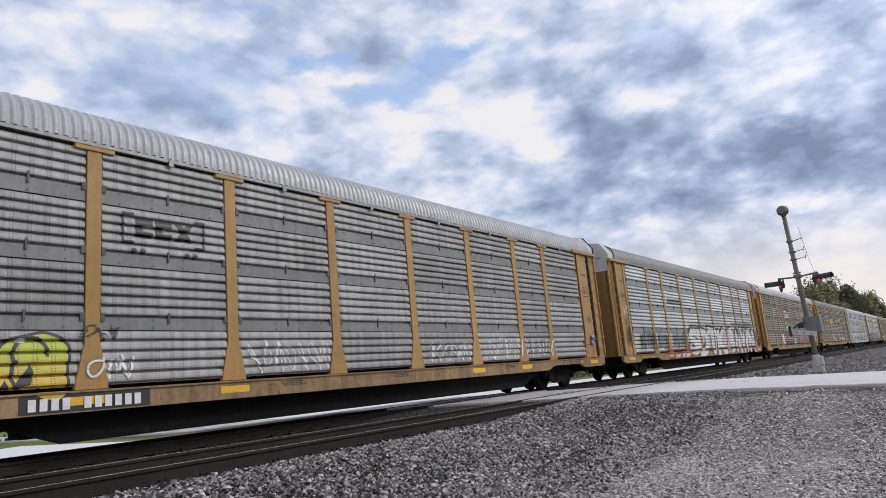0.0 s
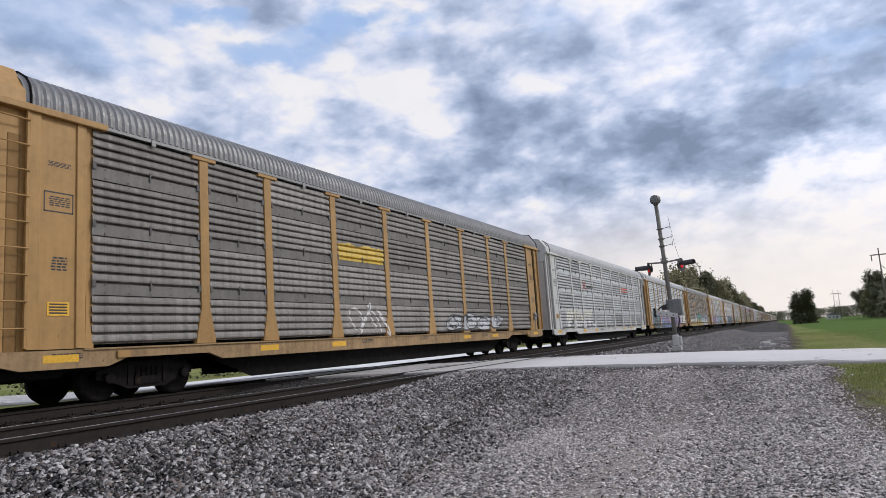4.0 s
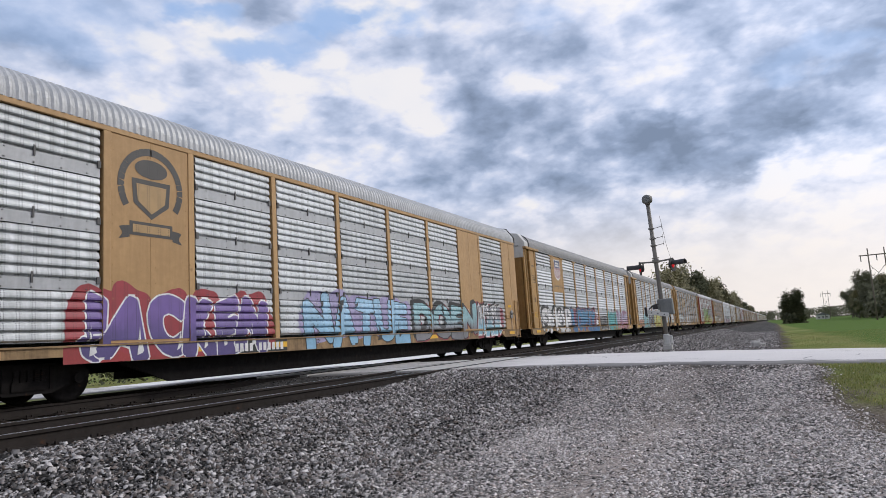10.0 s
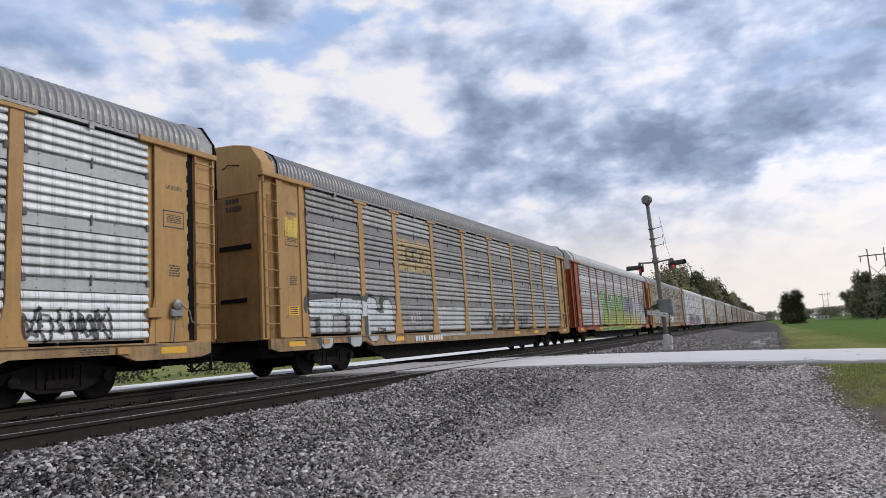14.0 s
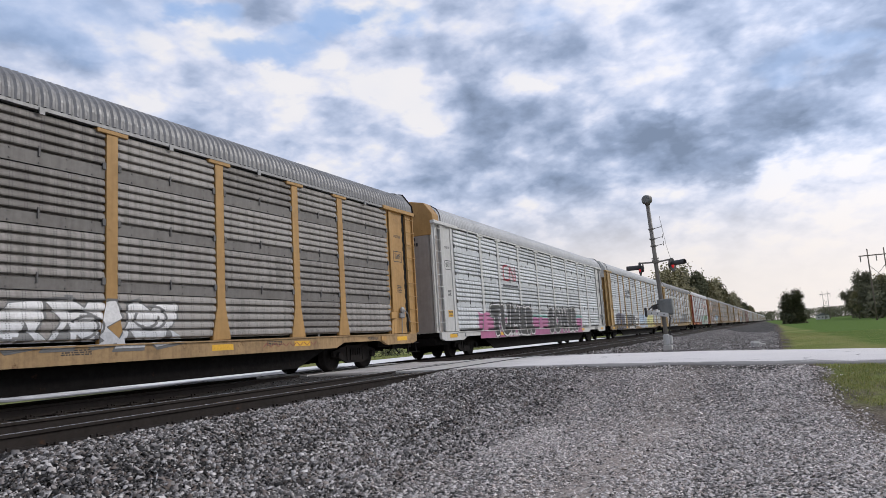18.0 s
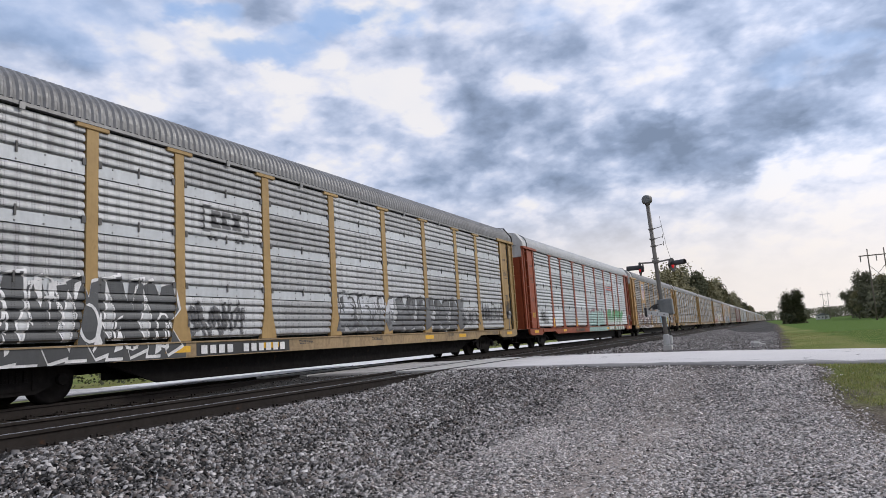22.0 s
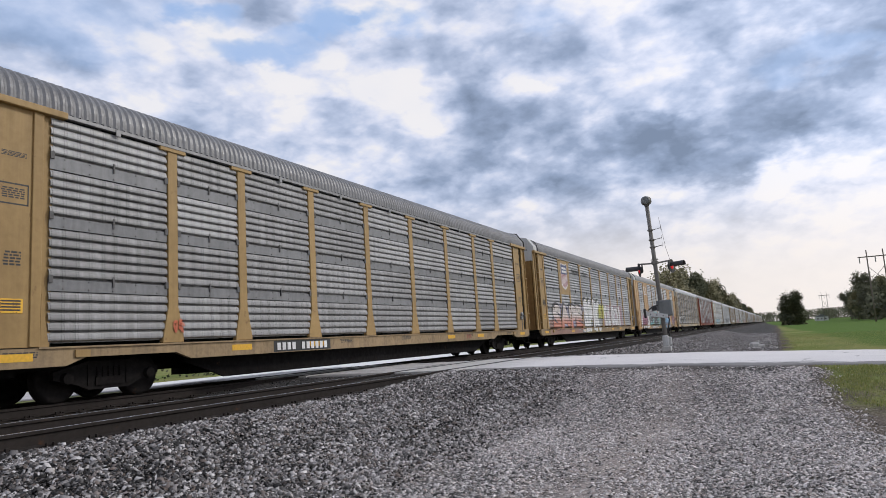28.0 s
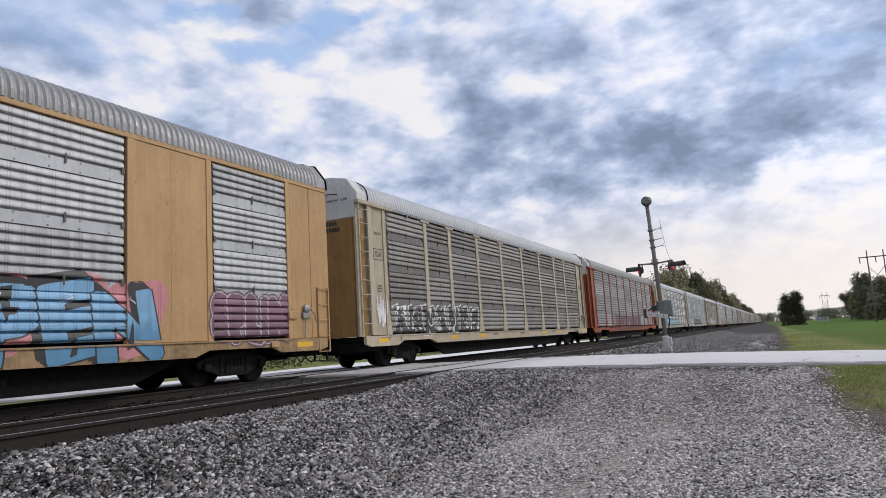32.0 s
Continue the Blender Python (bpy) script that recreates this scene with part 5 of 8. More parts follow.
def bracket_logo(car, box, color=INK):
    y0, y1, z0, z1 = box
    t, d = 0.045, 0.22
    zm = z0 + (z1 - z0) * 0.25
    sh = [rect(y0, y0 + t, zm, z1), rect(y0, y0 + d, z1 - t, z1), rect(y0, y0 + d, zm, zm + t), rect(y1 - t, y1, zm, z1), rect(y1 - d, y1, z1 - t, z1), rect(y1 - d, y1, zm, zm + t)]
    w = (y1 - y0 - 0.5) / 3
    for i in range(3):
        a = y0 + 0.25 + i * w
        b, e = zm + 0.12, z1 - 0.10
        if i == 2:
            sh += [ring([(a, e), (a + 0.14, e), (a + w, b), (a + w - 0.14, b)]), ring([(a, b), (a + 0.14, b), (a + w, e), (a + w - 0.14, e)])]
        else:
            sh += [rect(a, a + w * 0.85, e - 0.11, e), rect(a, a + w * 0.85, b, b + 0.11), rect(a, a + 0.14, b, e)]
    sh += [disc(y0 + 0.22 + q, z0 + 0.06, 0.055, 0.055, 12) for q in (0, 0.16)] + [disc(y1 - 0.22 - q, z0 + 0.06, 0.055, 0.055, 12) for q in (0, 0.16)]
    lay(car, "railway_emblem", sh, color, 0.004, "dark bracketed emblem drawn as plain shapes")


def shield_logo(car, box):
    y0, y1, z0, z1 = box
    def shield(g):
        cy, w, h = (y0 + y1) / 2, (y1 - y0) / 2 + g, z1 - z0
        half = [(0, 1.0), (0.35, 0.965), (0.72, 1.03), (1.0, 0.93), (0.90, 0.72), (1.0, 0.42), (0.92, 0.20), (0.55, 0.07), (0, -0.02)]
        pts = [(cy + w * a, z0 + h * b + (g if b > 0.5 else -g)) for a, b in half] + [(cy - w * a, z0 + h * b + (g if b > 0.5 else -g)) for a, b in half[-2:0:-1]]
        return ring(pts)
    lab = "striped railway shield drawn as plain shapes"
    lay(car, "emblem_border", [shield(0.05)], CHALK, 0.0, lab, flat=1.5005)
    lay(car, "emblem_field", [shield(0.0)], (0.70, 0.62, 0.62), 0.002, lab, flat=1.5005)
    zs = z0 + (z1 - z0) * 0.60
    inner = shield(0.0)
    lay(car, "emblem_field", [inner], (0.035, 0.05, 0.16), 0.004, lab, zmin=zs, flat=1.5005)
    w = (y1 - y0) / 11
    for i in range(0, 11, 2):
        a = y0 + i * w
        zb = z0 + (z1 - z0) * (0.05 + 0.13 * (abs(i - 5) / 5) ** 2)
        lay(car, "emblem_stripe", [rect(a + 0.02, a + w, zb, zs)], (0.26, 0.03, 0.05), 0.004, lab, flat=1.5005)
    bars = [rect(y0 + 0.22, y1 - 0.22, zs + (z1 - zs) * f, zs + (z1 - zs) * (f + 0.22)) for f in (0.16, 0.50)]
    lay(car, "emblem_detail", bars, CHALK, 0.006, lab, flat=1.5005)


def wave_logo(car, box, color, lift=0.004, flat=None):
    """A continuous rounded ribbon emblem."""
    y0, y1, z0, z1 = box
    w, t = y1 - y0, 0.055
    u = [(0.36, 0.95), (0.10, 0.95), (0.02, 0.75), (0.02, 0.25), (0.10, 0.06), (0.44, 0.06), (0.52, 0.15), (0.55, 0.92), (0.60, 0.95), (0.86, 0.08), (0.93, 0.06), (0.97, 0.15), (0.98, 0.98)]
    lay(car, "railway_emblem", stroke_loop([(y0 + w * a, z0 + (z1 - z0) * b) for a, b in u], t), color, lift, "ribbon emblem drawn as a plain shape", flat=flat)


# ---------- one car, built from its parts ----------
def lettering(text, width, x, y, z):
    """Words standing on an end face that looks along -y, a plain sheet of letters."""
    v, f = [], []
    for sh in fit_word(text, (-width / 2, width / 2, 0.0, 0.085), 0.0, 0.012):
        a, b = sh[:, 0], sh[:, 1]
        cuts = sorted({round(float(q), 4) for q in sh[..., 1].ravel()})
        for z0, z1 in zip(cuts, cuts[1:]):
            if z1 - z0 < 0.001:
                continue
            zm = (z0 + z1) / 2
            k = (a[:, 1] > zm) != (b[:, 1] > zm)
            c = np.sort(a[k, 0] + (zm - a[k, 1]) / (b[k, 1] - a[k, 1]) * (b[k, 0] - a[k, 0]))
            for i in range(0, len(c) - 1, 2):
                n = len(v)
                v += [(x + c[i], y, z + z0), (x + c[i + 1], y, z + z0), (x + c[i + 1], y, z + z1), (x + c[i], y, z + z1)]
                f.append((n, n + 1, n + 2, n + 3))
    me = bpy.data.meshes.new("lettering")
    me.from_pydata(v, [], f)
    return me


CAR_MESH["warning"] = lettering("EXCESS HEIGHT CAR", 1.25, 0.55, -13.389, 5.18)
CAR_MESH["slot"] = boxes((0.12, 1.12, -13.42, -13.36, 3.24, 3.36))
CAR_MESH["low_slot"] = boxes((0.12, 0.95, -13.41, -13.36, 1.92, 2.02))
CAR_MESH["end_number"] = boxes(*[(0.34 + 0.105 * i, 0.41 + 0.105 * i, -13.398, -13.385, 4.44, 4.56) for i in range(4)], *[(0.34 + 0.105 * i, 0.41 + 0.105 * i, -13.398, -13.385, 4.24, 4.36) for i in range(5)])
CAR_MESH["notice"] = bevelled(boxes((1.474, 1.484, -12.44, -12.04, 1.56, 1.80)), 0.004)
CAR_MESH["notice_lines"] = boxes(*[(1.4845, 1.4865, -12.40, -12.08, 1.60 + 0.05 * i, 1.625 + 0.05 * i) for i in range(4)])
CAR_MESH["seam"] = merged(boxes((-0.045, 0.045, -13.398, -13.36, 1.0, 4.9), (-0.03, 0.03, -13.392, -13.36, 4.9, 5.92)), tube([(0.25, -13.40, 5.38), (0.5, -13.44, 5.45), (0.8, -13.40, 5.40)], 0.012, 6))

def railcar(frame_mat, panel_mat, roof_mat, label, cap_mat=None, end_mat=None, plain_bays=(), plate_bays=(), band_mat=BAND_GREY, detail=True, slots=False, group="cars of the train"):
    car = new("autorack_railcar")
    tagged(car, label, "railcar", group)
    PLAIN[car.name] = tuple(plain_bays)
    end_mat = end_mat or frame_mat
    P = lambda name, key, mat, label="", **kw: part(name, CAR_MESH[key], mat, car, label, **kw)
    P("roof", "roof", roof_mat, "ribbed metal roof")
    P("top_rail", "flush_rail" if plain_bays else "rail", frame_mat if plain_bays else GALV_BARE if frame_mat is not WHITE else WHITE)
    P("side_sill", "sill", TAN_GRIMY if frame_mat in (TAN, TAN_CLEAN) else DULL_GRIMY if frame_mat is TAN_DULL else frame_mat)
    P("far_side", "far", panel_mat, "corrugated far side")
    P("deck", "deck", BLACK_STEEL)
    # beam plates hang low and near black to fill the shaded band below the sill
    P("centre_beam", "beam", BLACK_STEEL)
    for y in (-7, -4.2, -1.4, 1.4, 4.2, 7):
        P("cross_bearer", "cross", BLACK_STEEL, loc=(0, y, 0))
    for i in range(9):
        yc = (BAYS[i] + BAYS[i + 1]) / 2
        if i in plain_bays:
            part("plain_panel", FLAT_PANEL[i], frame_mat, car, "smooth painted steel panel", loc=(0, yc, 0))
            continue
        for j in range(4):
            q = part("side_panel", SHEET_MESH[i, j], panel_mat, car, loc=(0, yc, 0))
            if j < 3:
                part("flat_band", BAND_MESH[i, j], band_mat, q)
        if detail:
            tagged(part("rivets", RIVETS[i], RIVET_STEEL, car, loc=(0, yc, 0)), kind="stuff")
        if i in plate_bays:
            part("emblem_plate", FLAT_PLATE[i], frame_mat, car, "smooth painted emblem plate", loc=(0, yc, 0))
    flush = bool(plain_bays)
    for y in POSTS:
        q = P("side_post", "slim_post" if flush else "post", frame_mat, loc=(0, y, 0))
        if not flush:
            part("post_cap", CAR_MESH["cap"], frame_mat, q)
    for y in (-11.665, 11.665) if flush else ():
        P("side_post", "slim_post", frame_mat, loc=(0, y, 0))
    for w in ("near", "rear"):
        P("end_plate", ("flush_plate_" if flush else "plate_") + w, frame_mat)
        if not flush:
            P("end_post", "inner_post_" + w, frame_mat)
            P("corner_post" if w == "near" else "door_slot", "corner_post_" + w, frame_mat if w == "near" else BLACK_STEEL)
        P("ladder", ("short_ladder_" if flush else "ladder_") + w, frame_mat)
        d = P("end_door", "door_" + w, end_mat)
        part("end_cap", CAR_MESH["cap_" + w], (cap_mat or WHITE) if w == "near" else roof_mat, d, "pale painted end above the doors" if w == "near" else "")
        P("roof_lip", "lip_" + w, BLACK_STEEL, "dark rolled roof edge")
        if w == "near" and detail:
            part("door_seam", CAR_MESH["seam"], BLACK_STEEL, d, "black gap between the two end doors")
        if w == "near" and detail:
            for key in ("slot", "low_slot") if slots else ():
                part("door_slot", CAR_MESH[key], BLACK_STEEL, d, "black slot across the end door")
            tagged(part("end_number", CAR_MESH["end_number"], paint(INK), d, "end number as plain bars"), kind="stuff")
            if (cap_mat or WHITE) is WHITE:
                tagged(part("warning_lettering", CAR_MESH["warning"], paint(INK), d, "black warning lettering"), kind="stuff")
        if not flush:
            P("cornice", "cornice_" + w, frame_mat)
        P("coupler", "coupler_" + w, TRUCK_STEEL)
        P("air_hose", "hose", BLACK_STEEL, rot=(0, 0, 180) if w == "near" else None)
        P("step", "step", BLACK_STEEL) if w == "rear" else None
    for s in (-1, 1):
        tr = P("truck", "bolster", TRUCK_STEEL, "oily cast-steel bogie", loc=(0, s * 10.1, 0))
        for x in (-1.02, 1.02):
            part("side_frame", CAR_MESH["frame"], TRUCK_STEEL, tr, loc=(x, 0, 0), rot=(0, 0, 180) if x < 0 else None)
        tagged(part("springs", CAR_MESH["springs"], TRUCK_STEEL, tr, loc=(1.02, 0, 0)), kind="stuff")
        # one solid near-black block closes the dark space between the wheels
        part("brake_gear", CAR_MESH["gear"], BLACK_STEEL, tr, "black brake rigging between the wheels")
        for y in (-0.88, 0.88):
            part("axle", CAR_MESH["axle"], TRUCK_STEEL, tr, loc=(0, y, 0.42))
            for x in (-0.752, 0.752):
                part("wheel", CAR_MESH["wheel"], TRUCK_STEEL, tr, loc=(x, y, 0.42), rot=(0, 0, 180) if x > 0 else None)
    if detail:
        P("hand_brake", "brake", GALV_BARE, "grimy hand brake wheel and lever")
        P("brake_box", "brake_box", frame_mat)
        if not flush:
            q = P("notice", "notice", paint(YELLOW), "small yellow notice plate")
            tagged(part("notice_lines", CAR_MESH["notice_lines"], paint(INK), q, "lines of small dark print"), kind="stuff")
        tagged(P("stencil", "stencil", paint(INK), "small unreadable stencilled notices"), kind="stuff")
        for y in (-12.2, -7.0, -4.2, 4.2, 7.0, 12.2):
            P("yellow_mark", "yellow", paint(YELLOW), "yellow reflective strip", loc=(0, y, 0))
        for y in (-11.0, 11.0):
            P("lifting_pad", "lift", frame_mat, loc=(0, y, 0))
    return car

# ---------- the train, car by car ----------
TRAIN = {}
tanl = "tan-framed autorack railcar with "
TEAL, SKY, NAVY, LIME, PINK = (0.05, 0.30, 0.30), (0.26, 0.50, 0.62), (0.025, 0.035, 0.10), (0.45, 0.50, 0.05), (0.55, 0.14, 0.30)
PURPLE, LAV, RED, DARKTEAL, SLATE = (0.17, 0.10, 0.33), (0.38, 0.36, 0.58), (0.40, 0.03, 0.04), (0.025, 0.075, 0.095), (0.07, 0.075, 0.085)
GOLD, CREAM, MINT, BLUE, GREEN = (0.62, 0.42, 0.05), (0.70, 0.68, 0.58), (0.20, 0.46, 0.42), (0.06, 0.20, 0.50), (0.07, 0.32, 0.12)
MAROON, ROSE, SALMON, SILVER = (0.13, 0.025, 0.04), (0.55, 0.22, 0.25), (0.58, 0.27, 0.16), (0.52, 0.53, 0.55)


def car_csx_grey():
    c = railcar(TAN, GALV_DULL, ROOF_SILVER, tanl + "grey corrugated panels and faint white graffiti", end_mat=TAN_DARK, band_mat=BAND_DULL)
    bracket_logo(c, (-6.42, -4.79, 3.28, 4.02))
    piece(c, 2, (-9.3, -7.2, 0.9, 2.0), 1, LIME, INK, GOLD)
    scribble(c, (-7.1, -6.45, 1.78, 2.03), INK, 2, 3, 0.02)
    scribble(c, (-7.0, -6.25, 1.15, 1.55), CHALK, 3, 3)
    scribble(c, (-3.9, -1.7, 1.1, 1.8), CHALK, 4, 7, 0.018)
    scribble(c, (1.9, 4.0, 1.15, 1.7), CHALK, 5, 6, 0.02)
    scribble(c, (4.8, 9.0, 1.1, 1.85), CHALK, 6, 10, 0.02)
    number_bars(c, -7.85, -6.05, INK)
    return c


def car_white_piece():
    c = railcar(TAN, GALV_LIGHT, ROOF_MID, tanl + "pale galvanised panels and white outlined graffiti", end_mat=TAN_DARK)
    lay(c, "railway_emblem", [rect(-6.4 + i * 0.3, -6.2 + i * 0.3, 3.42, 3.72) for i in range(8)] , (0.10, 0.10, 0.11), 0.004, "dark name as plain bars")
    for i, (a, b) in enumerate(((-11.0, -8.95), (-8.6, -7.1), (-6.4, -4.0))):
        scribble(c, (a, b, 1.1, 2.1), INK, 10 + i, 7, 0.026, "black spray-paint tags")
    throwup(c, "SDTK", (-3.6, 3.7, 0.72, 2.25), CHALK, INK, None, INK, None, None, 12, 0.2, 0.085, 0.028)
    wavy(c, -3.6, 3.8, 2.36, (0.07, 0.06, 0.06), 12)
    wavy(c, 4.4, 11.4, 2.36, (0.07, 0.06, 0.06), 13)
    patch(c, (1.2, 4.4, 0.95, 2.35), (0.62, 0.46, 0.48), "faded pink paint haze", 0.0002, 7)
    throwup(c, "BAWN", (4.5, 11.3, 0.72, 2.28), CHALK, INK, (0.66, 0.56, 0.60), INK, None, None, 13, 0.6, 0.09, 0.035)
    scribble(c, (5.4, 11.2, 2.35, 2.72), (0.09, 0.06, 0.07), 16, 9, 0.026)
    patch(c, (11.9, 12.6, 0.70, 2.1), (0.22, 0.05, 0.06), "faded maroon haze", 0.0002, 9)
    patch(c, (-7.4, -3.4, 0.67, 1.15), (0.30, 0.03, 0.04), "red spray-painted patch")
    number_bars(c, -6.4, -4.1)
    scribble(c, (-12.45, -11.95, 1.35, 2.35), INK, 14, 4, 0.016)
    scribble(c, (-12.5, -12.0, 2.7, 3.2), CHALK, 15, 3, 0.02)
    return c


def car_maroon_emblem():
    c = railcar(TAN, GALV_DARK, ROOF_SILVER, tanl + "sooty brown-grey panels and a maroon emblem plate", slots=True, end_mat=TAN_DARK, band_mat=BAND_SOOT)
    m = (0.085, 0.022, 0.022)
    lay(c, "emblem_plate", [rect(-4.03, -1.6, 3.05, 4.2)], m, 0.004, "maroon emblem field")
    bars = [rect(-3.95, -1.95, 3.32 + i * 0.13, 3.40 + i * 0.13) for i in range(3)]
    a = np.linspace(-0.2, 3.6, 16)
    arc = [(-1.98 + 0.30 * math.cos(q), 3.62 + 0.26 * math.sin(q)) for q in a]
    lay(c, "emblem_detail", bars + stroke_loop(arc, 0.045) + [rect(-3.85 + i * 0.17, -3.73 + i * 0.17, 3.78, 3.98) for i in range(7)], CHALK, 0.007, "white wheel and track emblem as plain shapes")
    piece(c, 6, (-5.6, -1.5, 1.0, 1.9), 21, ROSE, INK, (0.10, 0.09, 0.09), shadow=(0.05, 0.05, 0.055), shine=False)
    scribble(c, (-1.6, -0.3, 0.95, 1.7), CHALK, 22, 6, 0.035)
    scribble(c, (-0.6, 1.3, 1.3, 2.3), CHALK, 24, 4, 0.02)
    throwup(c, "SENGO", (1.55, 4.05, 0.98, 2.0), (0.46, 0.25, 0.27), INK, (0.30, 0.15, 0.16), (0.06, 0.05, 0.055), None, None, 25, 0.0, 0.08, 0.05)
    throwup(c, "DEMAOH", (4.4, 8.8, 1.08, 2.0), (0.40, 0.22, 0.24), INK, (0.26, 0.14, 0.15), None, None, (0.06, 0.05, 0.055), 26, 0.0, 0.07, 0.05)
    scribble(c, (10.9, 11.6, 1.1, 2.1), CHALK, 27, 5, 0.03)
    for b in ((-3.6, -2.85, 2.25, 2.6), (-2.4, -1.8, 2.1, 2.35), (-6.4, -5.3, 1.1, 1.9)):
        patch(c, b, CHALK, "white painted box", 0.003, 4)
    patch(c, (-9.0, -1.0, 0.67, 0.97), (0.28, 0.13, 0.11), "pinkish painted sill", 0.0004, 8)
    return c


def car_brown_plain():
    c = railcar(TAN, GALV_DARK, ROOF_GREY, tanl + "sooty brown-grey panels", cap_mat=TAN, end_mat=TAN_DARK, band_mat=BAND_SOOT)
    scribble(c, (-3.6, -1.6, 1.0, 2.0), CHALK, 31, 4, 0.03)
    piece(c, 4, (2.5, 8.0, 1.1, 1.7), 32, SILVER, INK, shine=False)
    patch(c, (-4.0, -1.6, 3.2, 3.7), GOLD, "yellow emblem plate", 0.003, 3)
    return c


def car_white_frame():
    c = railcar(WHITE, GALV_MID, ROOF_SILVER, "white-framed autorack railcar with galvanised panels and line graffiti", band_mat=BAND_PALE)
    lay(c, "orange_stripe", [rect(4.45, 6.75, 3.80, 3.92), rect(4.45, 6.75, 3.60, 3.72)], (0.62, 0.10, 0.04), 0.004, "two orange stripes")
    lay(c, "dark_stripe", [rect(4.45, 6.75, 3.50, 3.55)], INK, 0.004, "dark stripe")
    word(c, "PENT.", (-10.4, -4.4, 0.95, 2.05), CREAM, CHALK, CHALK, 0.05, 0.05)
    scribble(c, (-10.4, -4.4, 0.95, 2.1), INK, 41, 6, 0.015)
    scribble(c, (-1.9, 1.4, 0.8, 2.2), INK, 42, 7, 0.014)
    scribble(c, (1.7, 6.6, 0.8, 2.2), INK, 43, 9, 0.014)
    scribble(c, (9.3, 10.8, 1.1, 1.7), INK, 44, 4, 0.016)
    lay(c, "red_cross", stroke_loop([(-6.6, 3.35), (-5.8, 3.9)], 0.06) + stroke_loop([(-6.6, 3.9), (-5.8, 3.35)], 0.06), (0.40, 0.04, 0.06), 0.006, "red cross emblem")
    lay(c, "name_line", [rect(-5.6 + i * 0.2, -5.47 + i * 0.2, 3.5, 3.66) for i in range(8)], INK, 0.006, "dark name as plain bars")
    lay(c, "stencil_words", fit_word("* LD LMT 80000", (-3.6, -2.2, 0.78, 0.88)), INK, 0.003, "stencilled load limit")
    return c


def car_blue_red():
    c = railcar(TAN, GALV_LIGHT, ROOF_SILVER, tanl + "bright panels and teal and blue graffiti", end_mat=TAN_DARK, band_mat=BAND_SOFT)
    bracket_logo(c, (-6.25, -4.75, 3.28, 4.05), (0.09, 0.09, 0.10))
    throwup(c, "KEXOE", (-11.0, -7.0, 0.70, 2.12), DARKTEAL, (0.50, 0.62, 0.66), (0.016, 0.045, 0.055), None, None, DARKTEAL, 51, 0.0, 0.10, 0.022)
    throwup(c, "AELUS", (-6.1, -0.8, 0.72, 2.12), (0.36, 0.38, 0.62), (0.06, 0.02, 0.05), (0.08, 0.24, 0.48), (0.12, 0.03, 0.07), (0.52, 0.09, 0.06), None, 52, 0.7, 0.08, 0.03, CHALK)
    piece(c, 3, (-0.1, 2.7, 0.72, 2.05), 53, (0.42, 0.36, 0.38), (0.16, 0.08, 0.10), (0.38, 0.24, 0.24), shine=False)
    piece(c, 5, (2.8, 7.2, 0.72, 2.05), 55, (0.28, 0.22, 0.44), (0.09, 0.06, 0.13), (0.24, 0.18, 0.38), shine=False)
    scribble(c, (-0.1, 3.6, 2.0, 2.5), INK, 54, 6, 0.02)
    patch(c, (-8.0, 1.0, 0.67, 0.98), (0.06, 0.12, 0.26), "blue painted sill", 0.0003, 5)
    number_bars(c, -6.5, -4.7, None, INK)
    return c


def car_yellow_piece():
    c = railcar(TAN, GALV_DARK, ROOF_GREY, tanl + "sooty panels and yellow, teal and lavender graffiti", end_mat=TAN_DARK, band_mat=BAND_SOOT)
    patch(c, (-6.75, -4.35, 3.2, 3.95), (0.45, 0.26, 0.12), "tan emblem plate", 0.002, 3)
    wave_logo(c, (-6.2, -4.9, 3.4, 3.75), (0.05, 0.045, 0.04), 0.006)
    piece(c, 4, (-11.4, -4.6, 0.70, 1.62), 61, CREAM, INK, GOLD, spiky=0.4, halo=CHALK, drop=INK)
    throwup(c, "EATO", (-4.0, 0.85, 0.74, 2.25), (0.10, 0.44, 0.40), INK, (0.64, 0.48, 0.08), INK, None, CHALK, 62, 0.8, 0.085, 0.032)
    throwup(c, "UTI", (1.0, 2.15, 0.98, 1.95), (0.26, 0.30, 0.42), CHALK, (0.10, 0.12, 0.20), None, None, INK, 64, 0.2, 0.07, 0.035)
    throwup(c, "NEGE", (2.3, 8.6, 0.72, 2.15), (0.30, 0.33, 0.46), (0.62, 0.64, 0.74), (0.46, 0.50, 0.50), None, None, (0.16, 0.17, 0.44), 63, 0.6, 0.075, 0.022)
    word(c, "SYB", (-6.8, -4.75, 1.62, 2.28), CHALK, INK, None, 0.05, 0.05)
    patch(c, (1.7, 3.2, 0.68, 1.75), (0.20, 0.085, 0.045), "rusty red-brown paint", 0.0003, 6)
    patch(c, (-9.0, 2.0, 0.67, 0.98), GOLD, "yellow painted sill", 0.0003, 5)
    number_bars(c, -3.8, -2.6, CHALK, INK)
    lay(c, "white_cabinet", [rect(9.9, 10.4, 4.75, 5.0)], CHALK, 0.05, "pale cabinet under the eave")
    return c


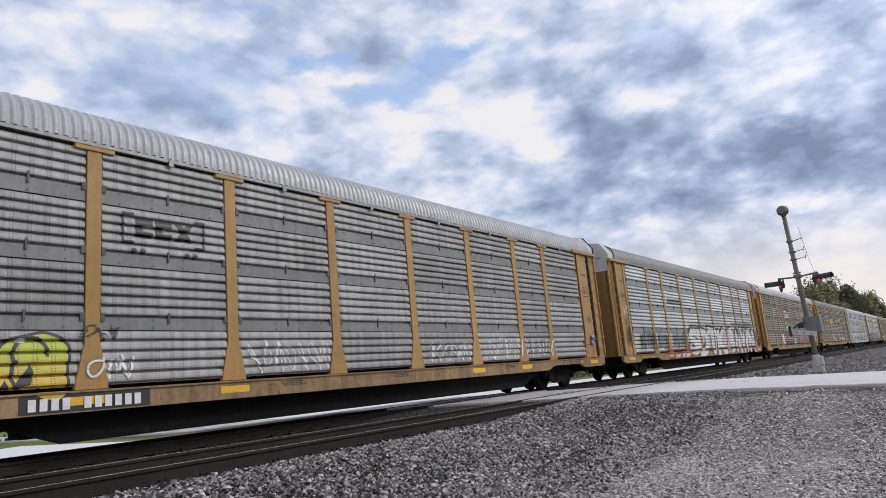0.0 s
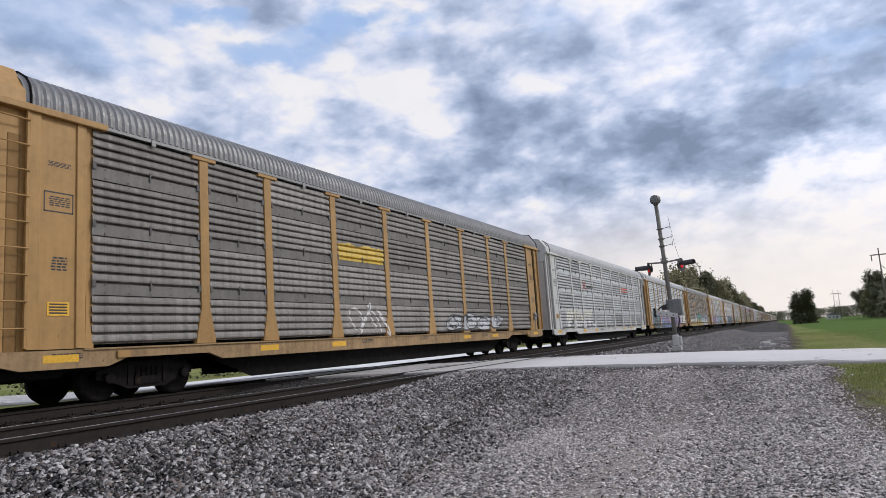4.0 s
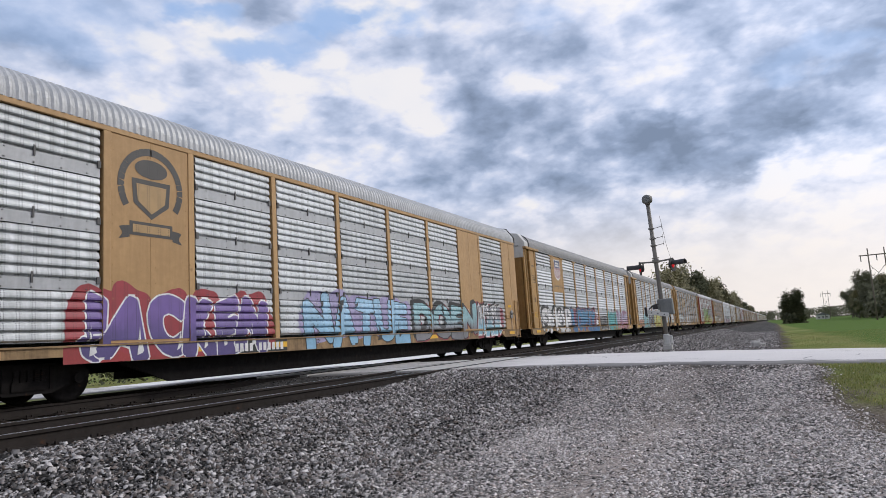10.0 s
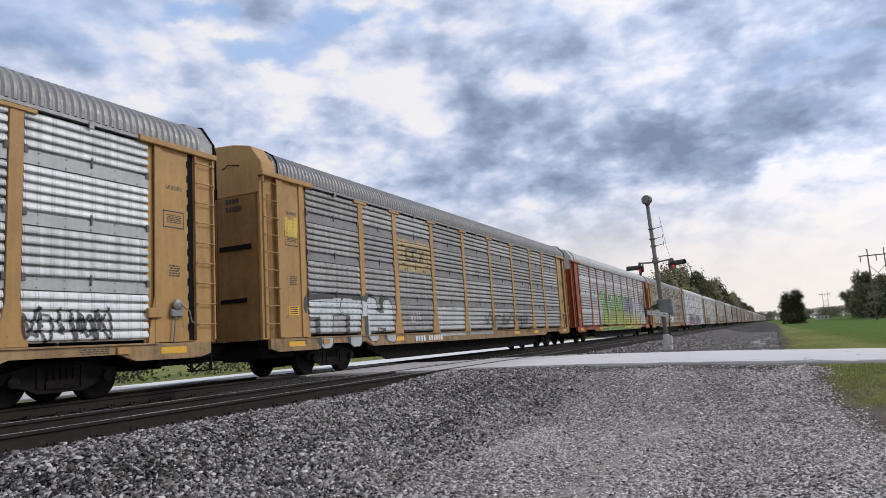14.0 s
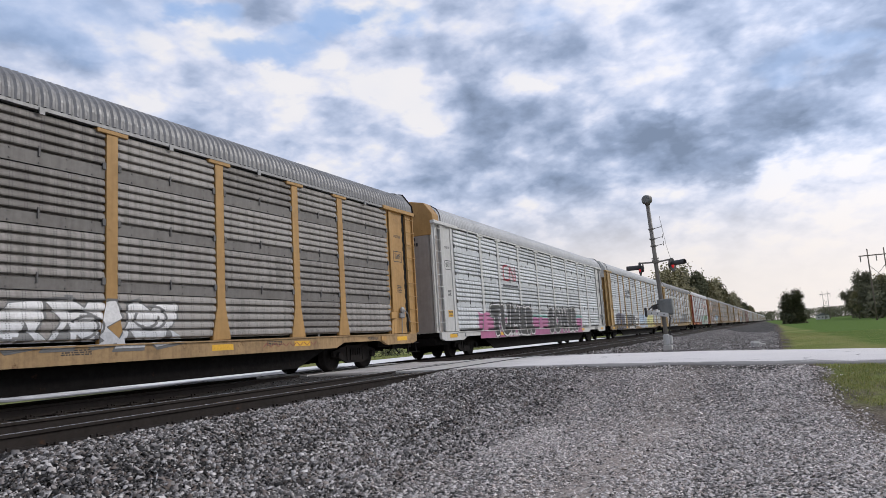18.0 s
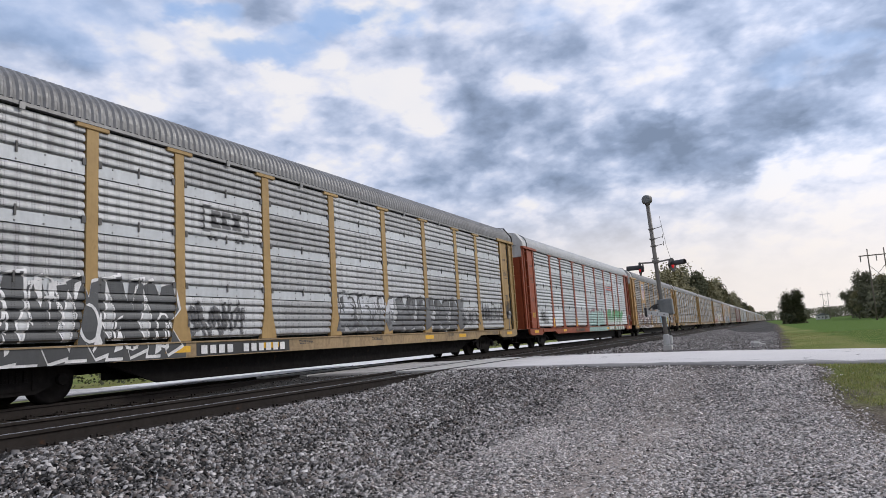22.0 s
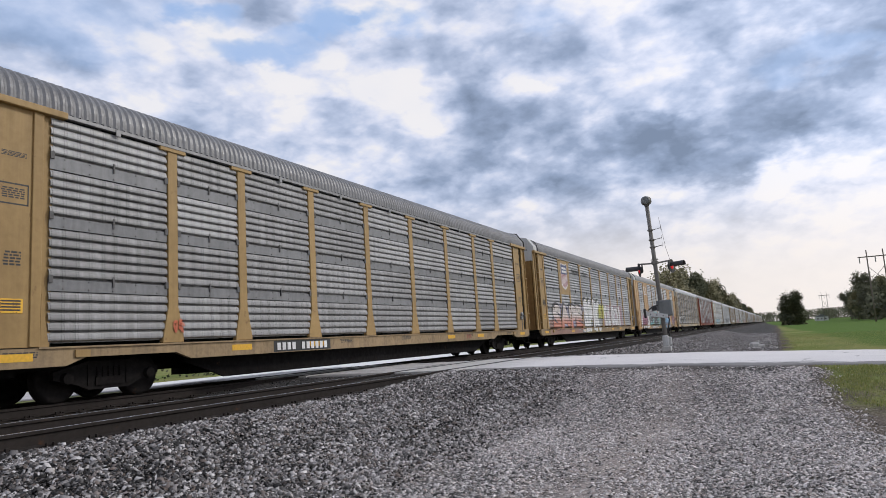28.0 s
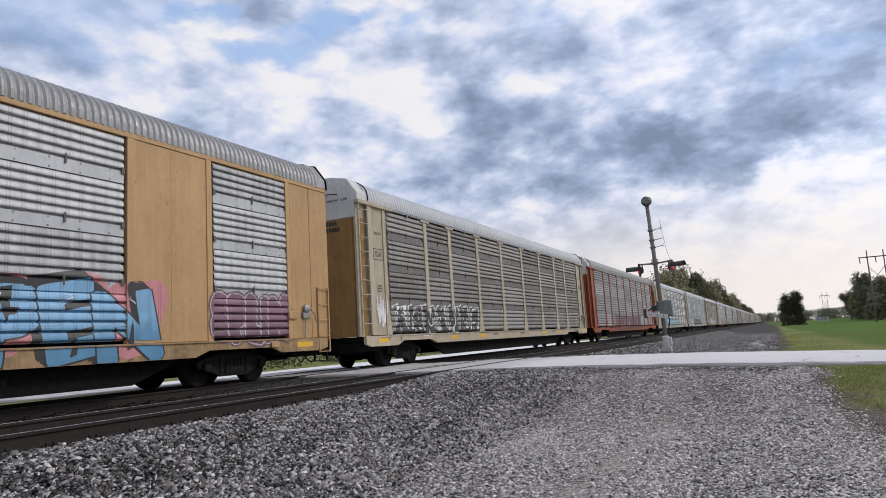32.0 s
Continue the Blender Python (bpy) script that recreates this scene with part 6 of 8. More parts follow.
def car_plain_bays(kind):
    blue = kind == "blue"
    c = railcar(TAN_CLEAN, GALV_LIGHT if blue else GALV_MID, ROOF_SILVER if blue else ROOF_MID, "tan autorack railcar with smooth tan bays and " + ("blue and purple graffiti" if blue else "teal and black graffiti"), plain_bays=(1, 7), cap_mat=TAN if blue else WHITE, band_mat=BAND_SOFT, end_mat=TAN_CLEAN if blue else WHITE)
    if blue:
        dk = (0.045, 0.040, 0.036)
        ringpts = [(-7.93 + 0.72 * math.cos(a), 4.10 + 0.74 * math.sin(a)) for a in np.linspace(-0.6, math.pi + 0.6, 26)]
        sh = stroke_loop(ringpts, 0.075) + [ring([(-8.40, 4.25), (-7.46, 4.25), (-7.50, 3.75), (-7.93, 3.45), (-8.36, 3.75)]), rect(-8.45, -7.41, 3.10, 3.38), ring([(-8.70, 3.0), (-8.45, 3.05), (-8.45, 3.28), (-8.70, 3.25), (-8.60, 3.12)]), ring([(-7.16, 3.0), (-7.41, 3.05), (-7.41, 3.28), (-7.16, 3.25), (-7.26, 3.12)]), disc(-7.93, 4.48, 0.40, 0.20)]
        lay(c, "railway_emblem", sh, dk, 0.002, "dark round crest drawn as plain shapes", flat=1.4945)
        lay(c, "emblem_field", [ring([(-8.30, 4.15), (-7.56, 4.15), (-7.60, 3.80), (-7.93, 3.56), (-8.26, 3.80)]), rect(-8.38, -7.48, 3.16, 3.32)], (0.40, 0.25, 0.10), 0.006, "tan crest field", flat=1.4945)
        throwup(c, "JACKEN", (-9.5, -4.6, 0.70, 1.92), PURPLE, CHALK, (0.085, 0.06, 0.20), None, (0.32, 0.03, 0.04), None, 71, 0.7, 0.085, 0.028)
        throwup(c, "NATUE", (-3.1, 2.4, 0.70, 2.05), (0.34, 0.54, 0.70), INK, (0.22, 0.42, 0.58), None, (0.34, 0.30, 0.48), None, 72, 0.8, 0.075, 0.028, CHALK)
        throwup(c, "DOEN", (2.9, 8.2, 0.75, 2.0), (0.30, 0.50, 0.54), INK, (0.20, 0.20, 0.22), INK, None, (0.26, 0.03, 0.05), 73, 0.6, 0.075, 0.03, CHALK)
        piece(c, 3, (8.3, 11.0, 0.72, 2.05), 74, (0.24, 0.25, 0.27), CHALK, SKY, shadow=(0.26, 0.03, 0.05), spiky=0.6, drop=INK)
        patch(c, (-9.8, -6.0, 0.67, 0.98), (0.32, 0.03, 0.03), "red painted sill", 0.0003, 5)
        number_bars(c, -5.7, -4.0, INK)
        lay(c, "yellow_mark", [rect(11.95, 12.4, 2.0, 2.12)], YELLOW, 0.002, "yellow notice")
    else:
        wave_logo(c, (-8.7, -7.15, 4.2, 4.72), CHALK, 0.002, 1.4945)
        lay(c, "name_line", [rect(-8.72 + i * 0.155, -8.62 + i * 0.155, 3.95, 4.08) for i in range(10)], CHALK, 0.002, "white line of lettering as plain bars", flat=1.4945)
        lay(c, "name_line", [rect(-8.55, -8.45, 3.2 + 0.2 * i, 3.26 + 0.2 * i) for i in range(3)] + [rect(-7.3, -7.2, 3.2 + 0.2 * i, 3.26 + 0.2 * i) for i in range(3)], INK, 0.002, "small dark vent slots", flat=1.4945)
        throwup(c, "ACES", (-11.6, -7.0, 0.74, 2.28), CHALK, INK, None, (0.06, 0.02, 0.05), None, None, 211, 0.1, 0.09, 0.03)
        lay(c, "graffiti_cloud", letters(6, (-10.75, -8.15, 0.92, 1.98), 212, 0.0, 0.13), CHALK, 0.0090, "white scalloped border")
        lay(c, "graffiti_outline", letters(6, (-10.75, -8.15, 0.92, 1.98), 212, 0.0, 0.08), INK, 0.0105, "dark rim of the panel")
        lay(c, "graffiti_fill", letters(6, (-10.75, -8.15, 0.92, 1.98), 212, 0.0, 0.045), fade((0.20, 0.05, 0.09), (0.46, 0.18, 0.27), 0.9, 1.8), 0.0120, "pink and maroon panel")
        lay(c, "graffiti_detail", inner_strokes(6, (-10.75, -8.15, 0.92, 1.98), 212), (0.05, 0.012, 0.03), 0.0160, "dark inner lines")
        lay(c, "stencil_words", fit_word("RATS", (-8.25, -7.55, 1.86, 2.10)), INK, 0.0120, "small painted word", flat=1.515)
        patch(c, (-7.0, -1.0, 0.9, 2.0), (0.10, 0.42, 0.44), "turquoise graffiti background", 0.0005, 3)
        throwup(c, "Prier", (-6.6, -1.15, 0.78, 2.2), INK, CHALK, None, None, (0.10, 0.42, 0.44), None, 216, 0.0, 0.06, 0.04)
        scribble(c, (-0.6, 0.6, 0.75, 1.95), (0.03, 0.20, 0.20), 213, 5, 0.022)
        throwup(c, "ANPEN", (1.4, 7.5, 0.70, 2.05), (0.20, 0.42, 0.64), INK, (0.08, 0.24, 0.40), INK, (0.58, 0.22, 0.24), None, 214, 0.8, 0.075, 0.028, CHALK)
        throwup(c, "SPLIN", (9.0, 11.6, 0.95, 2.05), (0.20, 0.09, 0.13), (0.50, 0.40, 0.42), (0.13, 0.05, 0.08), None, None, (0.12, 0.06, 0.08), 215, 0.0, 0.10, 0.028)
        number_bars(c, -5.6, -3.6, INK)
    return c


def car_shield_bright():
    c = railcar(TAN, GALV_SOLID, ROOF_MID, tanl + "bright panels, a striped shield and dense graffiti", end_mat=TAN_DARK, plate_bays=(1,), band_mat=BAND_PUNCHED)
    shield_logo(c, (-8.45, -7.35, 3.75, 4.85))
    lay(c, "slogan", fit_word("BUILDING AMERICA", (-8.75, -7.1, 3.3, 3.42)), (0.10, 0.06, 0.03), 0.002, "slogan lettering", flat=1.5005)
    throwup(c, "SMOP", (-11.4, -5.8, 0.80, 2.05), CHALK, INK, None, INK, None, None, 81, 0.7, 0.06, 0.02)
    throwup(c, "LOPEY", (-5.5, 0.35, 0.70, 2.05), (0.035, 0.20, 0.36), (0.50, 0.26, 0.20), (0.02, 0.13, 0.30), (0.02, 0.06, 0.16), (0.22, 0.035, 0.05), None, 82, 0.3, 0.095, 0.022)
    scribble(c, (0.4, 1.5, 1.35, 1.9), (0.30, 0.05, 0.05), 83, 4, 0.03, "dark red drips of paint")
    throwup(c, "GASUR", (1.7, 4.15, 0.74, 1.72), INK, CHALK, None, None, None, INK, 86, 0.0, 0.085, 0.03)
    throwup(c, "LEMA", (4.4, 7.1, 0.72, 1.88), (0.08, 0.38, 0.38), (0.03, 0.14, 0.14), (0.07, 0.34, 0.36), None, (0.08, 0.34, 0.34), None, 84, 0.8, 0.07, 0.022)
    throwup(c, "VILNY", (7.2, 11.5, 0.72, 1.92), (0.36, 0.32, 0.48), CHALK, (0.34, 0.06, 0.09), None, (0.30, 0.14, 0.22), None, 85, 0.8, 0.05, 0.022)
    patch(c, (-1.0, 1.3, 0.67, 0.98), (0.04, 0.18, 0.40), "blue painted sill", 0.0003, 5)
    number_bars(c, -8.2, -6.2, INK)
    return c


def car_lime_piece():
    c = railcar(TAN, GALV_LIGHT, ROOF_MID, tanl + "weathered pale panels and turquoise and lime graffiti", end_mat=TAN_DARK, band_mat=BAND_SOFT)
    bracket_logo(c, (-6.25, -4.9, 3.2, 4.0), (0.06, 0.06, 0.065))
    piece(c, 3, (-11.4, -9.3, 0.70, 1.5), 91, SALMON, INK, shine=False)
    throwup(c, "GER", (-9.3, -6.55, 0.69, 1.98), (0.28, 0.48, 0.52), INK, (0.15, 0.34, 0.38), None, None, None, 92, 0.0, 0.10, 0.035)
    throwup(c, "CARE", (-6.3, -3.1, 0.72, 1.95), (0.022, 0.024, 0.045), CHALK, (0.03, 0.03, 0.05), None, None, (0.05, 0.05, 0.07), 93, 0.2, 0.10, 0.032)
    throwup(c, "LUKS", (-2.95, 0.85, 0.72, 1.95), (0.52, 0.50, 0.07), INK, (0.44, 0.40, 0.05), None, None, None, 94, 0.1, 0.105, 0.03)
    throwup(c, "KEPS", (1.55, 4.5, 0.86, 1.75), (0.34, 0.44, 0.09), (0.05, 0.07, 0.02), (0.38, 0.42, 0.12), None, None, None, 95, 0.0, 0.085, 0.028)
    scribble(c, (4.6, 8.4, 1.2, 1.8), INK, 96, 8, 0.018)
    scribble(c, (9.1, 10.7, 1.05, 1.7), INK, 97, 6, 0.02)
    patch(c, (-9.6, -6.0, 0.67, 0.98), (0.16, 0.36, 0.38), "turquoise painted sill", 0.0003, 5)
    number_bars(c, -5.9, -3.9, None, (0.45, 0.32, 0.16))
    return c


def car_emblem_plate():
    c = railcar(TAN, GALV_DULL, ROOF_GREY, tanl + "dull grey panels and grey-blue block graffiti", slots=True, cap_mat=TAN, band_mat=BAND_DULL, end_mat=TAN_DARK)
    patch(c, (-6.7, -4.4, 3.1, 4.2), (0.40, 0.29, 0.14), "tan emblem plate", 0.004, 3)
    bracket_logo(c, (-6.5, -4.6, 3.1, 4.0), (0.06, 0.05, 0.04))
    throwup(c, "TTH", (-11.6, -7.3, 0.72, 2.05), (0.50, 0.54, 0.55), (0.03, 0.032, 0.035), (0.40, 0.42, 0.43), (0.04, 0.045, 0.05), None, None, 101, 0.0, 0.11, 0.03)
    patch(c, (-4.0, -1.7, 0.85, 1.9), (0.44, 0.45, 0.45), "silver-grey painted block", 0.001, 6)
    patch(c, (-1.3, 1.2, 0.85, 1.85), (0.36, 0.37, 0.38), "grey painted block", 0.001, 7)
    scribble(c, (-6.1, -5.4, 1.3, 1.75), CHALK, 102, 4, 0.014)
    scribble(c, (0.5, 6.0, 1.1, 1.8), INK, 103, 9, 0.025)
    patch(c, (-12.5, -12.0, 3.6, 4.1), GOLD, "yellow notice", 0.002, 2)
    number_bars(c, -5.9, -3.8)
    return c


def car_orange(kind):
    green = kind == "green"
    c = railcar(ORANGE, GALV_LIGHT if not green else GALV_MID, ROOF_SILVER, "orange-framed autorack railcar with " + ("large green and purple graffiti" if green else "galvanised panels and mint graffiti"), cap_mat=WHITE, band_mat=BAND_PALE)
    if green:
        piece(c, 3, (-6.5, 1.4, 0.75, 3.3), 111, (0.16, 0.34, 0.07), INK, (0.34, 0.40, 0.04), spiky=0.7)
        piece(c, 3, (1.4, 5.4, 0.72, 3.3), 112, (0.20, 0.13, 0.36), INK, (0.55, 0.50, 0.05), shadow=(0.17, 0.32, 0.06), spiky=0.8)
        piece(c, 3, (5.4, 9.3, 0.75, 3.1), 113, SILVER, (0.20, 0.14, 0.34), (0.50, 0.46, 0.08), spiky=0.7)
        scribble(c, (8.9, 11.5, 2.0, 3.7), INK, 114, 4, 0.05, "large black spray-paint tag")
        patch(c, (-7.0, 5.0, 0.67, 0.98), (0.14, 0.28, 0.06), "green painted sill", 0.0003, 5)
    else:
        lay(c, "orange_stripe", [rect(4.7, 6.7, 3.83, 3.92), rect(4.7, 6.7, 3.63, 3.74)], (0.50, 0.10, 0.05), 0.004, "two orange stripes")
        lay(c, "dark_stripe", [rect(4.7, 6.7, 3.53, 3.57)], INK, 0.004, "dark stripe")
        scribble(c, (-11.3, -9.9, 1.2, 2.0), INK, 161, 5, 0.02)
        throwup(c, "OCHUOLD", (-1.1, 3.3, 0.70, 2.0), (0.34, 0.50, 0.46), (0.10, 0.14, 0.13), (0.30, 0.47, 0.43), None, (0.26, 0.10, 0.12), None, 162, 0.0, 0.12, 0.014)
        throwup(c, "GATK", (4.35, 10.1, 0.75, 2.15), (0.08, 0.34, 0.13), INK, (0.62, 0.64, 0.62), None, None, (0.16, 0.40, 0.20), 163, 0.3, 0.09, 0.026)
        patch(c, (-1.2, 4.2, 0.67, 0.98), (0.28, 0.44, 0.41), "mint painted sill", 0.0003, 5)
        patch(c, (4.2, 9.5, 0.67, 0.98), SLATE, "grey painted sill", 0.0003, 6)
        number_bars(c, -4.6, -2.6, None, INK)
    for y in (-8.95, -4.2):
        lay(c, "yellow_mark", [rect(y - 0.07, y + 0.07, 1.05, 1.55)], YELLOW, 0.003, "yellow reflective strip")
    return c


def car_brown_chrome():
    c = railcar(TAN, GALV_DARK, ROOF_GREY, tanl + "dark sooty panels and chrome-white graffiti", end_mat=TAN_DARK, band_mat=BAND_SOOT)
    piece(c, 4, (-11.4, -5.3, 1.05, 2.1), 121, (0.34, 0.36, 0.22), CHALK, (0.14, 0.16, 0.08), spiky=0.5)
    piece(c, 3, (-1.3, 3.0, 0.9, 1.8), 122, CHALK, (0.12, 0.12, 0.12), SILVER, spiky=0.4)
    patch(c, (-9.0, -5.0, 0.67, 0.98), (0.06, 0.07, 0.05), "dark painted sill", 0.0003, 5)
    number_bars(c, -5.0, -3.2)
    lay(c, "red_tag", stroke_loop([(5.5 + 0.14 * i, 0.78 + 0.10 * (i % 2)) for i in range(16)], 0.012), (0.24, 0.05, 0.03), 0.003, "red tag on the sill")
    return c


def car_white_words():
    c = railcar(WHITE, GALV_LIGHT, ROOF_SILVER, "white-framed autorack railcar with pink and black graffiti words", cap_mat=TAN, end_mat=weathered("grey_beige_end_paint", (0.36, 0.33, 0.30), (0.24, 0.21, 0.19), 0.65, 0.0, 6.0, 0.8), band_mat=BAND_PALE)
    wave_logo(c, (-6.4, -4.75, 3.25, 4.0), (0.45, 0.03, 0.06))
    lay(c, "name_line", [rect(-6.5 + i * 0.19, -6.37 + i * 0.19, 2.95, 3.08) for i in range(11)], (0.04, 0.04, 0.045), 0.006, "dark line of lettering as plain bars")
    patch(c, (-9.6, -7.7, 0.67, 1.75), (0.46, 0.13, 0.27), "pink painted block", 0.0004, 3)
    patch(c, (-7.7, 6.9, 0.67, 1.55), (0.40, 0.11, 0.25), "pink painted band", 0.0004, 4)
    patch(c, (-9.8, 7.0, 1.55, 1.68), (0.20, 0.42, 0.38), "mint painted edge", 0.0002, 5)
    throwup(c, "TUMER", (-8.2, -2.5, 0.76, 2.10), INK, CHALK, None, None, None, (0.035, 0.035, 0.037), 133, 0.0, 0.10, 0.045)
    throwup(c, "SOWER", (0.05, 5.8, 0.78, 2.10), INK, CHALK, None, None, None, (0.035, 0.035, 0.037), 134, 0.0, 0.10, 0.045)
    scribble(c, (-2.3, -0.2, 1.75, 2.05), INK, 131, 8, 0.013)
    scribble(c, (9.0, 10.4, 1.2, 1.6), INK, 132, 4, 0.014)
    number_bars(c, -6.3, -4.9, None, CHALK, 0.70, 0.84)
    return c


def car_black_piece():
    c = railcar(TAN_DULL, GALV_LIGHT, ROOF_SILVER, tanl + "pale panels and black, blue and yellow graffiti", end_mat=TAN_DARK, band_mat=BAND_PALE)
    st = [ring([(-6.55 + 0.06 * i, 3.95 - 0.09 * i), (-5.75 - 0.02 * i, 3.95 - 0.09 * i), (-5.78 - 0.02 * i, 3.90 - 0.09 * i), (-6.52 + 0.06 * i, 3.90 - 0.09 * i)]) for i in range(5)]
    st += [ring([(-5.5, 3.95), (-4.6, 3.95), (-4.45, 3.65), (-5.35, 3.65)]), rect(-6.6, -4.45, 3.35, 3.47)]
    lay(c, "railway_emblem", st, (0.03, 0.03, 0.035), 0.004, "dark striped emblem as plain shapes")
    throwup(c, "ETN", (-10.9, -7.75, 0.69, 1.9), (0.022, 0.018, 0.045), (0.46, 0.42, 0.58), (0.02, 0.018, 0.03), None, None, (0.02, 0.018, 0.035), 141, 0.2, 0.11, 0.022)
    throwup(c, "XOBSO", (-6.75, -3.15, 0.69, 1.9), INK, CHALK, None, None, None, INK, 142, 0.0, 0.11, 0.026)
    lay(c, "graffiti_cloud", letters(4, (-3.0, -1.25, 0.85, 1.8), 145, 0.0, 0.10), CHALK, 0.0002, "white cloud behind the letters")
    word(c, "TVX", (-2.75, -1.35, 1.08, 1.62), INK, None, None, 0.06, 0.05)
    throwup(c, "SMEUR", (-1.0, 2.85, 0.72, 1.92), (0.40, 0.52, 0.64), (0.04, 0.06, 0.10), (0.42, 0.48, 0.56), None, (0.58, 0.59, 0.60), None, 143, 0.0, 0.105, 0.022)
    throwup(c, "SOPOR", (2.95, 6.55, 0.72, 1.92), (0.64, 0.62, 0.22), (0.06, 0.06, 0.03), (0.56, 0.50, 0.18), None, (0.58, 0.59, 0.58), None, 144, 0.0, 0.105, 0.022)
    scribble(c, (7.2, 10.5, 1.1, 1.7), INK, 145, 6, 0.014)
    number_bars(c, -6.0, -4.0)
    return c


def car_grey_piece():
    c = railcar(TAN_DULL, GALV_MID, ROOF_GREY, tanl + "two-tone grey panels and dark grey graffiti", end_mat=TAN_DARK, band_mat=BAND_PALE)
    bracket_logo(c, (-6.25, -4.8, 3.2, 4.0), (0.05, 0.05, 0.055))
    piece(c, 5, (-11.0, -7.0, 0.69, 2.2), 151, (0.075, 0.078, 0.082), CHALK, (0.05, 0.052, 0.055), spiky=0.5, shine=False)
    scribble(c, (-6.7, -5.0, 1.1, 1.9), (0.06, 0.06, 0.065), 152, 7, 0.03)
    piece(c, 3, (-1.3, 1.9, 1.08, 2.2), 153, SILVER, (0.07, 0.07, 0.075), (0.14, 0.145, 0.15), spiky=0.4, shine=False)
    piece(c, 4, (1.9, 7.4, 1.08, 2.2), 154, (0.15, 0.155, 0.16), (0.05, 0.05, 0.055), (0.09, 0.09, 0.095), spiky=0.4, shine=False)
    patch(c, (-11.2, -6.8, 0.67, 0.98), (0.06, 0.06, 0.06), "dark painted sill", 0.0003, 5)
    number_bars(c, -6.4, -3.6, INK)
    scribble(c, (9.1, 11.55, 1.35, 2.15), INK, 155, 8, 0.028, "black spray-paint tag")
    scribble(c, (7.1, 8.8, 1.2, 1.9), INK, 156, 5, 0.02, "black spray-paint tag")
    scribble(c, (12.0, 12.55, 1.4, 2.3), INK, 157, 4, 0.026, "black spray-paint tag")
    return c


def car_shield_dark():
    c = railcar(TAN, GALV_DARK, ROOF_GREY, tanl + "sooty panels, a striped shield and maroon graffiti", end_mat=TAN_DARK, plate_bays=(1,), band_mat=BAND_SOOT)
    shield_logo(c, (-8.6, -7.25, 3.35, 4.80))
    piece(c, 7, (-11.4, -4.7, 0.69, 2.1), 171, (0.12, 0.035, 0.04), CHALK, (0.08, 0.03, 0.03), spiky=0.9, shine=False)
    scribble(c, (-3.4, 0.6, 0.8, 2.0), CHALK, 172, 9, 0.03)
    lay(c, "yellow_fill", [disc(2.7, 1.35, 0.5, 0.5), disc(4.2, 2.2, 0.5, 0.3), disc(5.3, 1.3, 0.5, 0.5), disc(6.5, 1.5, 0.25, 0.6), disc(1.0, 1.6, 0.2, 0.3)], (0.66, 0.58, 0.08), 0.0002, "yellow paint accents")
    throwup(c, "NAWT", (1.1, 6.35, 0.72, 2.35), (0.20, 0.44, 0.68), (0.03, 0.05, 0.12), (0.34, 0.54, 0.62), (0.05, 0.06, 0.14), None, None, 174, 0.5, 0.055, 0.03, CHALK)
    scribble(c, (7.5, 10.0, 1.1, 1.8), CHALK, 173, 5, 0.02)
    number_bars(c, -5.9, -3.9)
    lay(c, "slogan", fit_word("BUILDING", (-6.1, -4.4, 4.40, 4.66), 0.0, 0.04) + fit_word("AMERICA", (-3.9, -2.0, 4.40, 4.66), 0.0, 0.055), (0.012, 0.011, 0.010), 0.008, "black slogan lettering")
    return c


def car_grey_plain(seed):
    c = railcar(TAN_DULL, GALV_DULL, ROOF_GREY, tanl + "clean grey panels", end_mat=TAN_DARK, band_mat=BAND_DULL)
    scribble(c, (-9.0, -8.7, 1.2, 1.5), (0.55, 0.12, 0.05), seed, 2, 0.03)
    number_bars(c, -5.8, -3.7, INK)
    lay(c, "red_tag", [rect(5.6 + 0.16 * i, 5.70 + 0.16 * i, 0.74, 0.90) for i in range(3)], (0.22, 0.06, 0.03), 0.003, "red-brown letters on the sill as plain bars")
    return c


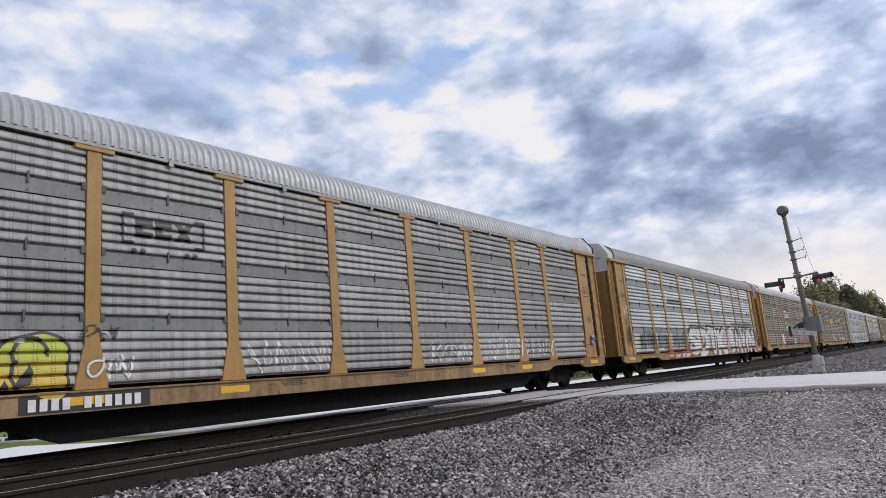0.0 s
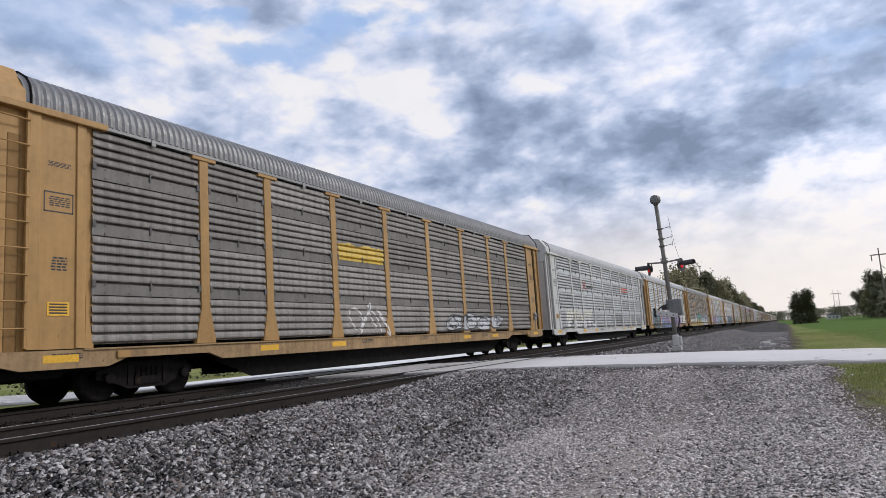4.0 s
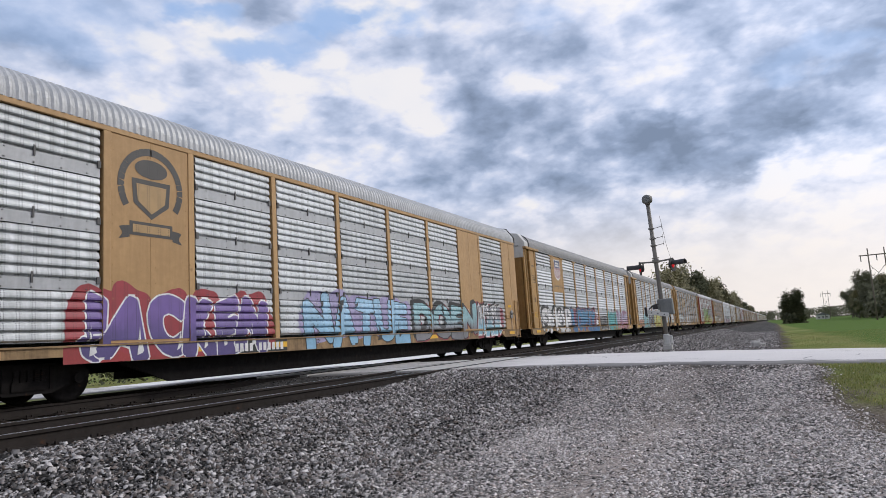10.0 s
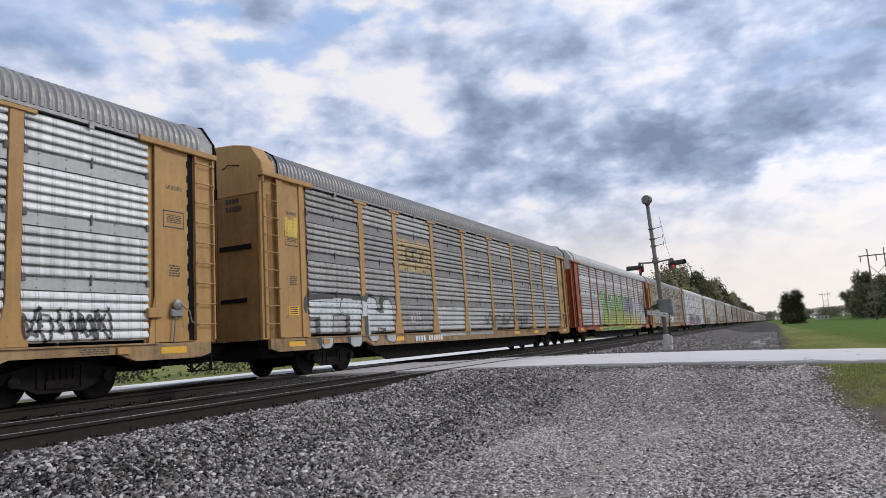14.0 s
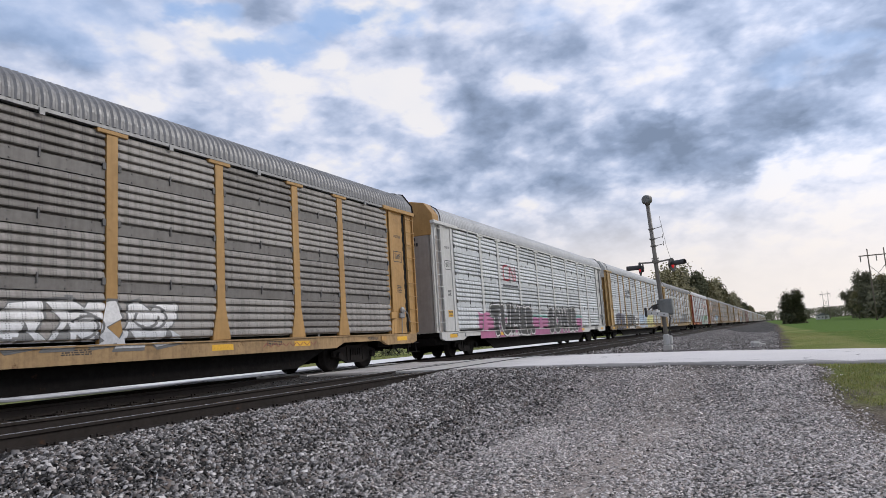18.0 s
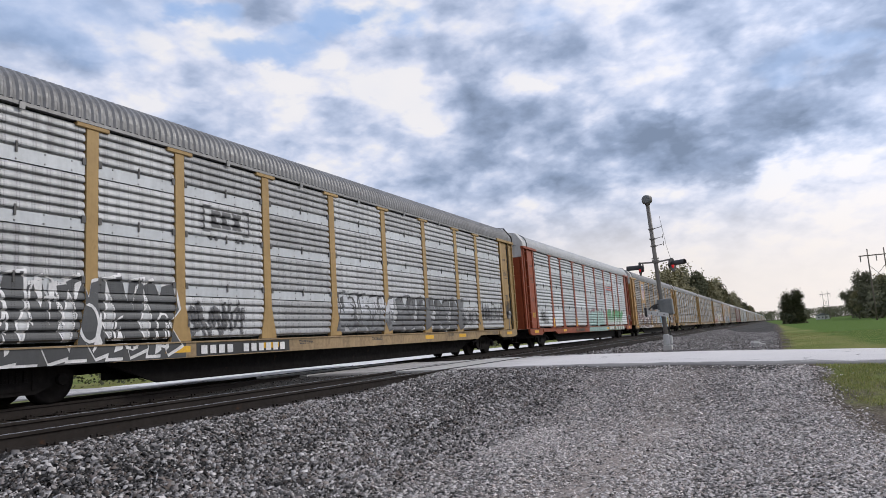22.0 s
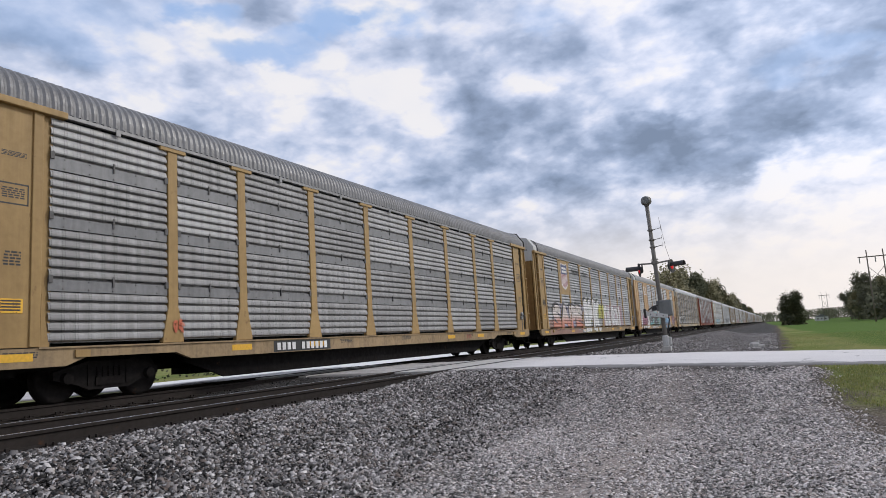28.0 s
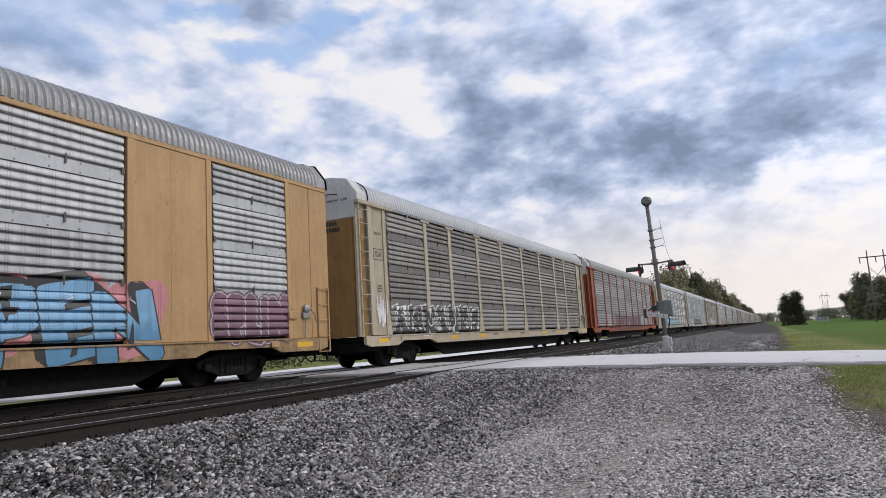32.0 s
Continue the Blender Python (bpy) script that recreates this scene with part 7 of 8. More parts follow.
def car_shield_orange():
    c = railcar(TAN_DULL, GALV_MID, ROOF_GREY, tanl + "grey panels, a striped shield and orange-pink graffiti", end_mat=TAN_DARK, plate_bays=(1,))
    shield_logo(c, (-8.55, -7.25, 3.35, 4.80))
    lay(c, "slogan", fit_word("BUILDING", (-6.1, -4.4, 4.40, 4.66), 0.0, 0.04) + fit_word("AMERICA", (-3.9, -2.0, 4.40, 4.66), 0.0, 0.04), (0.025, 0.022, 0.02), 0.004, "black slogan lettering")
    patch(c, (-11.5, -4.2, 0.67, 1.5), (0.30, 0.17, 0.13), "rusty orange painted background", 0.0003, 4)
    throwup(c, "SAPE", (-10.7, -4.5, 0.90, 2.3), (0.64, 0.58, 0.54), (0.05, 0.03, 0.03), (0.56, 0.20, 0.12), INK, (0.28, 0.26, 0.36), None, 205, 0.2, 0.085, 0.03)
    throwup(c, "SMK", (-3.9, 0.5, 0.80, 2.85), CHALK, INK, None, INK, None, (0.46, 0.48, 0.08), 201, 0.1, 0.11, 0.035)
    throwup(c, "KS", (0.25, 1.75, 1.6, 2.6), (0.56, 0.54, 0.08), INK, (0.48, 0.44, 0.06), None, None, None, 202, 0.0, 0.11, 0.05)
    patch(c, (1.6, 8.2, 1.08, 2.6), (0.42, 0.24, 0.26), "pink paint haze", 0.0002, 12)
    throwup(c, "DUSOR", (2.0, 7.6, 1.1, 2.5), CHALK, INK, None, None, None, (0.62, 0.60, 0.61), 206, 0.4, 0.075, 0.032)
    scribble(c, (-5.8, -4.0, 2.4, 2.9), (0.10, 0.10, 0.10), 203, 6, 0.02)
    scribble(c, (-12.5, -12.0, 2.2, 2.6), INK, 204, 4, 0.015)
    number_bars(c, -4.6, -3.0, INK)
    return c


def car_dark_white_tag():
    c = railcar(CREAM_PAINT, GALV_DARK, ROOF_SILVER, "cream-framed autorack railcar with dark panels and white and black graffiti", cap_mat=WHITE, end_mat=TAN_DARK, band_mat=BAND_SOOT)
    piece(c, 7, (-11.5, -4.5, 1.0, 2.0), 221, INK, CHALK, None, spiky=0.5, shine=False)
    scribble(c, (-12.5, -11.9, 1.2, 2.2), CHALK, 222, 4, 0.03)
    return c


BUILD = [car_csx_grey, car_white_piece, car_maroon_emblem, car_brown_plain, car_white_frame, car_blue_red, car_yellow_piece,
         lambda: car_plain_bays("blue"), car_shield_bright, car_lime_piece, car_emblem_plate, lambda: car_orange("green"),
         car_brown_chrome, car_white_words, car_black_piece, car_grey_piece, lambda: car_orange("mint"), car_shield_dark,
         lambda: car_grey_plain(18), lambda: car_grey_plain(19), car_shield_orange, lambda: car_plain_bays("teal"), car_dark_white_tag]
for k, make in enumerate(BUILD):
    TRAIN[k] = make()
def car_far_red():
    c = railcar(ORANGE, GALV_DULL, ROOF_MID, "dull red-framed autorack railcar with sooty grey panels", cap_mat=WHITE, band_mat=BAND_DULL, detail=False)
    piece(c, 6, (-6.0, 5.0, 0.8, 1.9), 231, MAROON, INK, None, spiky=0.4, shine=False, label="spray-painted piece seen from far off")
    return c


TRAIN[23] = car_far_red()
# the rest of the train, seen far off
FAR = [(CREAM_PAINT, GALV_LIGHT, "cream-framed autorack railcar with pale panels", (1,)), (WHITE, GALV_MID, "pale-framed autorack railcar with grey panels", ()),
       (TAN_DULL, GALV_DULL, "tan-framed autorack railcar with dull panels", ()), (CREAM_PAINT, GALV_LIGHT, "cream-framed autorack railcar with bright panels", ())]
far_made = []
for i, (fr, pa, la, pl) in enumerate(FAR):
    c = railcar(fr, pa, ROOF_SILVER, la, end_mat=TAN_DARK, plate_bays=pl, detail=False)
    piece(c, 6, (-8.0 + i, 4.0 + i, 0.8, 1.8), 300 + i, (SKY, SLATE, CHALK, ROSE)[i], INK, None, spiky=0.4, shine=False, label="spray-painted piece seen from far off")
    far_made.append(c)
    TRAIN[24 + i] = c
for k in range(28, 44):
    TRAIN[k] = copy_thing(far_made[(k * 7) % 4], Matrix())


# ---------- the crossing signal ----------
def signal():
    s = new("crossing_signal")
    s.matrix_world = pose(-3.37, 23.9, 0.0, 0, -2.0, 0)
    tagged(s, "weathered metal crossing signal mast with two red flasher pairs", "crossing signal")
    part("mast", smooth(lathe([(0.0, 0.072), (1.0, 0.072), (2.9, 0.070), (4.93, 0.066)], 16, "z")), MAST_METAL, s)
    b = part("base", bevelled(boxes((-0.15, 0.15, -0.15, 0.15, -0.12, 0.05)), 0.02), CONCRETE, s, "pale concrete foot")
    part("junction_base", merged(bevelled(boxes((-0.10, 0.10, -0.10, 0.10, 0.05, 0.42)), 0.03), bevelled(boxes((0.10, 0.19, -0.07, 0.07, 0.08, 0.36)), 0.02)), WHITE, s, "pale metal mast foot")
    bell = part("bell", smooth(lathe([(4.90, 0.075), (4.95, 0.09), (4.97, 0.14), (5.04, 0.178), (5.14, 0.178), (5.20, 0.15), (5.24, 0.07)], 20, "z")), MAST_METAL, s, "round grey bell on the mast top")
    part("bell_gong", smooth(lathe([(-0.19, 0.05), (-0.185, 0.12), (-0.15, 0.15)], 18, "y")), BOX_GREY, bell, loc=(0, 0, 5.09))
    part("cross_arm", merged(tube([(-0.58, 0, 2.93), (-0.2, 0, 2.90), (0.2, 0, 2.90), (0.58, 0, 2.93)], 0.028, 8), bevelled(boxes((-0.11, 0.11, -0.1, 0.1, 2.85, 2.97)), 0.02), tube([(-0.12, 0, 3.02), (0.12, 0, 3.02)], 0.02, 6)), MAST_METAL, s)
    for x, turn in ((-0.44, 68), (0.44, -72)):
        # each unit looks out along the road, hood outwards
        u = part("flasher", smooth(lathe([(-0.02, 0.05), (0.0, 0.115), (0.11, 0.125)], 18, "y")), SIGNAL_BLACK, s, loc=(x, -0.02, 2.72), rot=(0, 0, 180 - turn))
        part("backplate", lathe([(0.10, 0.235), (0.112, 0.235)], 26, "y"), SIGNAL_BLACK, u, "round black backplate")
        part("lens", smooth(lathe([(0.113, 0.112), (0.13, 0.08), (0.138, 0.02)], 18, "y")), RED_LENS, u, "red glass lens")
        hood = [(0.135 * math.cos(a), 0.135 * math.sin(a)) for a in np.linspace(-0.1, math.pi + 0.1, 15)] + [(0.125 * math.cos(a), 0.125 * math.sin(a)) for a in np.linspace(math.pi + 0.1, -0.1, 15)]
        part("hood", prism(hood, "y", 0.113, 0.55), SIGNAL_BLACK, u, "long black hood")
        part("drop_pipe", tube([(x, 0, 2.93), (x, 0, 2.72)], 0.024, 8), MAST_METAL, s)
    # bent remains of the sign brackets and a thin wire
    for z in (4.05, 3.70, 3.45):
        part("bracket", merged(boxes((-0.09, 0.09, -0.09, 0.09, z - 0.02, z + 0.02)), tube([(0.08, 0, z), (0.34, -0.02, z + 0.03)], 0.011, 6), tube([(0.34, -0.02, z - 0.03), (0.36, -0.02, z + 0.12)], 0.008, 6)), MAST_METAL, s)
    part("wire", tube([(0.33, 0, 4.45), (0.37, 0, 4.0), (0.42, 0, 3.4), (0.50, 0, 2.95)], 0.006, 5), MAST_METAL, s)
    box = part("relay_box", bevelled(boxes((-0.06, 0.36, -0.17, 0.17, 1.06, 1.60)), 0.02), BOX_GREY, s, "grey steel relay box")
    part("box_door", bevelled(boxes((-0.02, 0.32, -0.19, -0.171, 1.10, 1.56)), 0.006), BOX_GREY, box)
    part("box_clamp", boxes((-0.13, -0.02, -0.11, 0.11, 1.25, 1.60)), BOX_GREY, s)
    gate = part("gate_arm_stub", prism([(-0.48, 1.14), (0.20, 0.98), (0.20, 1.12), (-0.48, 1.28)], "y", -0.24, -0.19), WHITE, s, "pale bracket arm across the mast")
    for i in range(3):
        part("bolt", lathe([(-0.25, 0.02), (-0.235, 0.025)], 8, "y"), SIGNAL_BLACK, gate, loc=(-0.34 + i * 0.2, 0, 1.17 - 0.047 * i))
    part("counterweight", bevelled(boxes((-0.56, -0.48, -0.26, -0.17, 1.06, 1.38)), 0.02), SIGNAL_BLACK, s, "dark steel counterweight")
    part("bracket_gear", merged(boxes((-0.30, -0.13, -0.16, 0.02, 1.28, 1.42)), tube([(-0.42, -0.2, 1.3), (-0.25, -0.15, 1.42), (-0.1, -0.1, 1.45)], 0.025, 6)), SIGNAL_BLACK, s)
    part("cable", tube([(0.12, 0.05, 1.18), (0.20, 0.08, 0.95), (0.12, 0.08, 0.6), (0.14, 0.05, 0.4)], 0.02, 6), SIGNAL_BLACK, s, "black cable")
    return s


signal()


# ---------- trees, poles and far things ----------
def tree_meshes(seed, height, spread_, clumps, sparse, low=0.22):
    rnd = random.Random(seed)
    limbs = [tube([(0, 0, -0.3), (0.1, 0.05, height * 0.3), (0.0, 0.1, height * 0.62), (0.1, 0, height * 0.9)], 0.24 * height / 14, 8, 0.03)]
    tips = []
    for i in range(16):
        a, h0 = rnd.uniform(0, 6.28), height * rnd.uniform(low, 0.75)
        r = spread_ * rnd.uniform(0.5, 1.0) * (1.15 - 0.6 * h0 / height)
        end = (math.cos(a) * r, math.sin(a) * r, h0 + height * rnd.uniform(0.10, 0.30))
        mid = (end[0] * 0.5, end[1] * 0.5, h0 + (end[2] - h0) * 0.35)
        limbs.append(tube([(0, 0, h0), mid, end], 0.07 * height / 14, 5, 0.015))
        tips += [end, mid]
        for _ in range(3):
            q = tuple(end[j] + rnd.uniform(-1, 1) * spread_ * 0.22 for j in range(3))
            limbs.append(tube([mid, q], 0.025 * height / 14, 4, 0.008))
            tips.append(q)
    tips.append((0, 0, height * 0.95))
    v, f = [], []
    for _ in range(clumps):
        t = rnd.choice(tips)
        d = spread_ * sparse
        c = Vector([t[j] + rnd.gauss(0, d) for j in range(3)])
        if c.z < height * (low - 0.12):
            continue
        s = rnd.uniform(0.16, 0.38) * (height / 14) ** 0.5
        u = Vector((rnd.gauss(0, 1), rnd.gauss(0, 1), rnd.gauss(0, 1))).normalized()
        w = u.orthogonal().normalized()
        k = len(v)
        v += [tuple(c + u * s), tuple(c + w * s * 0.7), tuple(c - u * s), tuple(c - w * s * 0.7)]
        f += [(k, k + 1, k + 2, k + 3)]
    crown = bpy.data.meshes.new("crown")
    crown.from_pydata(v, [], f)
    return merged(*limbs), crown


KINDS = [tree_meshes(i, *p) for i, p in enumerate(((16, 4.2, 5200, 0.19), (14, 3.8, 4600, 0.19), (18, 4.6, 5600, 0.19), (9.4, 3.4, 11000, 0.17, 0.03), (15, 4.0, 1500, 0.22)))]


def tree(kind, x, y, size, mat, label):
    t = new("tree")
    t.location = (x, y, float(ground_height(np.array(x), np.array(y))))
    t.rotation_euler[2] = random.uniform(0, 6.28)
    t.scale = (size, size, size)
    tagged(t, label, "tree", "trees along the line")
    part("trunk", KINDS[kind][0], BARK, t)
    part("crown", KINDS[kind][1], mat, t)
    return t


rt = random.Random(11)
for i in range(64):
    y = 185 + i * 9.5 + rt.uniform(-4, 4)
    tree(rt.choice((0, 1, 2, 4)), -20.5 - rt.uniform(0, 9), y, rt.uniform(0.85, 1.18) * (1.0 - 0.0004 * (y - 185)), LEAF if rt.random() < 0.75 else LEAF_DARK, "tall spring tree with sparse olive foliage beside the line")
tree(3, 5.3, 236, 1.0, LEAF_DARK, "lone dense dark-green tree at the field edge")
for i in range(42):
    y = 235 + i * 7 + rt.uniform(-5, 5)
    tree(rt.choice((0, 1, 2, 4)), 0.0825 * y + max(1.5, 9 - (y - 235) * 0.05) + rt.uniform(0, 14), y, rt.uniform(0.7, 0.95), LEAF_DARK if rt.random() < 0.7 else LEAF, "dark tree in the belt beyond the field")


def woods(name, spots, mat, seed, label, leaf=(0.28, 0.8), count=140):
    rnd = random.Random(seed)
    v, f = [], []
    for x, y, h, w in spots:
        for _ in range(count):
            c = Vector((x + rnd.gauss(0, w * 0.4), y + rnd.gauss(0, w * 0.4), -1 + h * rnd.random() ** 0.7))
            s = rnd.uniform(*leaf)
            u = Vector((rnd.gauss(0, 1), rnd.gauss(0, 1), rnd.gauss(0, 1))).normalized()
            q = u.orthogonal().normalized()
            k = len(v)
            v += [tuple(c + u * s), tuple(c + q * s), tuple(c - u * s), tuple(c - q * s)]
            f.append((k, k + 1, k + 2, k + 3))
    me = bpy.data.meshes.new(name)
    me.from_pydata(v, [], f)
    me.materials.append(mat)
    ob = new(name, me)
    return tagged(ob, label, "woods", kind="stuff")


woods("far_woods", [(rt.uniform(-60, 420), 900 + rt.uniform(0, 200), rt.uniform(9, 15), 8) for _ in range(420)], LEAF_DARK, 3, "dark far woods along the horizon")
woods("woods_beside_line", [(-34 - rt.uniform(0, 30), 190 + i * 5.5, rt.uniform(8, 14), 5) for i in range(130)], LEAF, 4, "olive undergrowth and trees behind the line of trees")
woods("hedge", [(-37 - rt.uniform(0, 9), -30 + i * 1.6, rt.uniform(2.5, 5.5), 2.2) for i in range(130)], LEAF_DARK, 6, "dark hedge and brush beyond the lane", (0.05, 0.13), 520)
woods("belt_undergrowth", [(0.0825 * (240 + i * 5) + 5 + rt.uniform(0, 14), 240 + i * 5, rt.uniform(5, 10), 4) for i in range(60)] + [(5.2 + rt.uniform(-2.6, 2.6), 235 + rt.uniform(-1, 1), rt.uniform(2.2, 3.6), 1.6) for _ in range(7)], LEAF_DARK, 5, "dark undergrowth below the belt of trees")


def pole_frame(x, y, h, wide=1.0):
    p = new("power_pylon")
    p.location = (x, y, -1.0)
    p.scale = (wide, 1, 1)
    tagged(p, "weathered wooden two-pole power line frame", "power pole", "power line frames")
    for s in (-1, 1):
        part("pole", smooth(tube([(s * 1.7, 0, -0.5), (s * 1.7, 0, h)], 0.21, 10, 0.13)), POLE_WOOD, p)
    part("crossarm", bevelled(boxes((-3.6, 3.6, -0.12, 0.12, h - 1.75, h - 1.5)), 0.02), POLE_WOOD, p)
    for s in (-1, 1):
        part("brace", tube([(s * 1.7, 0, h - 4.0), (-s * 1.7, 0, h - 8.0)], 0.06, 6), POLE_WOOD, p)
    for x_ in (-3.3, 0, 3.3):
        part("insulator", lathe([(h - 1.75, 0.04), (h - 1.8, 0.11), (h - 3.0, 0.11), (h - 3.1, 0.03)], 8, "z"), BOX_GREY, p, loc=(x_, 0, 0))
    return p


frames_at = [(23.3, 190, 17.2), (24.2, 400, 14.8, 0.68)]
for q in frames_at:
    pole_frame(*q)

def farmhouse():
    hs = new("farmhouse")
    hs.location = (25.5, 470, -1.0)
    hs.scale = (0.7, 0.7, 0.75)
    tagged(hs, "small white far-off farm building with a grey roof", "house")
    part("wall", boxes((-5, 5, -4, 4, 0, 3.2)), WHITE, hs)
    part("roof", prism([(-5.4, 3.2), (5.4, 3.2), (0, 5.4)], "y", -4.4, 4.4), BOX_GREY, hs, "grey pitched roof")
    for x in (-3, 0, 3):
        w = part("window", boxes((x - 0.5, x + 0.5, -4.06, -4.0, 1.1, 2.2)), SIGNAL_BLACK, hs)
    return hs


farmhouse()

# ---------- loose stones, litter and grass ----------
def stone_field(name, n, area, size, seed, label, mat=STONE, height=ground_height, pile=0.012, flat=(0.35, 0.85)):
    """Angular stones as one mesh: squashed, skewed octahedra half sunk in the ground."""
    r = np.random.RandomState(seed)
    x, y = area(r, n)
    n = len(x)
    z = height(x, y)
    s = size[0] + (size[1] - size[0]) * r.uniform(0, 1, n) ** 2.0
    base = np.array([(1, 0, 0), (0, 1, 0), (-1, 0, 0), (0, -1, 0), (0.55, 0.5, 0.8), (-0.5, -0.45, 0.85)], float)
    base[:4, 2] = -0.35
    tri = np.array([(0, 1, 4), (1, 2, 4), (2, 5, 4), (2, 3, 5), (3, 0, 5), (0, 4, 5)])
    v = base[None] + r.uniform(-0.32, 0.32, (n, 6, 3))
    v *= np.stack([r.uniform(0.8, 1.55, n), r.uniform(0.45, 0.95, n), r.uniform(*flat, n)], -1)[:, None, :]
    a, t = r.uniform(0, 6.283, n), r.uniform(-0.7, 0.7, n)
    c, d = np.cos(t)[:, None], np.sin(t)[:, None]
    v = np.stack([v[..., 0] * c - v[..., 2] * d, v[..., 1], v[..., 0] * d + v[..., 2] * c], -1)
    c, d = np.cos(a)[:, None], np.sin(a)[:, None]
    v = np.stack([v[..., 0] * c - v[..., 1] * d, v[..., 0] * d + v[..., 1] * c, v[..., 2]], -1)
    v = v * s[:, None, None] + np.stack([x, y, z + s * 0.25 + pile * r.uniform(-0.5, 1, n)], -1)[:, None, :]
    f = tri[None] + (np.arange(n) * 6)[:, None, None]
    me = bpy.data.meshes.new(name)
    me.vertices.add(n * 6)
    me.vertices.foreach_set("co", v.reshape(-1))
    me.loops.add(n * 18)
    me.loops.foreach_set("vertex_index", f.reshape(-1).astype(np.int32))
    me.polygons.add(n * 6)
    me.polygons.foreach_set("loop_start", np.arange(0, n * 18, 3, dtype=np.int32))
    me.update(calc_edges=True)
    me.materials.append(mat)
    return tagged(new(name, me), label, "stones", kind="stuff")


def clear_of_rails(x, y):
    off = np.ones_like(x, bool)
    for c in (NEAR_TRACK - 0.752, NEAR_TRACK + 0.752, FAR_TRACK - 0.752, FAR_TRACK + 0.752):
        off &= np.abs(x - c) > 0.17
    return off & ~((y > ROAD_Y0 - 0.1) & (y < ROAD_Y1 + 0.1))


def near_ballast(r, n):
    x, y = r.uniform(-7.05, -3.4, n), 2.0 + 13.0 * r.uniform(0, 1, n) ** 0.9
    k = clear_of_rails(x, y) & (r.uniform(0, 1, n) < np.clip((-3.4 - x) / 1.8, 0.03, 1))
    k &= r.uniform(0, 1, n) < np.clip((14.35 - y + 0.25 * np.sin(x * 2.3) + 0.15 * np.sin(x * 6.1)) / 0.5, 0.12, 1)
    return x[k], y[k]


def track_ballast(r, n):
    x, y = r.uniform(-15.6, -7.0, n), r.uniform(1.0, 40, n)
    k = clear_of_rails(x, y)
    return x[k], y[k]


def lot_gravel(r, n):
    x, y = r.uniform(-5.4, 1.6, n), 4.0 + 11.0 * r.uniform(0, 1, n) ** 0.8
    dusty = np.clip(1 - np.abs(x + 2.15 - 0.035 * y) / 0.7, 0, 1) * 0.75
    k = clear_of_rails(x, y) & (r.uniform(0, 1, n) < np.clip((x + 5.4) / 1.8, 0, 1) * (1 - dusty)) & ((x + 0.115 * y < 2.15 + 0.10 * np.sin(y * 1.9) + 0.08 * np.sin(y * 5.1) + r.normal(0, 0.15, n)) | (y < 9.6 + r.normal(0, 0.3, n)))
    k &= r.uniform(0, 1, n) < np.clip((14.25 - y + 0.25 * np.sin(x * 2.3) + 0.15 * np.sin(x * 6.1)) / 0.5, 0.10, 1)
    return x[k], y[k]


def beyond_road(r, n):
    x, y = r.uniform(-7.0, 0.1, n) - np.abs(r.normal(0, 0.25, n)), 21.4 + 75 * r.uniform(0, 1, n) ** 1.35
    k = clear_of_rails(x, y)
    return x[k], y[k]


stone_field("ballast_stones", 150000, near_ballast, (0.011, 0.034), 1, "loose grey crushed ballast beside the track", pile=0.045)
stone_field("track_stones", 40000, track_ballast, (0.014, 0.034), 2, "dark oily ballast between the tracks", DARK_STONE)
stone_field("gravel", 150000, lot_gravel, (0.006, 0.027), 3, "grey flat gravel of the lot", LOT_STONE, flat=(0.2, 0.5))
stone_field("shoulder_stones", 85000, beyond_road, (0.018, 0.050), 4, "grey ballast on the shoulder beyond the road", pile=0.03)


def blades(name, n, area, h, seed, label):
    r = np.random.RandomState(seed)
    x, y = area(r, n)
    n = len(x)
    z = ground_height(x, y)
    hh, a, w = r.uniform(h[0], h[1], n), r.uniform(0, 6.283, n), r.uniform(0.003, 0.008, n)
    lx, ly = r.normal(0, 0.35, n) * hh, r.normal(0, 0.35, n) * hh
    dx, dy = np.cos(a) * w, np.sin(a) * w
    v = np.stack([np.stack([x - dx, y - dy, z - 0.01], -1), np.stack([x + dx, y + dy, z - 0.01], -1), np.stack([x + lx, y + ly, z + hh], -1)], 1)
    me = bpy.data.meshes.new(name)
    me.from_pydata(v.reshape(-1, 3).tolist(), [], (np.arange(n * 3).reshape(-1, 3)).tolist())
    me.materials.append(BLADE)
    return tagged(new(name, me), label, "grass", kind="stuff")


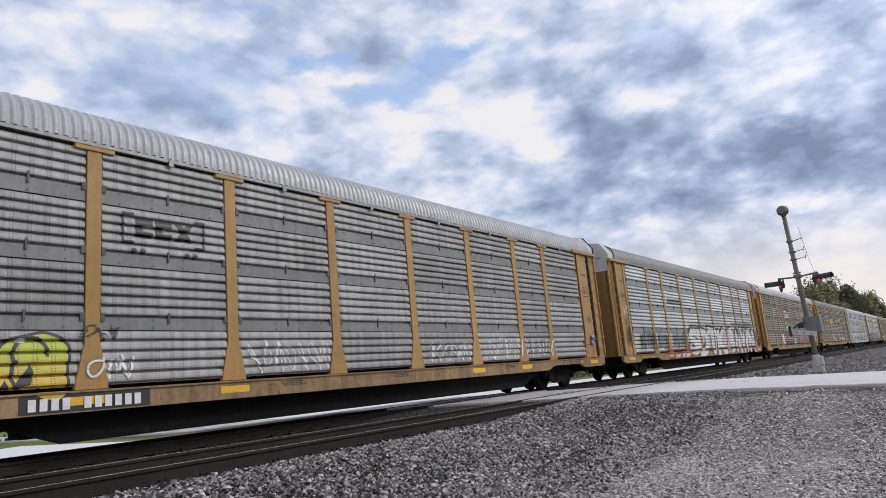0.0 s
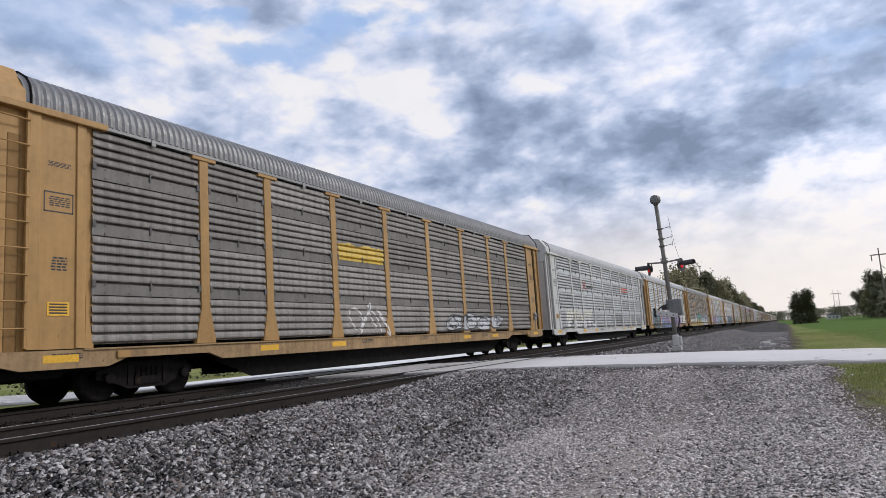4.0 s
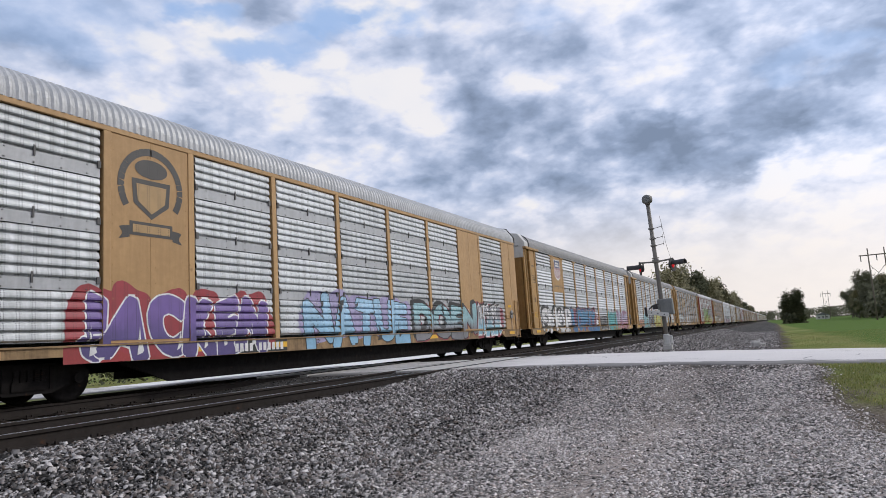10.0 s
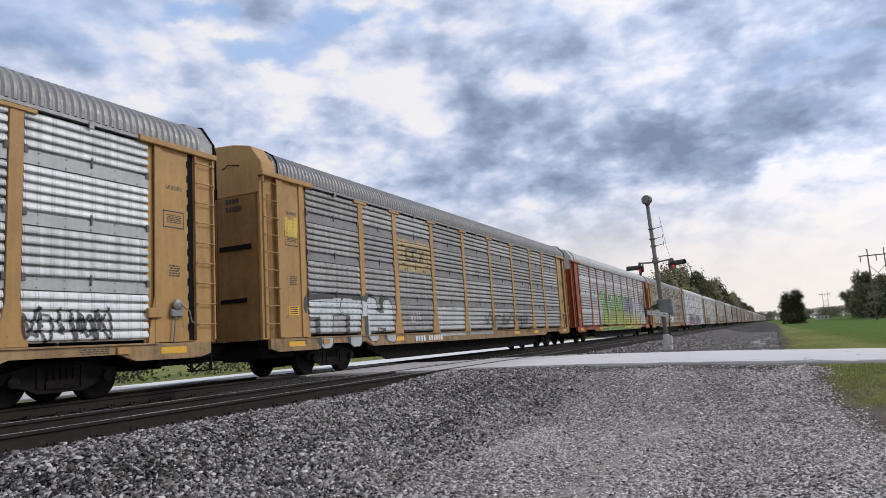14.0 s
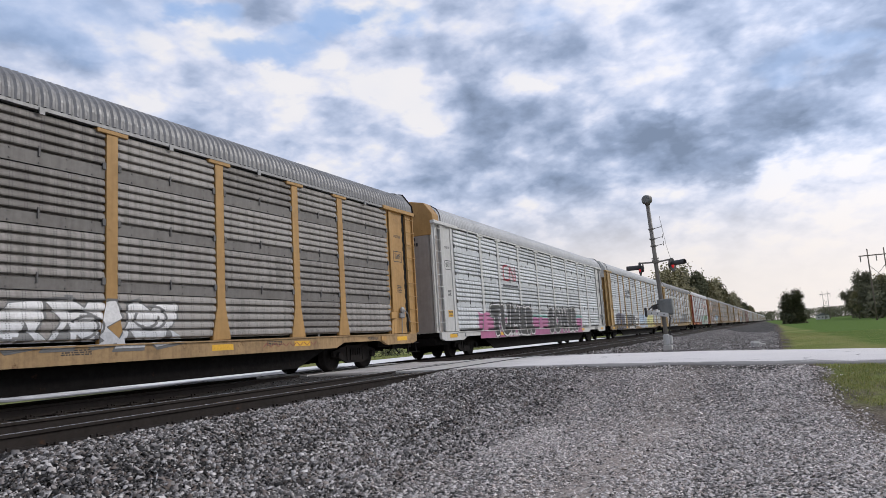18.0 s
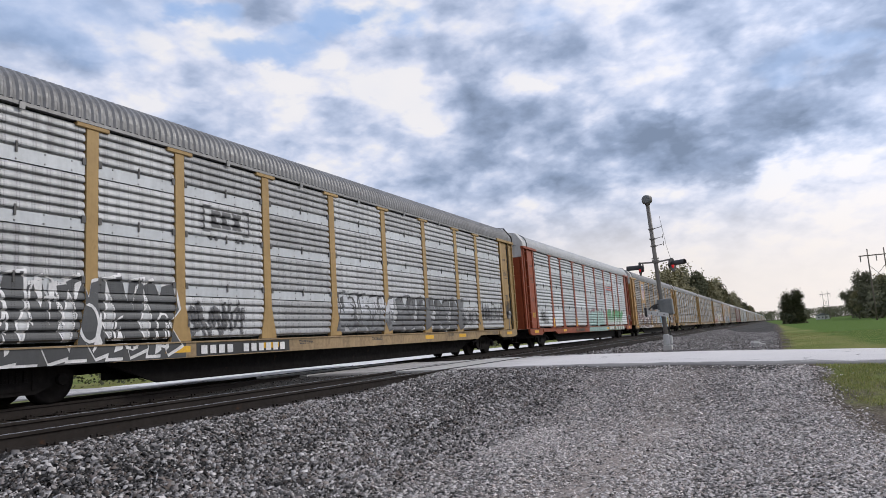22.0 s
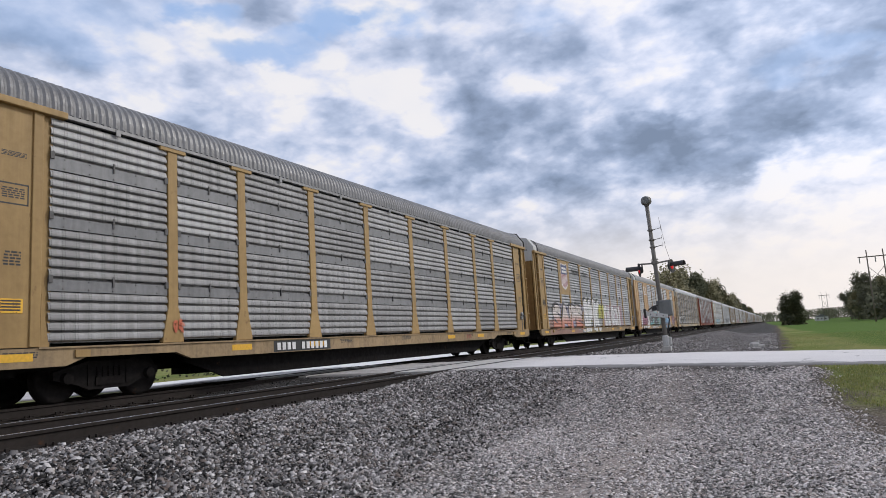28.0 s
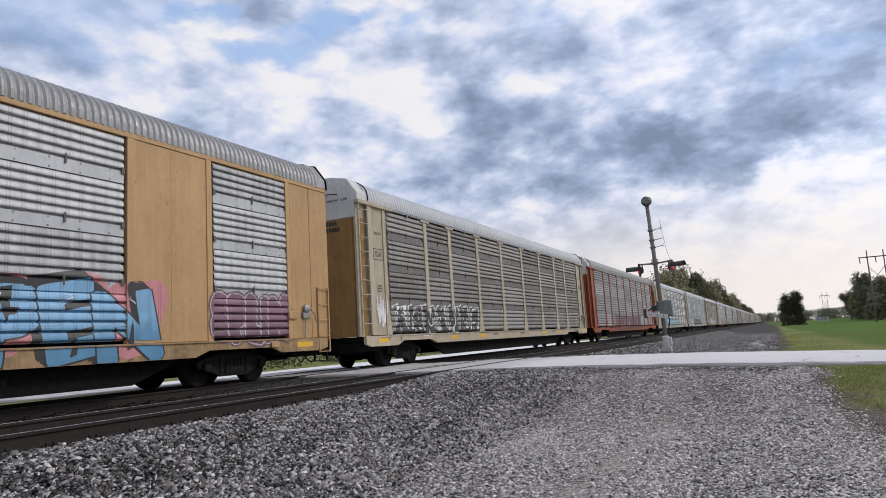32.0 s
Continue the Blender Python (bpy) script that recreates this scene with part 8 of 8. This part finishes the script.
def verge(r, n):
    x, y = 0.2 + 7 * r.uniform(0, 1, n) ** 1.7, r.uniform(9.2, 14.6, n)
    k = (x + 0.115 * y + 0.55 * np.clip(y - 12.6, -2.0, 0.0) > 2.15 + 0.10 * np.sin(y * 1.9) + 0.08 * np.sin(y * 5.1) + np.abs(r.normal(0, 0.18, n))) & (r.uniform(0, 1, n) < np.clip((y - 9.3) / 1.2, 0.05, 1))
    k &= r.uniform(0, 1, n) < np.where(np.sin(x * 3.1 + y * 2.3) * np.sin(y * 4.1 - x * 1.7) > -0.15, 1.0, 0.3)
    return x[k], y[k]


def far_verge(r, n):
    x, y = 0.2 + 9 * r.uniform(0, 1, n) ** 1.3, 21.8 + 60 * r.uniform(0, 1, n) ** 1.5
    k = x > 0.5 + 0.4 * np.sin(y * 0.9)
    return x[k], y[k]


blades("verge_grass", 70000, verge, (0.02, 0.065), 5, "uneven green and straw verge grass")
blades("far_verge_grass", 60000, far_verge, (0.02, 0.07), 6, "rough grass beside the field")

slab = new("stone_slab", bevelled(boxes((-0.20, 0.20, -0.05, 0.05, 0, 0.03)), 0.01))
slab.data.materials.append(CONCRETE)
slab.matrix_world = pose(-5.0, 7.02, float(ground_height(np.array(-5.0), np.array(7.02))) + 0.01, 4, 8, 20)
tagged(slab, "pale flat stone lying on the ballast", "stone")
rock = new("rock", merged(bevelled(boxes((-0.30, 0.22, -0.2, 0.2, -0.05, 0.34)), 0.11), bevelled(boxes((0.05, 0.50, -0.15, 0.2, -0.05, 0.20)), 0.08)))
rock.data.materials.append(CONCRETE)
rock.matrix_world = pose(-1.2, 44.5, float(ground_height(np.array(-1.2), np.array(44.5))) - 0.02, 0, 0, 15)
tagged(rock, "pale broken rock on the shoulder", "rock")


# ---------- motion: the whole train rolls towards and past the camera ----------
def run(t):
    return -19.527 * t + 0.01881 * t * t


def motions():
    for k, car in TRAIN.items():
        y0 = -1.11 + PITCH * k + HALF
        walk(car, [(t, pose(FAR_TRACK, y0 + run(t), 0.0)) for t in (0, 4, 8, 12, 16, 20, 24, 28, 32)])


motions()
